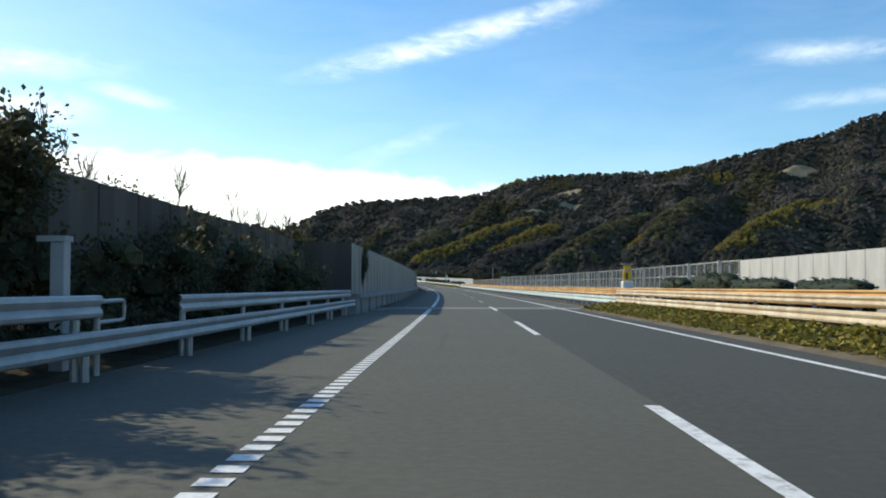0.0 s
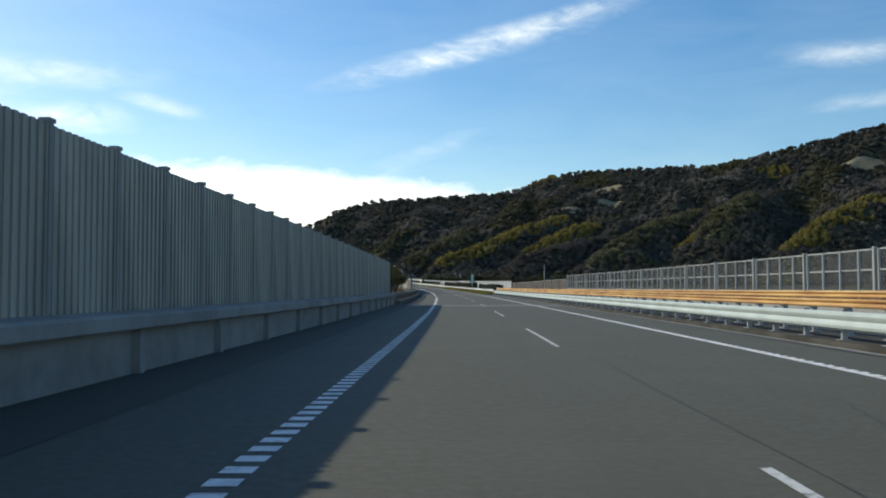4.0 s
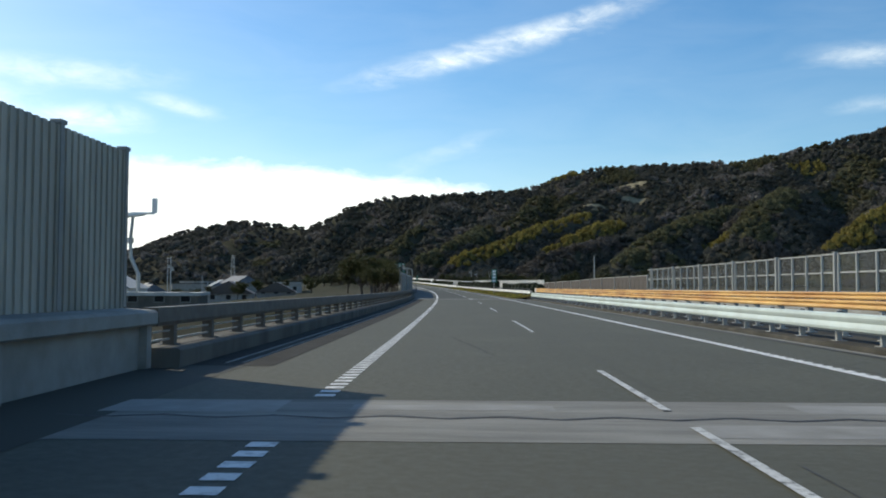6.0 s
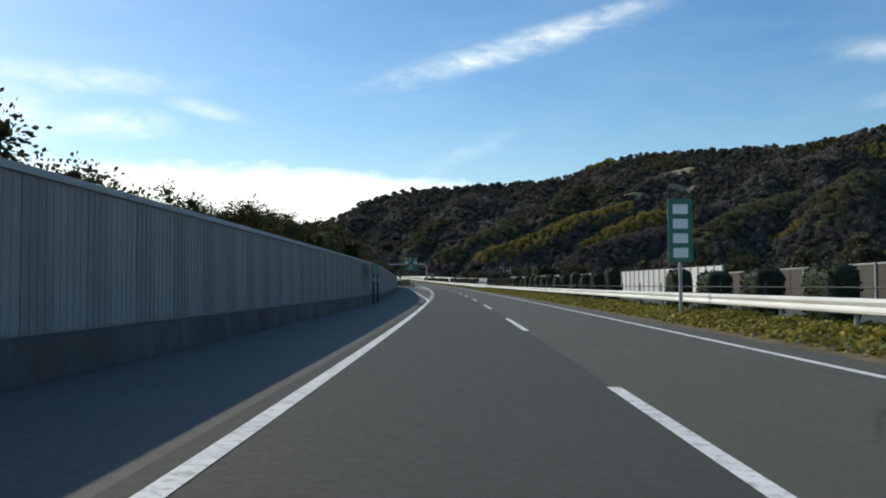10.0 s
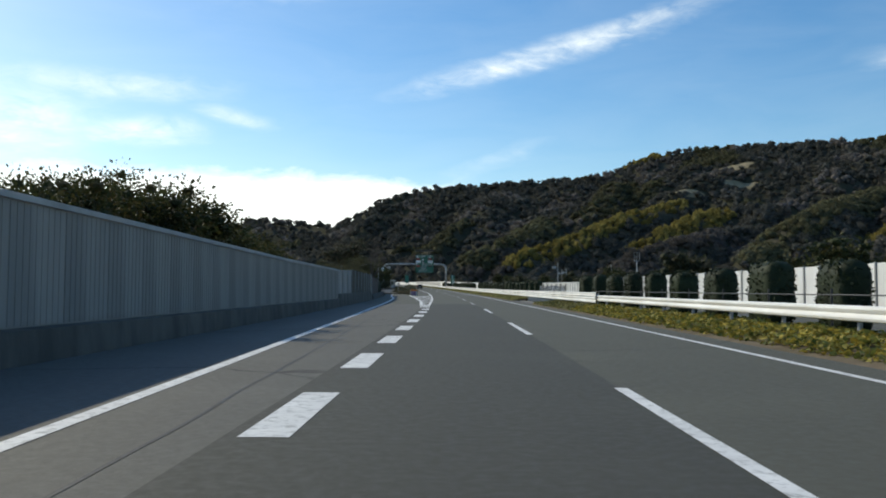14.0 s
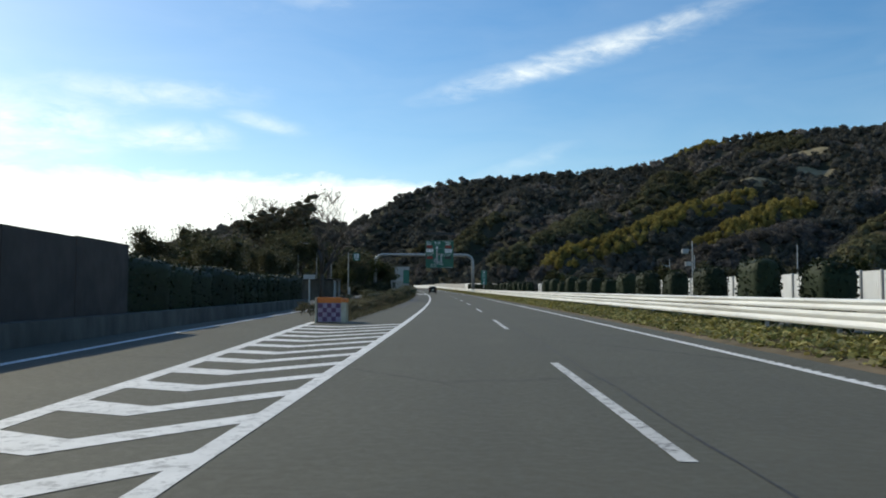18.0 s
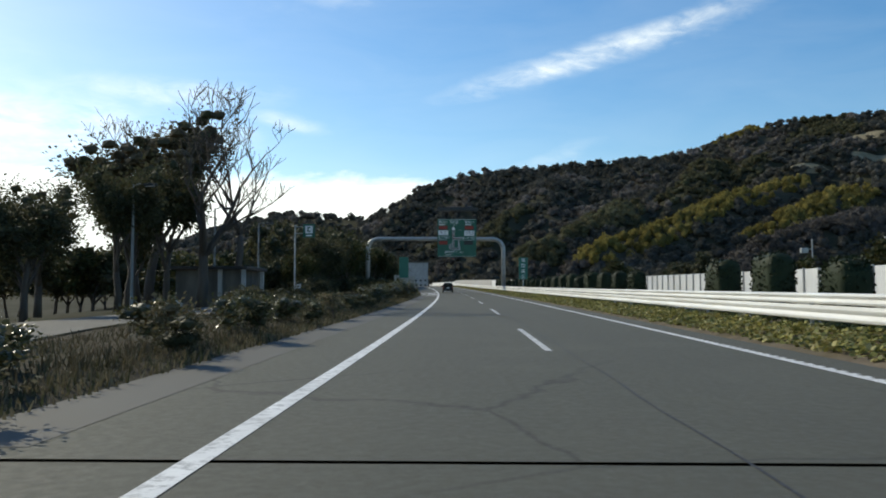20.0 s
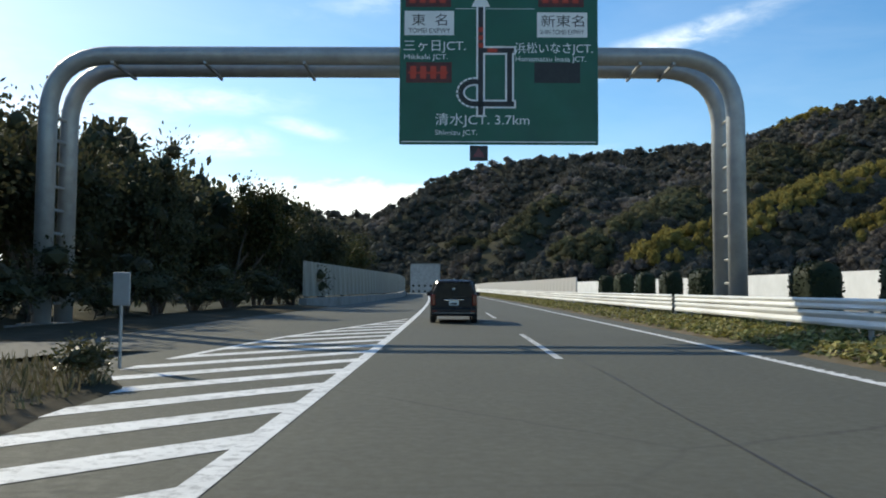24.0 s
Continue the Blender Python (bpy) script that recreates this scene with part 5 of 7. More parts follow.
def ivy(name, s0, s1, count, material, label, u0=6.5, u1=8.55):
    v = np.empty((count, 4, 3), dtype=np.float32)
    ss, tt = r.uniform(s0, s1, count), r.random(count)
    for i in range(count):
        s, t = ss[i], tt[i]
        clump = noise.noise((s * 0.9, t * 3, 1.0)) + 0.5 * noise.noise((s * 3.1, t * 7, 4.0))
        u = u0 + (u1 - u0) * t + 0.12 * noise.noise((s * 0.7, 0, 5))
        h = 0.05 + 0.30 * (t ** 0.6) + 0.14 * clump
        c = np.array(road_point(s, u, max(0.02, h + r.uniform(-0.05, 0.05))))
        a = np.array([r.normal(), r.normal(), r.normal() * 0.6])
        a /= np.linalg.norm(a)
        b = np.cross(a, [r.normal() * 0.5, r.normal() * 0.5, 1.0])
        b /= np.linalg.norm(b)
        k = r.uniform(0.035, 0.078)
        v[i] = c - b * k, c + a * k, c + b * k, c - a * k
    ob = new(name, raw_mesh(name, v.reshape(-1, 3), np.arange(count * 4).reshape(-1, 4), material))
    return tagged(ob, label, "ivy", kind="stuff")


ivy("ivy", -10, 45, 26000, LEAF_IVY, "low green and tan ivy covering the median soil")
ivy("ivy", 244.5, 405, 66000, LEAF_IVY, "yellowing ivy in full sun on the median soil")
ivy("ivy", 405, 424, 9000, LEAF_IVY_DULL, "dull green and yellow ivy on the median soil before the culvert")
ivy("ivy", 442.5, 640, 76000, LEAF_IVY_DULL, "dull green and yellow ivy on the median soil")
ivy("ivy", 640, 760, 14000, LEAF_IVY_DULL, "dull green ivy on the median further on")


def limb_tree(seed, height, spread_r, levels=4, trunk=0.16, up=0.55, split=3, low=2):
    """Tapered trunk and limbs as one mesh; gives the tips too."""
    rr = random.Random(seed)
    bm, tips = bmesh.new(), []

    def grow(p, d, length, rad, lvl):
        pts, rads = [p], [rad]
        q = p.copy()
        n = 4
        for k in range(n):
            d = (d + Vector((rr.uniform(-1, 1), rr.uniform(-1, 1), rr.uniform(-0.4, 0.9))) * 0.16).normalized()
            q = q + d * length / n
            pts.append(q.copy())
            rads.append(max(0.009, rad * (1 - 0.45 * (k + 1) / n)))
        tube(bm, pts, rads, 7 if lvl == 0 else 5 if lvl == 1 else 3, lvl < 2)
        if lvl >= levels:
            tips.append((q.copy(), d.copy()))
            return
        for j in range(split + (1 if lvl == 0 else 0)):
            k = rr.randint(2 if lvl else low, n)
            a = rr.uniform(0, 6.28)
            side = Vector((math.cos(a), math.sin(a), up + rr.uniform(-0.25, 0.35))).normalized()
            nd = (d * 0.75 + side * 0.9 * spread_r).normalized()
            grow(pts[k].copy(), nd, length * rr.uniform(0.55, 0.78), rads[k] * 0.72, lvl + 1)
            if lvl > 1:
                tips.append((pts[k].copy(), nd.copy()))
    grow(Vector((0, 0, -0.2)), Vector((0, 0, 1)), height * (0.36 if levels > 3 else 0.45), trunk, 0)
    return bm, tips


def crown_mesh(name, tips, per, radius, leaf, seed, material, heart):
    """Leaves gathered in clumps about the ends of the limbs, each clump with a dense heart."""
    r = np.random.default_rng(seed)
    t = np.array([p for p, d in tips])
    c = np.repeat(t, per, axis=0)
    o = r.normal(size=c.shape)
    o /= np.linalg.norm(o, axis=1, keepdims=True)
    c = c + o * radius * r.uniform(0.2, 1.15, (len(c), 1)) * np.array([1, 1, 0.8])
    v, f = leaf_cloud(c, o, leaf, seed)
    hearts = [blob(seed + i, 1, 0.5) for i in range(3)]
    hv, hf = [v], [f]
    base = len(v)
    for i, p in enumerate(t):
        bv, bf = hearts[i % 3]
        hv.append(bv * radius * heart * np.array([1, 1, 0.8]) + p)
        hf.append(np.concatenate([bf, bf[:, 2:3]], 1) + base)
        base += len(bv)
    vv = np.concatenate(hv)
    quads = np.concatenate(hf)
    me = bpy.data.meshes.new(name)
    me.from_pydata(vv.tolist(), [], [tuple(q) if q[2] != q[3] else tuple(q[:3]) for q in quads.tolist()])
    me.materials.append(material)
    me.update()
    return me


def tree_kind(seed, height, spread_r, leaf_mat, per=14, radius=0.7, leaf=0.22, levels=3, trunk=0.15, up=0.55, bare=False, split=3, low=2, heart=0.26):
    """Trunk, crown (or None) and the height that they reach."""
    bm, tips = limb_tree(seed, height, spread_r, levels, trunk, up, split, low)
    top = max(p.z for p, d in tips) + (0 if bare else radius * 0.6)
    wood = shared("trunk", bm, BARK, True)
    return wood, None if bare else crown_mesh("crown", tips, per, radius, leaf, seed + 50, leaf_mat, heart), top


def tree(kind, at, label, category="tree", group="", name="tree"):
    ob = thing(name, at, label, category, group)
    part("trunk", kind[0], None, ob)
    if kind[1] is not None:
        part("crown", kind[1], None, ob)
    return ob


def ground_at(s, u):
    p = road_point(s, u)
    return ground_height(p.x, p.y) - profile(s)


BROADLEAF = [tree_kind(k, 5.5, 1.0, LEAF_TREE, 120, 0.66, 0.11, heart=0.26) for k in range(3)]
DENSE = [tree_kind(10 + k, 5.5, 0.85, LEAF_DARK, 130, 0.72, 0.105, heart=0.28) for k in range(3)]
FAR_BROADLEAF = [tree_kind(60 + k, 5.5, 1.0, LEAF_TREE, 28, 0.7, 0.24, trunk=0.12, heart=0.4) for k in range(2)]
FAR_DENSE = [tree_kind(65 + k, 5.5, 0.85, LEAF_DARK, 30, 0.8, 0.24, trunk=0.12, heart=0.45) for k in range(2)]
BARE = [tree_kind(20 + k, 9.0, 0.8, None, levels=5, trunk=0.15, bare=True) for k in range(2)]
DEAD = [tree_kind(31, 6.5, 0.7, None, levels=3, trunk=0.2, up=0.9, bare=True, split=2)]
CROOKED = [tree_kind(74, 8.0, 0.75, None, levels=4, trunk=0.19, up=0.9, bare=True, split=2, low=4)]
UMBRELLA = [tree_kind(81, 8.0, 0.95, LEAF_BRUSH, 26, 0.9, 0.10, levels=4, trunk=0.16, up=0.5)]
SHRUB = [tree_kind(40 + k, 1.5, 1.5, LEAF_SHRUB, 130, 0.36, 0.066, 2, 0.012, heart=0.5) for k in range(2)]
SHRUB_DARK = [tree_kind(45 + k, 1.6, 1.5, LEAF_DARK, 120, 0.42, 0.07, 2, 0.012, heart=0.5) for k in range(2)]
SHRUB_DRY = [tree_kind(48 + k, 1.3, 1.5, LEAF_DRY, 60, 0.34, 0.07, 2, 0.02) for k in range(2)]
TWIGS = [tree_kind(52 + k, 2.6, 0.6, None, levels=3, trunk=0.025, up=1.2, bare=True) for k in range(2)]
rng = np.random.default_rng(31)


def plant(kinds, s, u, z=None, tall=5.0, label="", category="tree", group="", name="tree", wide=1.0):
    k = kinds[int(rng.integers(0, len(kinds)))]
    z = ground_at(s, u) if z is None else z
    f = tall / k[2]
    at = road_pose(s, u, z, rng.uniform(0, 360)) @ Matrix.Diagonal((f * wide, f * wide, f, 1))
    return tree(k, at, label, category, group, name)


# bank at the start: shrubs and young trees hide the dark fence
for s, u, h in ((-4, -8.6, 5.0), (1, -9.2, 5.2), (5, -8.4, 4.7), (9, -9.0, 4.8), (13, -8.4, 4.4), (16, -9.0, 4.3), (20, -8.2, 3.9), (24, -8.6, 3.7), (28, -8.2, 3.5), (32, -8.6, 3.4), (35.5, -8.2, 3.4), (12, -11, 6.2), (4, -11.5, 7.0), (-3, -11.5, 7.4)):
    plant(DENSE, s, u, 0.0, h, "dense dark shrubby tree on the bank behind the fence", "tree", "bank trees", wide=1.15)
for i in range(19):
    s = 1.5 + 1.85 * i
    plant(SHRUB_DARK, s, -6.35 - 0.25 * (i % 2), 0.0, 2.7 + 0.5 * math.sin(i * 2.3) - 0.02 * s, "dark shrub growing against the fence", "shrub", "bank shrubs", "shrub", 0.8)
for i in range(9):
    plant(DENSE, -6 + 2.2 * i, -7.4 - 0.2 * (i % 2), 0.0, 3.9, "dense dark shrubby tree on the bank behind the fence", "tree", "bank trees", wide=1.1)
for i in range(30):
    plant(SHRUB_DARK, -8 + 1.5 * i, -5.75, 0.0, 0.8 + 0.25 * ((i * 7) % 4) / 4, "low dark shrub behind the guardrail", "shrub", "bank shrubs", "shrub", 1.2)
for s, u in ((10, -8.2), (12, -9), (14, -7.8), (17.5, -8.0), (22, -7.9), (28, -7.8), (33, -8), (36, -7.9), (37, -8.6)):
    plant(TWIGS, s, u, 2.2, 2.3, "thin bare twigs rising over the fence", "sapling", "fence saplings", "sapling")
for h, u in ((3.9, -4.99), (2.9, -4.95)):
    plant(SHRUB_DARK, 42.4, u, 0.75, h - 0.75, "dark climbing vine on the noise wall", "vine", "wall vines", "vine", 0.17)

for s, u, h in ((42, -9.6, 4.7), (45, -10.5, 4.4)):
    plant(BROADLEAF, s, u, -0.4, h, "small broadleaf tree behind the start of the noise wall", "tree", "bank trees", wide=1.1)
# trees behind the second wall
for s, u, h in ((277, -12.4, 6.4), (266, -9, 4.4), (271, -10, 4.8), (276, -9.2, 4.4), (281, -10, 4.6), (287, -9.4, 4.2), (309, -12.5, 6.2), (314, -13.5, 6.8), (319, -12.4, 6.4), (324, -13.5, 7.6), (329, -12.5, 7.4), (334, -13.5, 7.8), (339, -12.6, 7.2), (343, -11.8, 6.6), (347, -11.4, 5.4), (351, -11.0, 3.6), (380, -9.8, 4.6), (383, -11, 5.4), (386, -10.4, 5.3), (389, -11.2, 5.2), (394, -10.6, 4.7), (399, -11.2, 4.3), (403, -11.4, 4.6), (407, -11.4, 4.1), (411, -11.5, 3.4), (304, -13, 7.4), (384, -13, 5.8)):
    plant(BROADLEAF, s, u, -0.4, h, "green and russet broadleaf tree behind the noise wall", "tree", "trees behind wall", wide=1.1)
plant(DEAD, 438, -13.5, -0.4, 4.4, "leafless crooked tree behind the wall")
# dark hedge bank beside the slip road
for i in range(11):
    s = 484 + 3.3 * i
    hedge(s, w5_u(s) - 0.7, 1.0, 2.3, "tall dense dark hedge along the slip road", "slip road hedge")
for s, u, h in ((520, -17, 5.5), (526, -19, 6), (533, -22, 7), (515, -20, 5.5), (540, -24, 7), (508, -17, 3.4), (500, -16, 3.0), (492, -15, 2.8), (484, -14, 2.5), (545, -19, 6), (530, -15, 5), (538, -16, 5.2)):
    plant(DENSE, s, u, 0.0, h, "dark evergreen tree in the service area", "tree", "service area trees", wide=1.15)
for s, u, h, wd in ((553, -14.0, 13.4, 1.2), (566, -22.5, 14.0, 1.4)):
    plant(BARE, s, u, 0.2, h, "tall bare winter tree in the service area", "tree", "bare trees", wide=wd)
for s, u, h in ((556, -17, 8.6), (553, -18, 8.0), (559, -20, 7.0), (549, -17, 7.5)):
    plant(DENSE, s, u, 0.2, h, "dark evergreen under the bare trees", "tree", "service area trees", wide=0.85)
plant(UMBRELLA, 565, -21.2, 0.0, 14.2, "round-crowned tree of fine brown twigs in the service area", wide=1.2)
plant(CROOKED, 562.0, -14.4, 0.2, 10.8, "dead tree with a crooked trunk and bare forked limbs", wide=1.0)
# shrubs of the island between main road and service area
for i in range(60):
    s = 492 + 1.85 * i
    u = (-5.3 if s < 513 else -4.25) - 0.75 * (i % 3)
    h = 0.65 if s < 512 else 0.85 if s < 555 else 0.4
    if 563 < s < 578.5:
        continue
    kk = SHRUB_DRY if i % 4 == 0 or s < 512 else SHRUB if i % 3 else SHRUB_DARK
    plant(kk, s, u, 0.0, h * rng.uniform(0.8, 1.25), "low unclipped roadside shrub on the island", "shrub", "island shrubs", "shrub", 1.25)
for i in range(14):
    plant(SHRUB_DRY, 489.5 + 1.7 * i, -4.55 - 0.3 * (i % 2), 0.0, 0.6 + 0.2 * ((i * 5) % 3) / 3, "brown dry shrub on the tip of the island", "shrub", "island shrubs", "shrub", 1.3)
for s, u, h in ((559.2, -4.9, 1.2), (560.8, -4.5, 1.45), (561.8, -5.6, 1.3), (580.4, -5.0, 1.65), (581.8, -4.6, 1.7), (582.6, -5.6, 1.6), (583.2, -7.2, 1.1), (588, -4.8, 1.1), (591, -4.5, 1.2), (594, -4.7, 1.1), (597, -5.0, 1.1), (600, -5.0, 1.0), (590, -7.6, 1.2), (597, -7.2, 1.1)):
    plant(SHRUB, s, u, 0.0, h, "broad sunlit shrub at the end of the island", "shrub", "island shrubs", "shrub", 1.25)
# woods on the left near the gantry
for i in range(56):
    s = 592 + 2.9 * (i % 40) + 0.9 * (i // 40)
    row = (i * 7) % 3
    u = table([(592, -14.6), (622, -14.8), (632, -16.8), (646, -16.0), (656, -13.6), (670, -12.6), (710, -10.0)], s) - 3.2 * row - rng.uniform(0, 1.2)
    h = 1.18 * table([(588, 3.2), (594, 4.6), (600, 6.4), (612, 6.9), (640, 7.4), (660, 7.6), (715, 6.4)], s - 4 * row) * rng.uniform(0.88, 1.04) * (1 + 0.1 * row)
    if abs(s - 634.5) < 4.5 and u > -16.5:
        continue
    plant((DENSE if i % 4 else BROADLEAF) if row == 0 else FAR_DENSE, s, u, -0.34 * h, 1.34 * h, "dark evergreen tree at the edge of the woods", "tree", "roadside woods", wide=0.8)
for i in range(22):
    s, u = 603 + 0.85 * i, -4.6 - 0.8 * ((i * 3) % 5)
    plant((SHRUB_DRY, SHRUB_DARK, SHRUB)[i % 3], s, u, 0.0, 0.6 + 0.3 * ((i * 7) % 4) / 4, "low brush at the tip of the island", "shrub", "island brush", "shrub", 1.3)
for i in range(18):
    plant(SHRUB_DARK, 586 + 1.6 * i, -13.4 - 0.9 * (i % 2), 0.0, 1.7 + 0.5 * math.sin(i * 1.7), "dark undergrowth at the edge of the woods", "shrub", "woods undergrowth", "shrub", 1.2)
for i in range(26):
    s = 606 + 2.6 * i
    plant(SHRUB_DARK, s, table([(606, -13.4), (636, -11.8), (660, -10.6), (690, -9)], s) - 0.8 * (i % 2), 0.0, 2.0 + 0.7 * math.sin(i * 1.9), "dark undergrowth at the edge of the woods", "shrub", "woods undergrowth", "shrub", 1.2)
for i in range(70):
    s, u = 534 + 0.95 * i, -6.4 - 1.1 * ((i * 3) % 5)
    if abs(s - 561) < 3.5 and u < -11 or 563 < s < 578.5 or u < -8.4:
        continue
    plant((SHRUB_DARK, SHRUB, SHRUB_DARK, SHRUB_DRY, SHRUB_DARK)[i % 5], s, u, 0.0, (0.9 if s < 552 else 0.45) + 0.35 * ((i * 7) % 5) / 5, "brown-green brush on the island", "shrub", "island brush", "shrub", 1.3)
for i in range(34):
    s, u = 578 + 3.1 * (i % 17), -24 - 9 * (i // 17) - 4.0 * ((i * 5) % 3)
    plant(FAR_DENSE if i % 3 else FAR_BROADLEAF, s, u, -2.0, 6.2 + 1.4 * ((i * 7) % 4) / 4, "dark tree at the back of the service area", "tree", "service area trees", wide=1.25)
# right side: tree tops behind the opposite barrier
for i in range(30):
    s = 300 + 12.5 * i
    plant(FAR_BROADLEAF if i % 2 else FAR_DENSE, s, 27 + 6 * ((i * 5) % 3), -1.5, 5.2 + 2.2 * ((i * 7) % 5) / 5, "broadleaf tree beyond the opposite noise barrier", "tree", "trees beyond barrier", wide=1.1)
# scrub below and beside the bridge
for i in range(46):
    s, u = 150 + 9 * i, -20 - 11 * ((i * 5) % 7)
    if 234 < s < 312 and u > -65:
        continue
    plant(FAR_DENSE if i % 2 else FAR_BROADLEAF, s, u, None, 4.0 + 3.0 * ((i * 3) % 4) / 4, "tree in the valley beside the expressway", "tree", "valley trees", wide=1.3)
# dry grass along verges
def grass(name, s0, s1, f0, f1, count, hgt, material, label):
    v = np.empty((count, 4, 3), dtype=np.float32)
    for i in range(count):
        s = r.uniform(s0, s1)
        u = f0(s) + (f1(s) - f0(s)) * r.random()
        h = hgt * r.uniform(0.4, 1.2) * (0.7 + 0.6 * noise.noise((s * 0.6, u * 0.9, 2)))
        c, a = np.array(road_point(s, u, 0.02)), r.uniform(0, 6.28)
        e = np.array([math.cos(a), math.sin(a), 0]) * 0.02
        lean = np.array([r.normal() * 0.3, r.normal() * 0.3, 1.0]) * max(0.05, h)
        v[i] = c - e, c + e, c + lean + e * 0.2, c + lean - e * 0.2
    return tagged(new(name, raw_mesh(name, v.reshape(-1, 3), np.arange(count * 4).reshape(-1, 4), material)), label, "grass", kind="stuff")


grass("dry_grass", 489, 604, lambda s: -3.75, lambda s: -4.8, 14000, 0.20, LEAF_DRY, "dry straw-coloured grass along the island kerb")
grass("dry_grass", 550, 574, lambda s: -3.8, lambda s: -7.5, 9000, 0.24, LEAF_DRY, "tan dry grass on the open part of the island")
grass("brush_stalks", 514, 606, lambda s: -4.1, lambda s: table([(514, -5.9), (530, -9.0), (565, -8.9), (606, -8.0)], s), 24000, 0.30, LEAF_BRUSH, "brown dry brush stalks covering the island")
grass("dry_grass", 598, 622, lambda s: left_edge(s) - 0.3, lambda s: -9.5, 12000, 0.26, LEAF_DRY, "dry grass beside the merging lane")

# ---- overhead sign gantry ----
GS = 635.7
gantry = thing("sign_gantry", road_pose(GS, 0), "grey steel pipe gantry spanning both lanes with a large sign", "gantry")
ring = bent([(-12.3, 0, -0.6), (-12.3, 0, 8.25), (8.5, 0, 8.25), (8.5, 0, -0.6)], 1.9, 8)
for k, y in enumerate((-0.72, 0.72)):
    part("portal_pipe", tube(bmesh.new(), [(p.x, y, p.z) for p in ring], 0.275, 16), GALV, gantry, smooth=True)
for x in (-12.3, 8.5):
    for i in range(9):
        part("rung", tube(bmesh.new(), [(x, -0.7, 0.7 + 0.72 * i), (x, 0.7, 0.7 + 0.72 * i)], 0.05, 6), GALV, gantry)
    part("base_plate", boxes((x - 0.55, x + 0.55, -1.1, 1.1, 0.05, 0.12), (x - 0.8, x + 0.8, -1.3, 1.3, -0.8, 0.05)), CONCRETE, gantry)
for x in (-10.3, -7.5, -4.5, 5.6, 6.6):
    part("strap", boxes((x - 0.04, x + 0.04, -0.98, 0.98, 7.93, 8.01)), GALV, gantry)
for x in (-0.6, 1.35, 3.3):
    part("hanger", boxes((x - 0.07, x + 0.07, -1.03, -0.66, 5.8, 11.0)), WALL_POST, gantry)
SIGN_Y = -1.16
sign = thing("direction_sign", road_pose(GS, 0), "large dark green direction sign with white lettering and red displays", "road sign")
part("board", boxes((-1.62, 4.30, SIGN_Y, SIGN_Y + 0.12, 5.47, 11.25), bevel=0.05), SIGN_GREEN, sign)
part("border", boxes((-1.54, 4.22, SIGN_Y - 0.006, SIGN_Y - 0.002, 5.53, 5.56), (-1.54, 4.22, SIGN_Y - 0.006, SIGN_Y - 0.002, 11.16, 11.19)), SIGN_WHITE, sign)
top_bar = part("lamp_bar", boxes((-1.66, 4.52, SIGN_Y - 0.9, SIGN_Y - 0.2, 12.42, 12.98), bevel=0.03), STEEL_DARK, sign)
for x in (-0.95, 0.85, 2.65):
    for d in (0.0, 1.05):
        part("stay", tube(bmesh.new(), [(x + d, SIGN_Y + 0.05, 11.2), (x + d, SIGN_Y - 0.4, 12.45)], 0.035, 6), STEEL_DARK, sign)
    for z, y in ((11.4, 0.0), (11.85, -0.15), (12.3, -0.3)):
        part("crossbar", boxes((x, x + 1.05, SIGN_Y + y - 0.02, SIGN_Y + y + 0.02, z - 0.02, z + 0.02)), STEEL_DARK, sign)
part("control_box", boxes((1.15, 1.55, SIGN_Y - 0.2, SIGN_Y + 0.05, 11.32, 11.75), bevel=0.02), SIGN_BLACK, sign)
part("walkway_rail", boxes((-1.5, 4.1, SIGN_Y - 0.02, SIGN_Y + 0.02, 11.42, 11.45)), STEEL_DARK, sign)
part("marker_board", boxes((0.48, 1.02, SIGN_Y, SIGN_Y + 0.06, 4.98, 5.44), bevel=0.02), SIGN_BLACK, sign)
F = SIGN_Y - 0.004


def plate(name, x0, x1, z0, z1, material, parent=sign, y=F, label=""):
    return part(name, boxes((x0, x1, y, y + 0.003, z0, z1)), material, parent, label)


tri_bm = bmesh.new()
tri_bm.faces.new([tri_bm.verts.new(p) for p in ((0.55, SIGN_Y - 0.004, 5.08), (0.95, SIGN_Y - 0.004, 5.08), (0.75, SIGN_Y - 0.004, 5.38))])
part("red_triangle", tri_bm, TAIL_RED, sign)


def lettering(text, x, z, height, material, parent, y, centre=False, fit=None, deep=0.0):
    """Words as a flat mesh facing the oncoming road."""
    cu = bpy.data.curves.new("words", "FONT")
    cu.body, cu.size = text, height * 1.38
    cu.resolution_u = 3
    ob = bpy.data.objects.new("words", cu)
    scene.collection.objects.link(ob)
    bpy.context.view_layer.update()
    me = bpy.data.meshes.new_from_object(ob.evaluated_get(bpy.context.evaluated_depsgraph_get()))
    bpy.data.objects.remove(ob)
    bpy.data.curves.remove(cu)
    if len(me.vertices):
        co = np.empty(len(me.vertices) * 3, dtype=np.float32)
        me.vertices.foreach_get("co", co)
        co = co.reshape(-1, 3)
        lo, hi = co.min(0), co.max(0)
        k = fit / (hi[0] - lo[0]) if fit else 1.0
        kz = height / (hi[1] - lo[1])
        xs = (co[:, 0] - lo[0]) * k + x - ((hi[0] - lo[0]) * k / 2 if centre else 0)
        out = np.stack([xs, np.full(len(co), y, dtype=np.float32), (co[:, 1] - lo[1]) * kz + z], 1)
        me.vertices.foreach_set("co", out.ravel().astype(np.float32))
        me.update()
    me.materials.clear()
    me.materials.append(material)
    return part("lettering", me, material, parent)


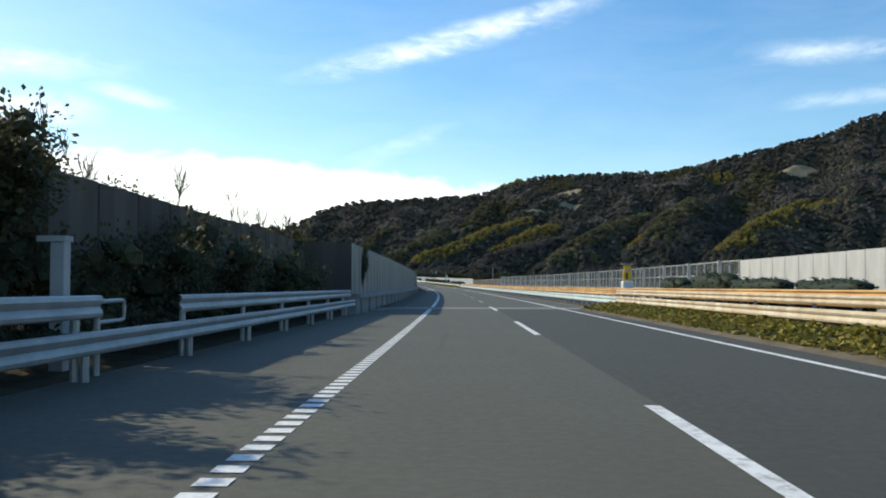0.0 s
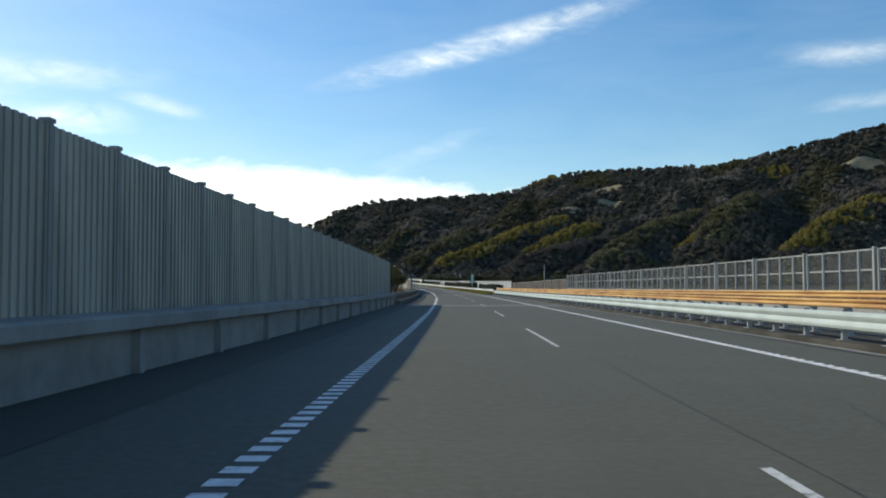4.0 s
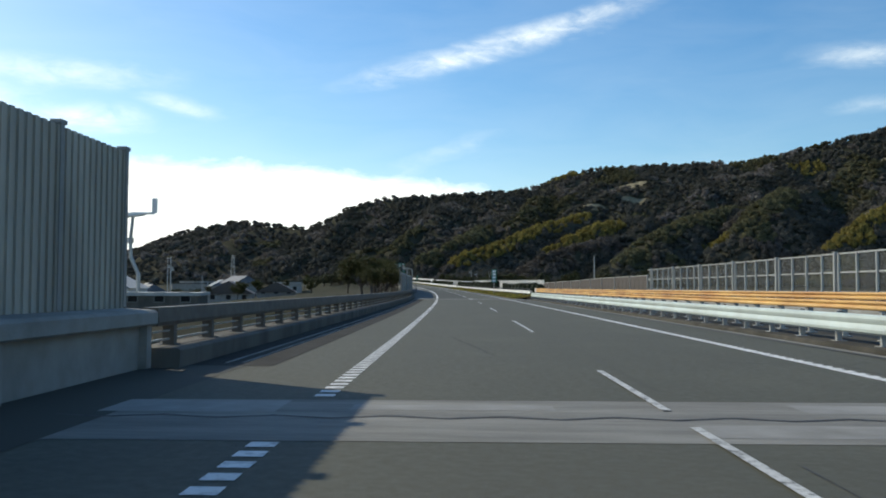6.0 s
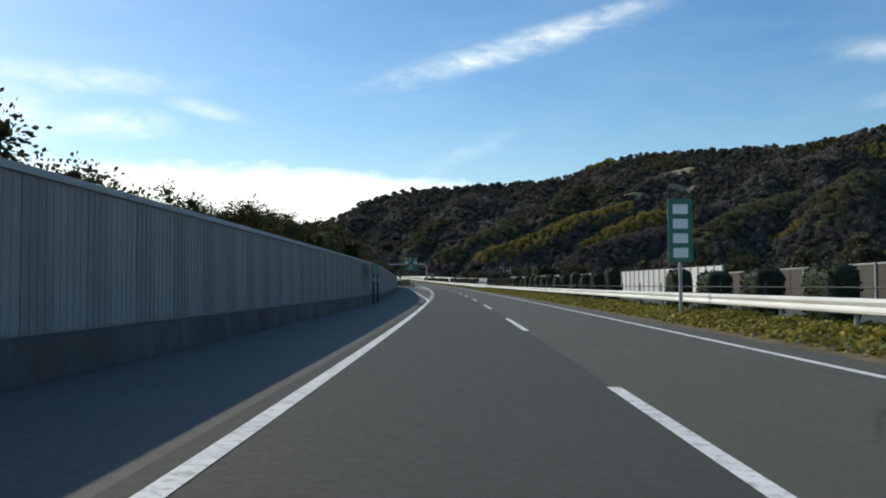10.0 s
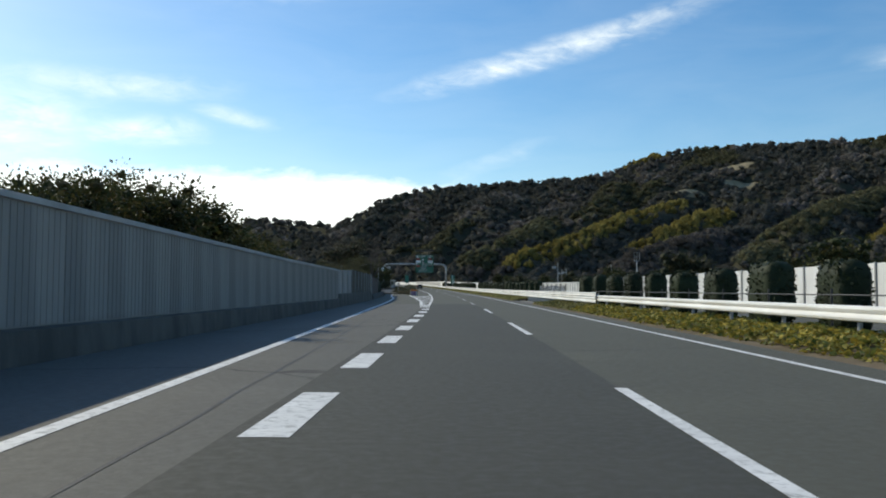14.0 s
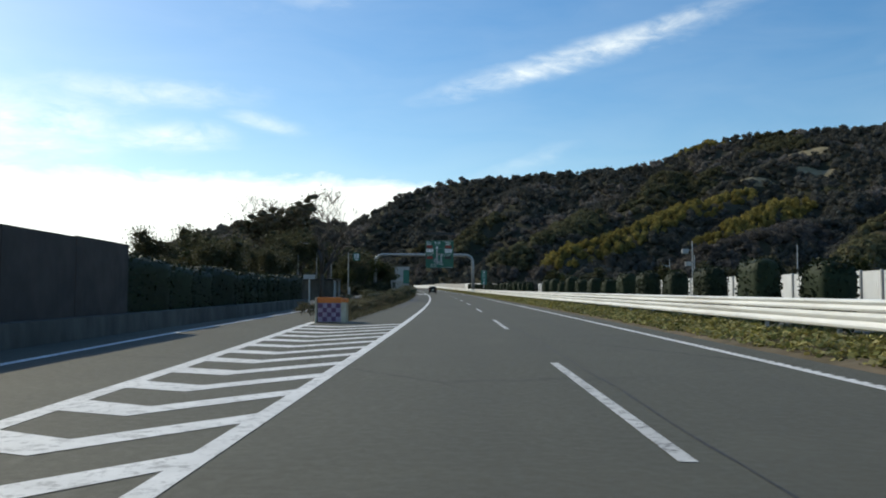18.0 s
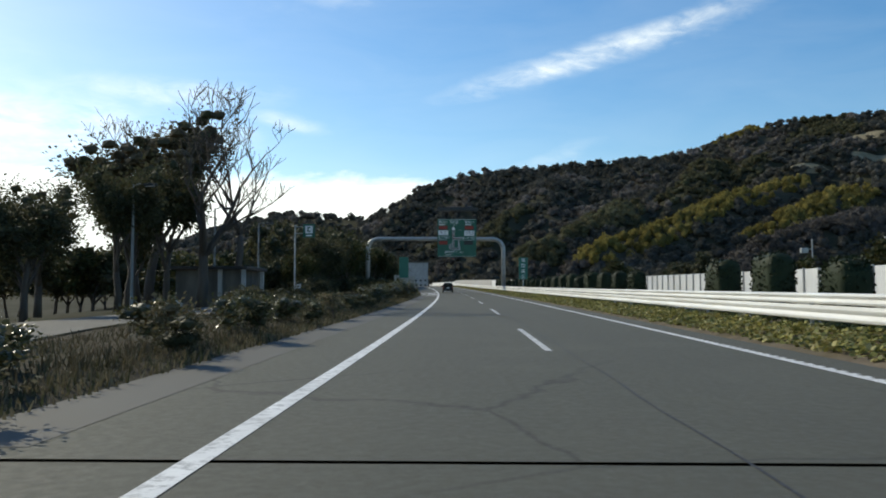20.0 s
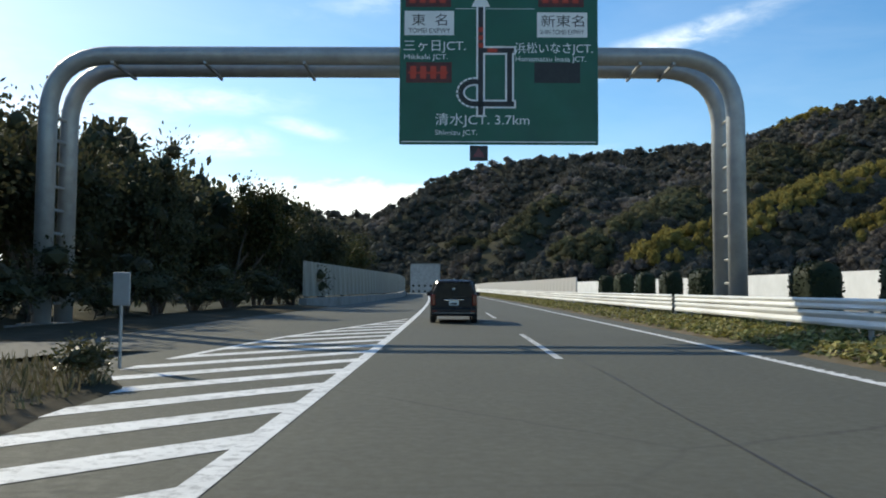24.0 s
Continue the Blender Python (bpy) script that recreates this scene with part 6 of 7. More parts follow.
Y = SIGN_Y - 0.008
lettering("豊田JCT", -1.45, 10.58, 0.42, SIGN_WHITE, sign, Y, fit=1.35)
lettering("名古屋", 0.22, 10.58, 0.46, SIGN_WHITE, sign, Y, fit=1.3)
lettering("Nagoya", 0.42, 10.30, 0.2, SIGN_WHITE, sign, Y, fit=0.9)
lettering("豊田JCT", 2.55, 10.58, 0.42, SIGN_WHITE, sign, Y, fit=1.35)
for x in (-1.42, 2.56):
    plate("small_words", x, x + 0.95, 10.33, 10.45, SIGN_WHITE)
for x, z in ((-1.45, 9.62), (2.52, 9.62), (-1.42, 7.32), (2.40, 7.32)):
    bd = plate("display", x, x + 1.36, z, z + 0.62, BRONZE if (x, z) != (2.40, 7.32) else SIGN_BLACK)
    if (x, z) != (2.40, 7.32):
        for j in range(4):
            part("led_bar", boxes((x + 0.12 + 0.3 * j, x + 0.30 + 0.3 * j, Y - 0.002, Y, z + 0.12, z + 0.5), (x + 0.05 + 0.3 * j, x + 0.34 + 0.3 * j, Y - 0.002, Y, z + 0.27, z + 0.33)), LED, bd)
plate("route_plate", -1.48, 0.0, 8.76, 9.50, SIGN_WHITE)
plate("route_plate", 2.48, 3.98, 8.70, 9.46, SIGN_WHITE)
lettering("東  名", -1.26, 9.05, 0.36, SIGN_BLACK, sign, Y, fit=1.05)
lettering("TOMEI EXPWY", -1.36, 8.83, 0.14, SIGN_BLACK, sign, Y, fit=1.25)
lettering("新東名", 2.6, 9.02, 0.36, SIGN_BLACK, sign, Y, fit=1.28)
lettering("SHIN-TOMEI EXPWY", 2.58, 8.79, 0.14, SIGN_BLACK, sign, Y, fit=1.3)
lettering("三ヶ日JCT.", -1.5, 8.22, 0.38, SIGN_WHITE, sign, Y, fit=1.85)
lettering("Mikkabi JCT.", -1.48, 7.98, 0.2, SIGN_WHITE, sign, Y, fit=1.3)
lettering("浜松いなさJCT.", 1.82, 8.16, 0.38, SIGN_WHITE, sign, Y, fit=2.32)
lettering("Hamamatsu Inasa JCT.", 1.84, 7.92, 0.2, SIGN_WHITE, sign, Y, fit=2.1)
lettering("清水JCT. 3.7km", -0.55, 5.98, 0.42, SIGN_WHITE, sign, Y, fit=2.8)
lettering("Shimizu JCT.", -0.55, 5.70, 0.2, SIGN_WHITE, sign, Y, fit=1.25)
# the route drawing: white band with a black core
LINE = [(0.80, 6.42, 0.80, 9.55), (0.80, 6.68, 1.72, 6.68), (1.66, 6.68, 1.66, 8.30), (0.95, 8.30, 1.72, 8.30)]
for w, mt, y in ((0.13, SIGN_WHITE, Y), (0.075, SIGN_BLACK, Y - 0.003)):
    for x0, z0, x1, z1 in LINE:
        part("route_band", boxes((min(x0, x1) - w, max(x0, x1) + w, y, y + 0.002, min(z0, z1) - w, max(z0, z1) + w)), mt, sign)
    pts = [(0.62 + 0.42 * math.cos(a), y, 7.02 + 0.34 * math.sin(a)) for a in [math.pi * (0.35 + i * 1.35 / 14) for i in range(15)]]
    bm = bmesh.new()
    for p, q in zip(pts, pts[1:]):
        d = (Vector(q) - Vector(p)).normalized()
        nn = Vector((-d.z, 0, d.x)) * w
        bm.faces.new([bm.verts.new(Vector(p) + nn), bm.verts.new(Vector(q) + nn), bm.verts.new(Vector(q) - nn), bm.verts.new(Vector(p) - nn)])
    part("route_loop", bm, mt, sign)
for z in (8.38, 8.62, 8.86):
    plate("red_dash", 0.72, 0.88, z, z + 0.14, LED, y=Y - 0.005)
plate("red_dash", 1.0, 1.3, 8.24, 8.36, LED, y=Y - 0.005)
bm = bmesh.new()
bm.faces.new([bm.verts.new(p) for p in ((0.52, Y - 0.005, 9.62), (1.08, Y - 0.005, 9.62), (0.80, Y - 0.005, 10.22))])
part("arrow_head", bm, SIGN_WHITE, sign)
plate("separator", 0.05, 2.4, 9.56, 9.575, SIGN_WHITE)


def tall_board(s, u0, u1, z0, z1, words, material, label):
    """A narrow upright sign board on one post."""
    m = (u0 + u1) / 2
    ob = thing("tall_sign", road_pose(s, m), label, "road sign")
    h = (u1 - u0) / 2
    part("board", boxes((-h, h, -0.03, 0.03, z0, z1), bevel=0.02), material, ob)
    part("post", tube(bmesh.new(), [(0, 0.08, -0.4), (0, 0.08, z1 - 0.1)], 0.06, 8), GALV, ob)
    for z in (z0 + 0.3, z1 - 0.3):
        part("clamp", boxes((-h * 0.8, h * 0.8, 0.035, 0.07, z - 0.03, z + 0.03)), GALV, ob)
    n = len(words)
    for i, w in enumerate(words):
        zz = z1 - (i + 1) * (z1 - z0) / n + 0.08
        lettering(w, 0, zz, (z1 - z0) / n - 0.17, SIGN_WHITE, ob, -0.036, True, (z1 - z0) / n - 0.2)
    return ob


tall_board(602, 7.56, 8.56, 1.9, 4.38, "車間確認", SIGN_BACK, "tall green sign with four white characters on the median")
tall_board(599.5, -5.86, -4.84, 2.05, 4.33, "", SIGN_BACK, "tall plain green sign board seen in shade beside the island")
bd = tall_board(285, 6.9, 7.7, 1.9, 3.95, "", SIGN_BACK, "narrow green sign with a row of pale marks on the median")
for k in range(4):
    part("white_mark", boxes((-0.24, 0.24, -0.036, -0.032, 2.05 + 0.47 * k, 2.36 + 0.47 * k)), SIGN_WHITE, bd)

# ---- emergency telephone sign ----
phone = thing("telephone_sign", road_pose(575.6, -13.1), "green emergency telephone sign on a tall grey post", "road sign")
part("post", tube(bmesh.new(), [(0, 0, -0.6), (0, 0, 6.2)], 0.07, 8), GALV, phone)
for z in (5.5, 6.05):
    part("arm", boxes((0.0, 0.7, -0.03, 0.03, z - 0.03, z + 0.03)), GALV, phone)
part("board", boxes((0.66, 1.64, -0.04, 0.04, 5.16, 6.26), bevel=0.02), SIGN_GREEN, phone)
part("white_square", boxes((0.84, 1.46, -0.046, -0.042, 5.5, 6.12)), SIGN_WHITE, phone)
bm = boxes((1.02, 1.12, -0.050, -0.047, 5.62, 6.02), (1.02, 1.26, -0.050, -0.047, 5.92, 6.02), (1.02, 1.26, -0.050, -0.047, 5.62, 5.72))
part("handset", bm, SIGN_GREEN, phone)
part("word_bar", boxes((0.9, 1.4, -0.046, -0.042, 5.26, 5.38)), SIGN_WHITE, phone)


def street_lamp(s, u, h, reach):
    ob = thing("street_lamp", road_pose(s, u), "slim grey street lamp with a flat head in the service area", "street lamp", "service area lamps")
    part("pole", tube(bmesh.new(), [(0, 0, -0.5), (0, 0, h)], [0.09, 0.06], 8), WALL_POST, ob)
    part("arm", tube(bmesh.new(), [(0, 0, h - 0.05), (reach * 0.5, 0, h + 0.05), (reach, 0, h)], 0.035, 6), WALL_POST, ob)
    hd = part("head", boxes((reach - 0.1, reach + 0.55, -0.13, 0.13, h - 0.07, h + 0.07), bevel=0.05), STEEL_DARK, ob)
    part("lens", boxes((reach, reach + 0.45, -0.09, 0.09, h - 0.09, h - 0.068)), LAMP_GLASS, hd)
    return ob


street_lamp(561.4, -15.7, 6.25, 0.6)
street_lamp(570.6, -14.95, 5.95, 0.6)
street_lamp(548, -15.9, 6.2, 0.6)

# ---- service area shed and wall ----
shed = thing("service_shed", road_pose(561.5, -15.2), "small grey shed with pale posts in the service area", "shed")
part("body", boxes((-2.2, 1.8, -2.5, 2.5, -0.5, 2.2)), CONCRETE_STAINED, shed)
part("roof", boxes((-2.6, 2.3, -2.9, 2.9, 2.2, 2.4), bevel=0.03), STEEL_DARK, shed)
for x, y in ((2.05, -2.6), (0.6, -2.6), (2.05, 2.4)):
    part("post", boxes((x - 0.12, x + 0.12, y - 0.12, y + 0.12, -0.5, 2.2)), CONCRETE_LIGHT, shed)
gate_post = thing("stone_post", road_pose(578, -13.2), "pale stone post standing in the shrubs", "post")
part("shaft", boxes((-0.18, 0.18, -0.18, 0.18, -0.3, 1.35), bevel=0.03), CONCRETE_LIGHT, gate_post)

# ---- crash cushion at the gore ----
cushion = thing("crash_cushion", road_pose(487.2, -4.3), "orange-topped crash cushion with a purple and white chequered face", "crash cushion")
for i, (x, y) in enumerate(((-0.25, 0.35), (0.28, 0.35), (-0.25, 0.95), (0.28, 0.95), (0.0, 1.55))):
    d = part("drum", tube(bmesh.new(), [(x, y, 0.0), (x, y, 0.2), (x, y, 0.62), (x, y, 0.74)], [0.27, 0.29, 0.29, 0.26], 16), RAIL_CREAM, cushion, smooth=False)
    part("lid", tube(bmesh.new(), [(x, y, 0.74), (x, y, 0.86), (x, y, 0.90)], [0.30, 0.30, 0.24], 16), ORANGE, d)
PINK = surface("faded_pink_reflector", (0.46, 0.34, 0.42), (0.36, 0.27, 0.33), 6, 0.6, dirt=(0.15, 0.11, 0.12), dirt_amount=0.6)
part("face", boxes((-0.42, 0.42, -0.02, 0.02, 0.03, 0.72), bevel=0.01), PINK, cushion)
part("face_top", boxes((-0.44, 0.44, -0.04, 0.04, 0.72, 0.92), bevel=0.02), ORANGE, cushion)
part("white_edge", boxes((-0.52, -0.45, -0.06, 0.3, 0.0, 0.92), bevel=0.02), RAIL_CREAM, cushion)
PURPLE = surface("purple_reflector", (0.16, 0.07, 0.14), (0.13, 0.055, 0.11), 3, 0.5)
for i in range(5):
    for j in range(4):
        if (i + j) % 2:
            part("chequer", boxes((-0.40 + 0.16 * i, -0.24 + 0.16 * i, -0.026, -0.022, 0.06 + 0.16 * j, 0.22 + 0.16 * j)), PURPLE, cushion)
board = thing("small_sign", road_pose(499, -7.0), "small sign board on a short post behind the crash cushion", "road sign")
part("post", tube(bmesh.new(), [(0, 0, -0.3), (0, 0, 1.9)], 0.045, 8), GALV, board)
part("board", boxes((-0.3, 0.3, -0.05, -0.02, 1.72, 1.95), bevel=0.01), CONCRETE_LIGHT, board)
marker_2 = thing("marker_sign", road_pose(622.4, -4.95), "small grey marker sign on a thin post by the hatching", "road sign")
part("post", tube(bmesh.new(), [(0, 0, -0.2), (0, 0, 0.95)], 0.025, 6), GALV, marker_2)
part("board", boxes((-0.13, 0.13, -0.02, 0.02, 0.92, 1.42), bevel=0.02), GALV, marker_2)

# ---- yellow sign on a white plinth at the bridge end ----
yel = thing("hazard_sign", road_pose(49.6, 9.9), "yellow hazard sign on a white plinth at the bridge end", "road sign")
part("plinth", boxes((-0.32, 0.32, -0.3, 0.3, -0.2, 1.55), bevel=0.08), RAIL_WHITE, yel)
part("board", boxes((-0.24, 0.24, -0.08, 0.08, 1.55, 2.15), bevel=0.02), YELLOW, yel)
part("dark_mark", boxes((-0.09, 0.02, -0.086, -0.082, 1.66, 2.02)), SIGN_BLACK, yel)
part("lamp_case", boxes((-0.2, 0.2, -0.1, 0.1, 2.2, 2.48), bevel=0.04), YELLOW, yel)
part("hood", boxes((-0.34, 0.34, -0.16, 0.16, 2.52, 2.57)), GALV, yel)

# ---- far lamp posts and a mast beyond the opposite barrier ----
for s, u, h, kind in ((287.5, 23.4, 6.2, 0), (560, 30.9, 7.3, 1), (560, 44.0, 6.9, 0), (575, 36, 6.2, 1), (600, 40, 6.4, 1), (470, 26, 5.0, 2)):
    ob = thing("roadside_mast", road_pose(s, u), "slim grey mast beyond the opposite noise barrier", "mast", "far masts")
    part("pole", tube(bmesh.new(), [(0, 0, -3), (0, 0, h)], [0.12, 0.08], 8), GALV, ob)
    if kind == 1:
        part("lamp_head", boxes((-1.3, -0.5, -0.2, 0.2, h - 1.6, h - 1.0), bevel=0.05), GALV, ob)
        part("arm", boxes((-0.6, 0.0, -0.04, 0.04, h - 1.2, h - 1.12)), GALV, ob)
    elif kind == 2:
        for k in range(3):
            part("aerial", tube(bmesh.new(), [(-0.35 + 0.35 * k, 0, h), (-0.35 + 0.35 * k, 0, h + 1.2)], 0.03, 6), GALV, ob)
        part("crossbar", boxes((-0.45, 0.45, -0.04, 0.04, h - 0.04, h + 0.04)), GALV, ob)

# ---- minivan ahead ----
van = thing("minivan", road_pose(639.3, 0.06), "black compact minivan with a dark rear window driving ahead", "car")


def loft(rows, name, material, parent, label=""):
    """Body from cross-sections along y: (y, half width low, half width belt, half width roof, z low, z belt, z roof)."""
    bm = bmesh.new()
    rings = []
    for y, a, b, c, zl, zb, zr in rows:
        half = [(a * 0.92, zl), (a, zl + 0.10), (b, (zl + zb) / 2), (b * 0.995, zb), ((b + c) / 2 * 0.985, (zb + zr) / 2), (c, zr - 0.09), (c * 0.88, zr - 0.015), (c * 0.5, zr)]
        rings.append([bm.verts.new((x, y, z)) for x, z in half] + [bm.verts.new((-x, y, z)) for x, z in half[::-1]])
    n = len(rings[0])
    for q, w2 in zip(rings, rings[1:]):
        for k in range(n):
            bm.faces.new((q[k], q[(k + 1) % n], w2[(k + 1) % n], w2[k]))
    bm.faces.new(rings[0][::-1])
    bm.faces.new(rings[-1])
    bmesh.ops.recalc_face_normals(bm, faces=bm.faces[:])
    return part(name, bm, material, parent, label, smooth=False)


body = loft([(0.06, 0.78, 0.80, 0.60, 0.30, 0.86, 1.46), (0.22, 0.82, 0.84, 0.66, 0.26, 0.88, 1.53), (0.9, 0.83, 0.85, 0.69, 0.24, 0.88, 1.56), (2.2, 0.83, 0.85, 0.70, 0.24, 0.88, 1.56), (2.9, 0.83, 0.85, 0.66, 0.24, 0.88, 1.47), (3.55, 0.82, 0.84, 0.62, 0.24, 0.86, 0.98), (4.1, 0.80, 0.81, 0.60, 0.26, 0.74, 0.84), (4.3, 0.72, 0.74, 0.52, 0.30, 0.62, 0.70)], "body", CAR_PAINT, van)
bm = bmesh.new()
bm.faces.new([bm.verts.new(p) for p in ((-0.66, 0.035, 0.90), (0.66, 0.035, 0.90), (0.55, 0.045, 1.36), (-0.55, 0.045, 1.36))])
part("rear_window", bm, CAR_GLASS, van)
part("spoiler", boxes((-0.58, 0.58, -0.06, 0.25, 1.43, 1.47), bevel=0.015), CAR_PAINT, van)
bump = part("rear_bumper", boxes((-0.81, 0.81, -0.05, 0.25, 0.27, 0.55), bevel=0.05), CAR_PAINT, van)
part("bumper_trim", boxes((-0.7, 0.7, -0.056, -0.05, 0.36, 0.378)), GALV, bump)
for sx in (-1, 1):
    part("tail_lamp", boxes((min(sx * 0.64, sx * 0.81), max(sx * 0.64, sx * 0.81), -0.0, 0.16, 0.62, 1.02), bevel=0.03), TAIL_RED, van)
    part("reflector", boxes((min(sx * 0.58, sx * 0.74), max(sx * 0.58, sx * 0.74), -0.058, -0.05, 0.40, 0.45)), TAIL_RED, van)
    mr = part("mirror", boxes((min(sx * 0.86, sx * 1.02), max(sx * 0.86, sx * 1.02), 2.95, 3.08, 0.98, 1.14), bevel=0.03), CAR_PAINT, van)
    side = bmesh.new()
    side.faces.new([side.verts.new(p) for p in ((sx * 0.842, 0.5, 0.93), (sx * 0.842, 2.7, 0.93), (sx * 0.742, 2.55, 1.40), (sx * 0.742, 0.55, 1.40))])
    part("side_window", side, CAR_GLASS, van)
part("tailgate_handle", boxes((-0.35, 0.35, -0.0, 0.05, 0.80, 0.84), bevel=0.01), CHROME, van)
plate_ob = part("number_plate", boxes((-0.165, 0.165, 0.015, 0.045, 0.63, 0.795), bevel=0.008), SIGN_WHITE, van)
part("plate_bar", boxes((-0.12, 0.12, 0.011, 0.0149, 0.66, 0.72)), SIGN_BLACK, plate_ob)
part("wiper", boxes((-0.04, 0.42, 0.02, 0.034, 0.93, 0.95)), SIGN_BLACK, van)
part("rear_sticker", boxes((-0.06, 0.06, 0.022, 0.03, 1.18, 1.24)), GALV, van)
for x, y in ((-0.74, 0.75), (0.74, 0.75), (-0.74, 3.45), (0.74, 3.45)):
    wh = bmesh.new()
    tube(wh, [(x - 0.1, y, 0.30), (x - 0.07, y, 0.30), (x + 0.07, y, 0.30), (x + 0.1, y, 0.30)], [0.26, 0.30, 0.30, 0.26], 20)
    wo = part("wheel", wh, TYRE, van)
    part("rim", tube(bmesh.new(), [(x - 0.102, y, 0.30), (x + 0.102, y, 0.30)], 0.19, 16), CHROME, wo)

# ---- town beyond the bridge ----
rng = np.random.default_rng(77)


def house(x, y, w_, d_, h, turn, wall_mat, roof_mat, flat_roof, label):
    z = ground_height(x, y)
    ob = thing("house", Matrix.Translation((x, y, z)) @ Matrix.Rotation(turn, 4, "Z"), label, "house", "town houses")
    part("wall", boxes((-w_ / 2, w_ / 2, -d_ / 2, d_ / 2, -1, h)), wall_mat, ob)
    bm = bmesh.new()
    if flat_roof:
        box(bm, -w_ / 2 - 0.3, w_ / 2 + 0.3, -d_ / 2 - 0.3, d_ / 2 + 0.3, h, h + 0.4)
    else:
        e, k = 0.5, w_ * 0.28
        v = [bm.verts.new(p) for p in ((-w_ / 2 - e, -d_ / 2 - e, h), (w_ / 2 + e, -d_ / 2 - e, h), (w_ / 2 + e, d_ / 2 + e, h), (-w_ / 2 - e, d_ / 2 + e, h), (0, -d_ / 2 - e, h + k), (0, d_ / 2 + e, h + k))]
        for f in ((0, 1, 4), (1, 2, 5, 4), (2, 3, 5), (3, 0, 4, 5), (3, 2, 1, 0)):
            bm.faces.new([v[i] for i in f])
    part("roof", bm, roof_mat, ob)
    for i in range(max(2, int(w_ / 3))):
        for lvl in range(max(1, min(4, int(h / 3)))):
            xx = -w_ / 2 + (i + 0.5) * w_ / max(2, int(w_ / 3))
            wn = part("window", boxes((xx - 0.6, xx + 0.6, -d_ / 2 - 0.06, -d_ / 2 + 0.02, 1.0 + 3 * lvl, 2.2 + 3 * lvl)), WALL_POST, ob)
            part("pane", boxes((xx - 0.52, xx + 0.52, -d_ / 2 - 0.075, -d_ / 2 - 0.061, 1.08 + 3 * lvl, 2.12 + 3 * lvl)), CAR_GLASS, wn)
    return ob


for s, u, w_, d_, h, fl in ((420, -110, 10, 9, 6.5, False), (455, -96, 9, 8, 6.0, False), (500, -120, 12, 9, 6.5, False), (480, -75, 9, 9, 6.0, False), (540, -100, 14, 10, 8.5, True), (600, -130, 10, 9, 6.2, False), (640, -150, 12, 10, 7.0, False), (560, -150, 9, 9, 6.3, False), (400, -150, 12, 9, 6.5, False), (360, -135, 11, 9, 6.0, False), (700, -120, 18, 12, 9.0, True), (440, -62, 9, 8, 5.4, False), (390, -88, 10, 9, 5.6, False)):
    p = road_point(s, u)
    house(p.x, p.y, w_, d_, h, rng.uniform(0, 1.5), HOUSE_WALL, ROOF_BLUE if not fl else CONCRETE_STAINED, fl, "two-storey house with a grey tiled roof below the bridge" if not fl else "flat-roofed grey building below the bridge")
for x, y, w_, d_, eave, wm, rm, fl, lab in (
        (-71.5, 354.5, 11, 9, -2.4, HOUSE_WALL, ROOF_BROWN, False, "low house with a dark brown hipped roof below the bridge"),
        (-66.3, 377.0, 10, 8, -2.2, HOUSE_WALL, ROOF_BROWN, False, "low house with a dark brown roof beside its neighbour"),
        (-71.0, 287.0, 13, 14, -0.8, WALL_WHITE, CONCRETE_LIGHT, False, "white gabled hall standing below the bridge"),
        (-49.0, 254.5, 15, 8, -1.5, CONCRETE_STAINED, CONCRETE_LIGHT, True, "low building with a flat pale roof beside the bridge"),
        (-71.1, 407.0, 8, 7, 0.2, HOUSE_WALL, CONCRETE_LIGHT, True, "flat-roofed pale building below the bridge")):
    house(x, y, w_, d_, eave - ground_height(x, y), 0.22, wm, rm, fl, lab)
fb = house(-169, 1042, 15.5, 12, 22, 0.2, CONCRETE_LIGHT, CONCRETE, True, "tall square pale building at the foot of the hills")
# small wind generator
turb = thing("wind_generator", road_pose(263, -40, -6.5), "small white wind generator with a tail vane on a bent pole", "wind turbine")
part("pole", tube(bmesh.new(), [(0, 0, 0), (0, 0, 9.2), (-1.0, 0, 11.4), (-1.1, 0, 13.6), (-0.8, 0, 16.8)], [0.28, 0.26, 0.24, 0.22, 0.2], 10), GALV, turb)
part("collar", tube(bmesh.new(), [(-1.1, 0, 13.2), (-1.08, 0, 13.9)], 0.42, 10), GALV, turb)
part("nacelle", tube(bmesh.new(), [(-1.6, 0, 16.8), (-0.6, 0, 16.9), (0.8, 0, 17.0)], [0.32, 0.36, 0.22], 10), WALL_WHITE, turb)
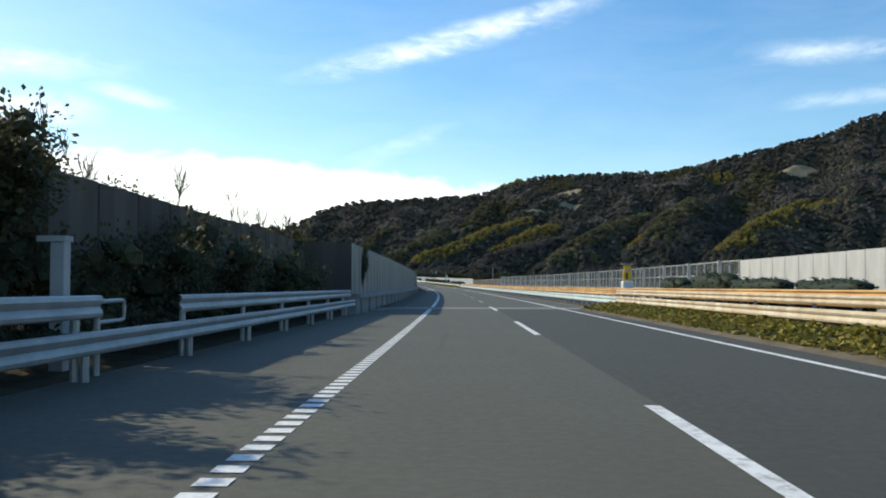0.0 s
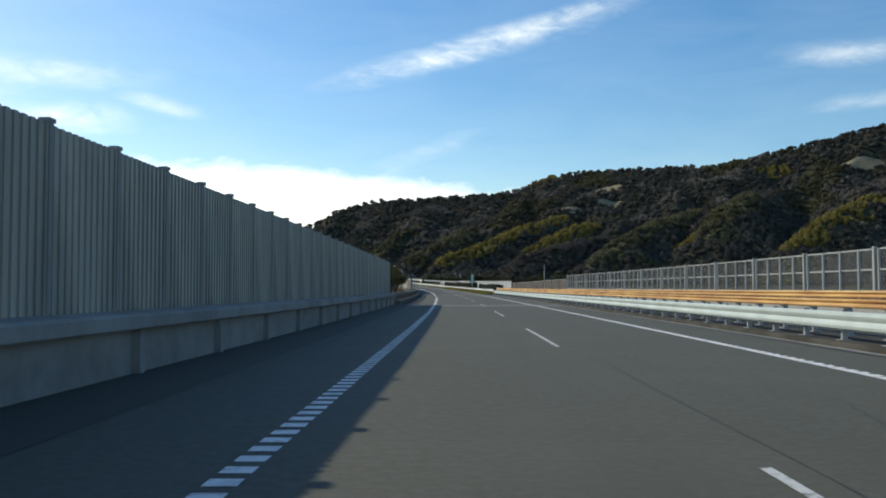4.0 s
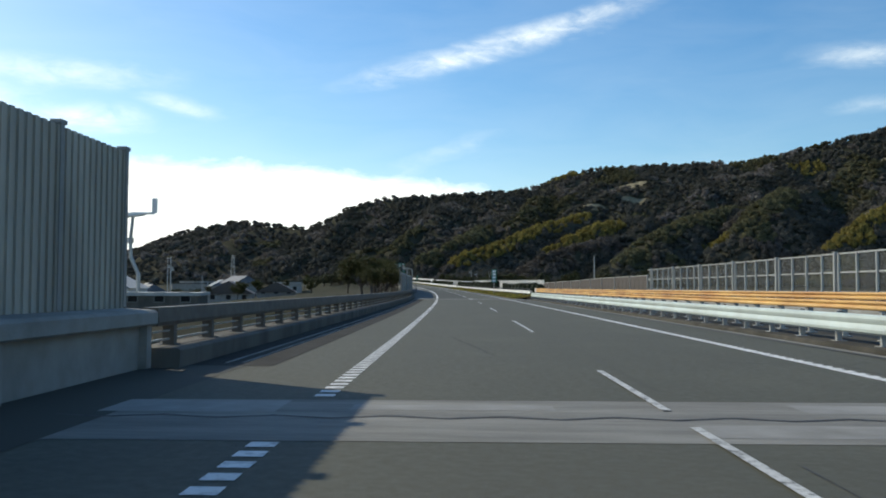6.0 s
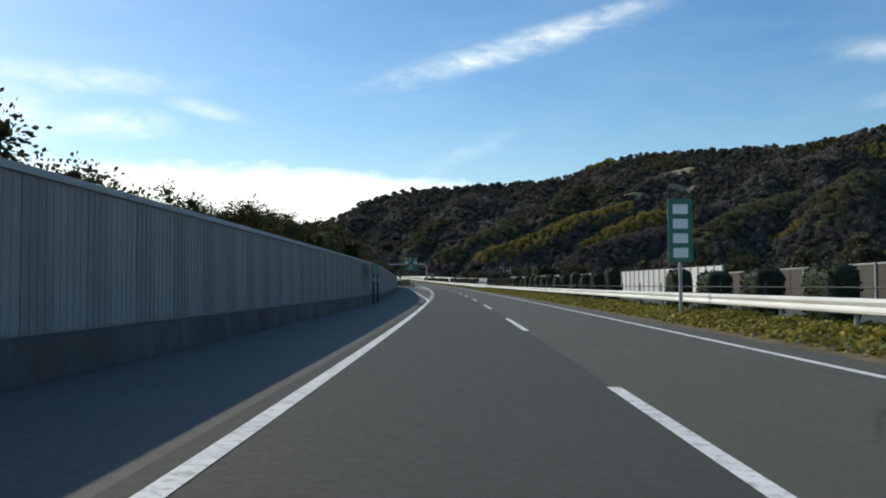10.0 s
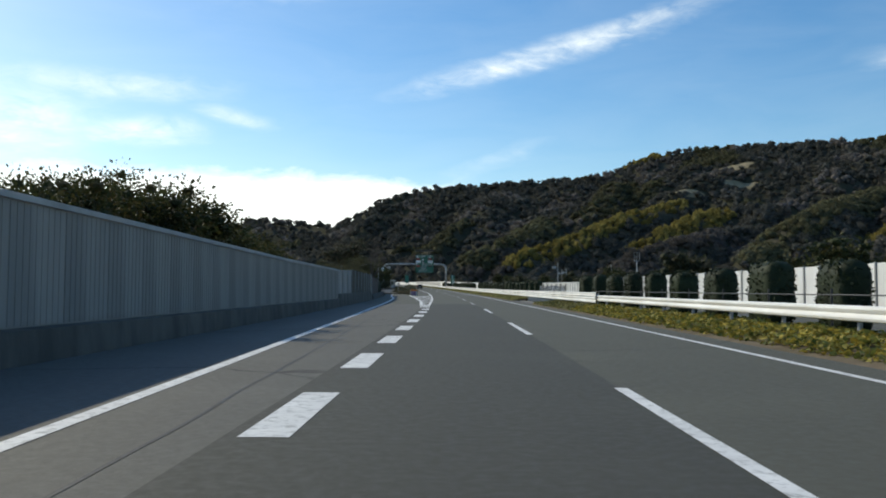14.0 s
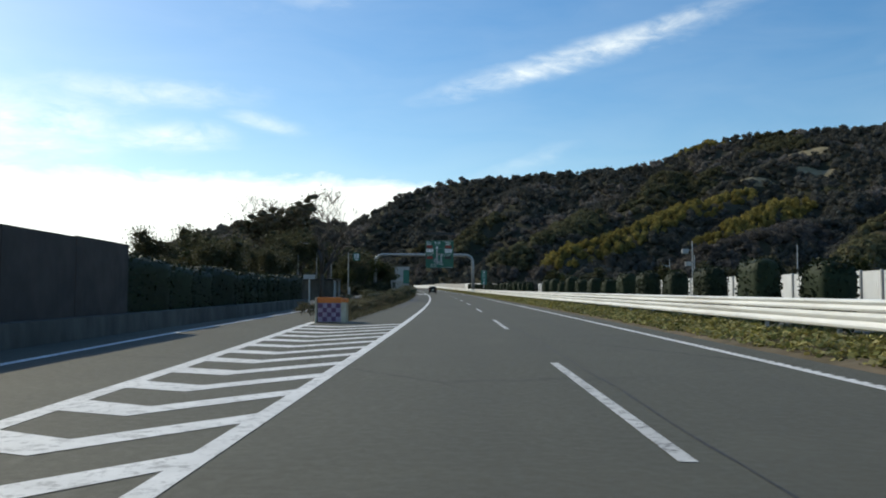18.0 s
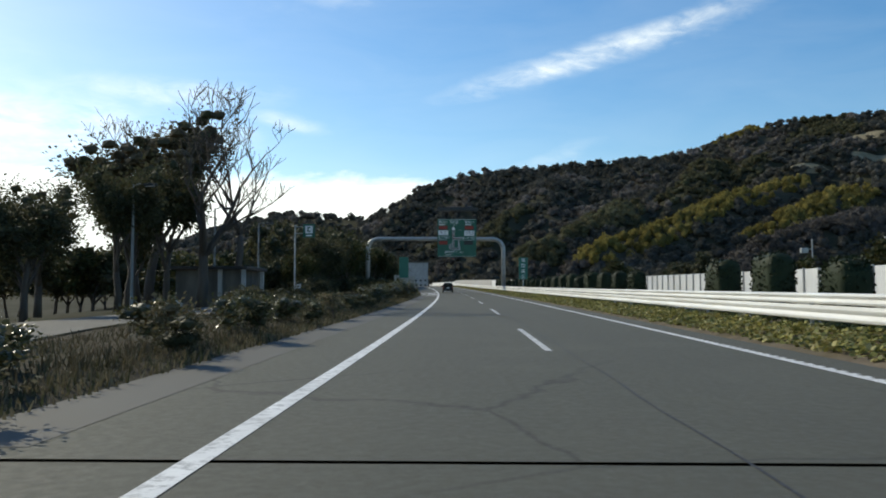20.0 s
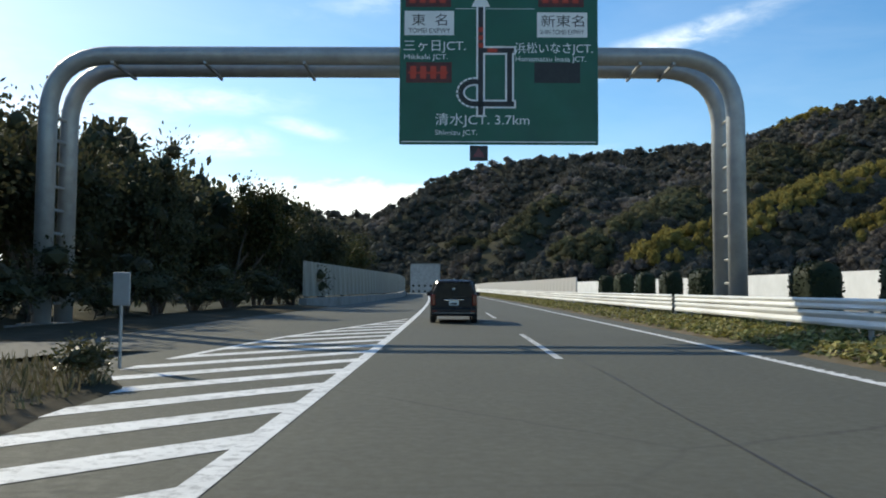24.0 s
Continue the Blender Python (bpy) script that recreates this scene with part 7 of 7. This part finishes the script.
part("tail_vane", boxes((0.7, 2.0, -0.05, 0.05, 16.9, 17.2), (1.6, 2.3, -0.05, 0.05, 17.1, 19.0), bevel=0.02), WALL_WHITE, turb)
part("blade", boxes((-1.8, -1.55, -0.05, 0.05, 15.6, 16.9), bevel=0.02), WALL_WHITE, turb)
for s, u, h in ((345, -60, 12), (417, -80, 16), (300, -75, 11), (520, -90, 12)):
    up = thing("utility_pole", road_pose(s, u, ground_at(s, u)), "grey concrete utility pole with crossarms in the town", "utility pole", "utility poles")
    part("pole", tube(bmesh.new(), [(0, 0, -0.5), (0, 0, h)], [0.18, 0.12], 8), CONCRETE_LIGHT, up)
    for z in (h - 0.6, h - 1.6):
        part("crossarm", boxes((-1.1, 1.1, -0.06, 0.06, z - 0.06, z + 0.06)), STEEL_DARK, up)
    part("transformer", tube(bmesh.new(), [(0.35, 0, h - 3.2), (0.35, 0, h - 2.3)], 0.28, 10), GALV, up)
pylon = thing("lattice_tower", Matrix.Translation((-150, 590, ground_height(-150, 590))), "thin grey lattice tower standing in the town", "tower")
tall = 15.3 - ground_height(-150, 590)
for a in range(4):
    dx, dy = (1, 1, -1, -1)[a], (1, -1, -1, 1)[a]
    part("leg", tube(bmesh.new(), [(dx * 1.6, dy * 1.6, -0.5), (dx * 0.45, dy * 0.45, tall)], 0.11, 4), GALV, pylon)
for k in range(9):
    w0, w1, z0, z1 = 1.6 - 1.15 * k / 9, 1.6 - 1.15 * (k + 1) / 9, tall * k / 9, tall * (k + 1) / 9
    for dx, dy, ex, ey in ((-1, -1, 1, -1), (1, -1, 1, 1), (1, 1, -1, 1), (-1, 1, -1, -1)):
        part("brace", tube(bmesh.new(), [(dx * w0, dy * w0, z0), (ex * w1, ey * w1, z1)], 0.06, 3), GALV, pylon)
# a pale car in the street below the bridge
street_car = copy_thing(van, road_pose(287, -39.7, ground_at(287, -39.7) + 0.02, 75))
tagged(street_car, "small white car in the street below the bridge", "car")
for o in street_car.children:
    if o.name.split(".")[0] in ("body", "rear_bumper", "spoiler", "mirror"):
        o.data = o.data.copy()
        o.data.materials[0] = RAIL_WHITE
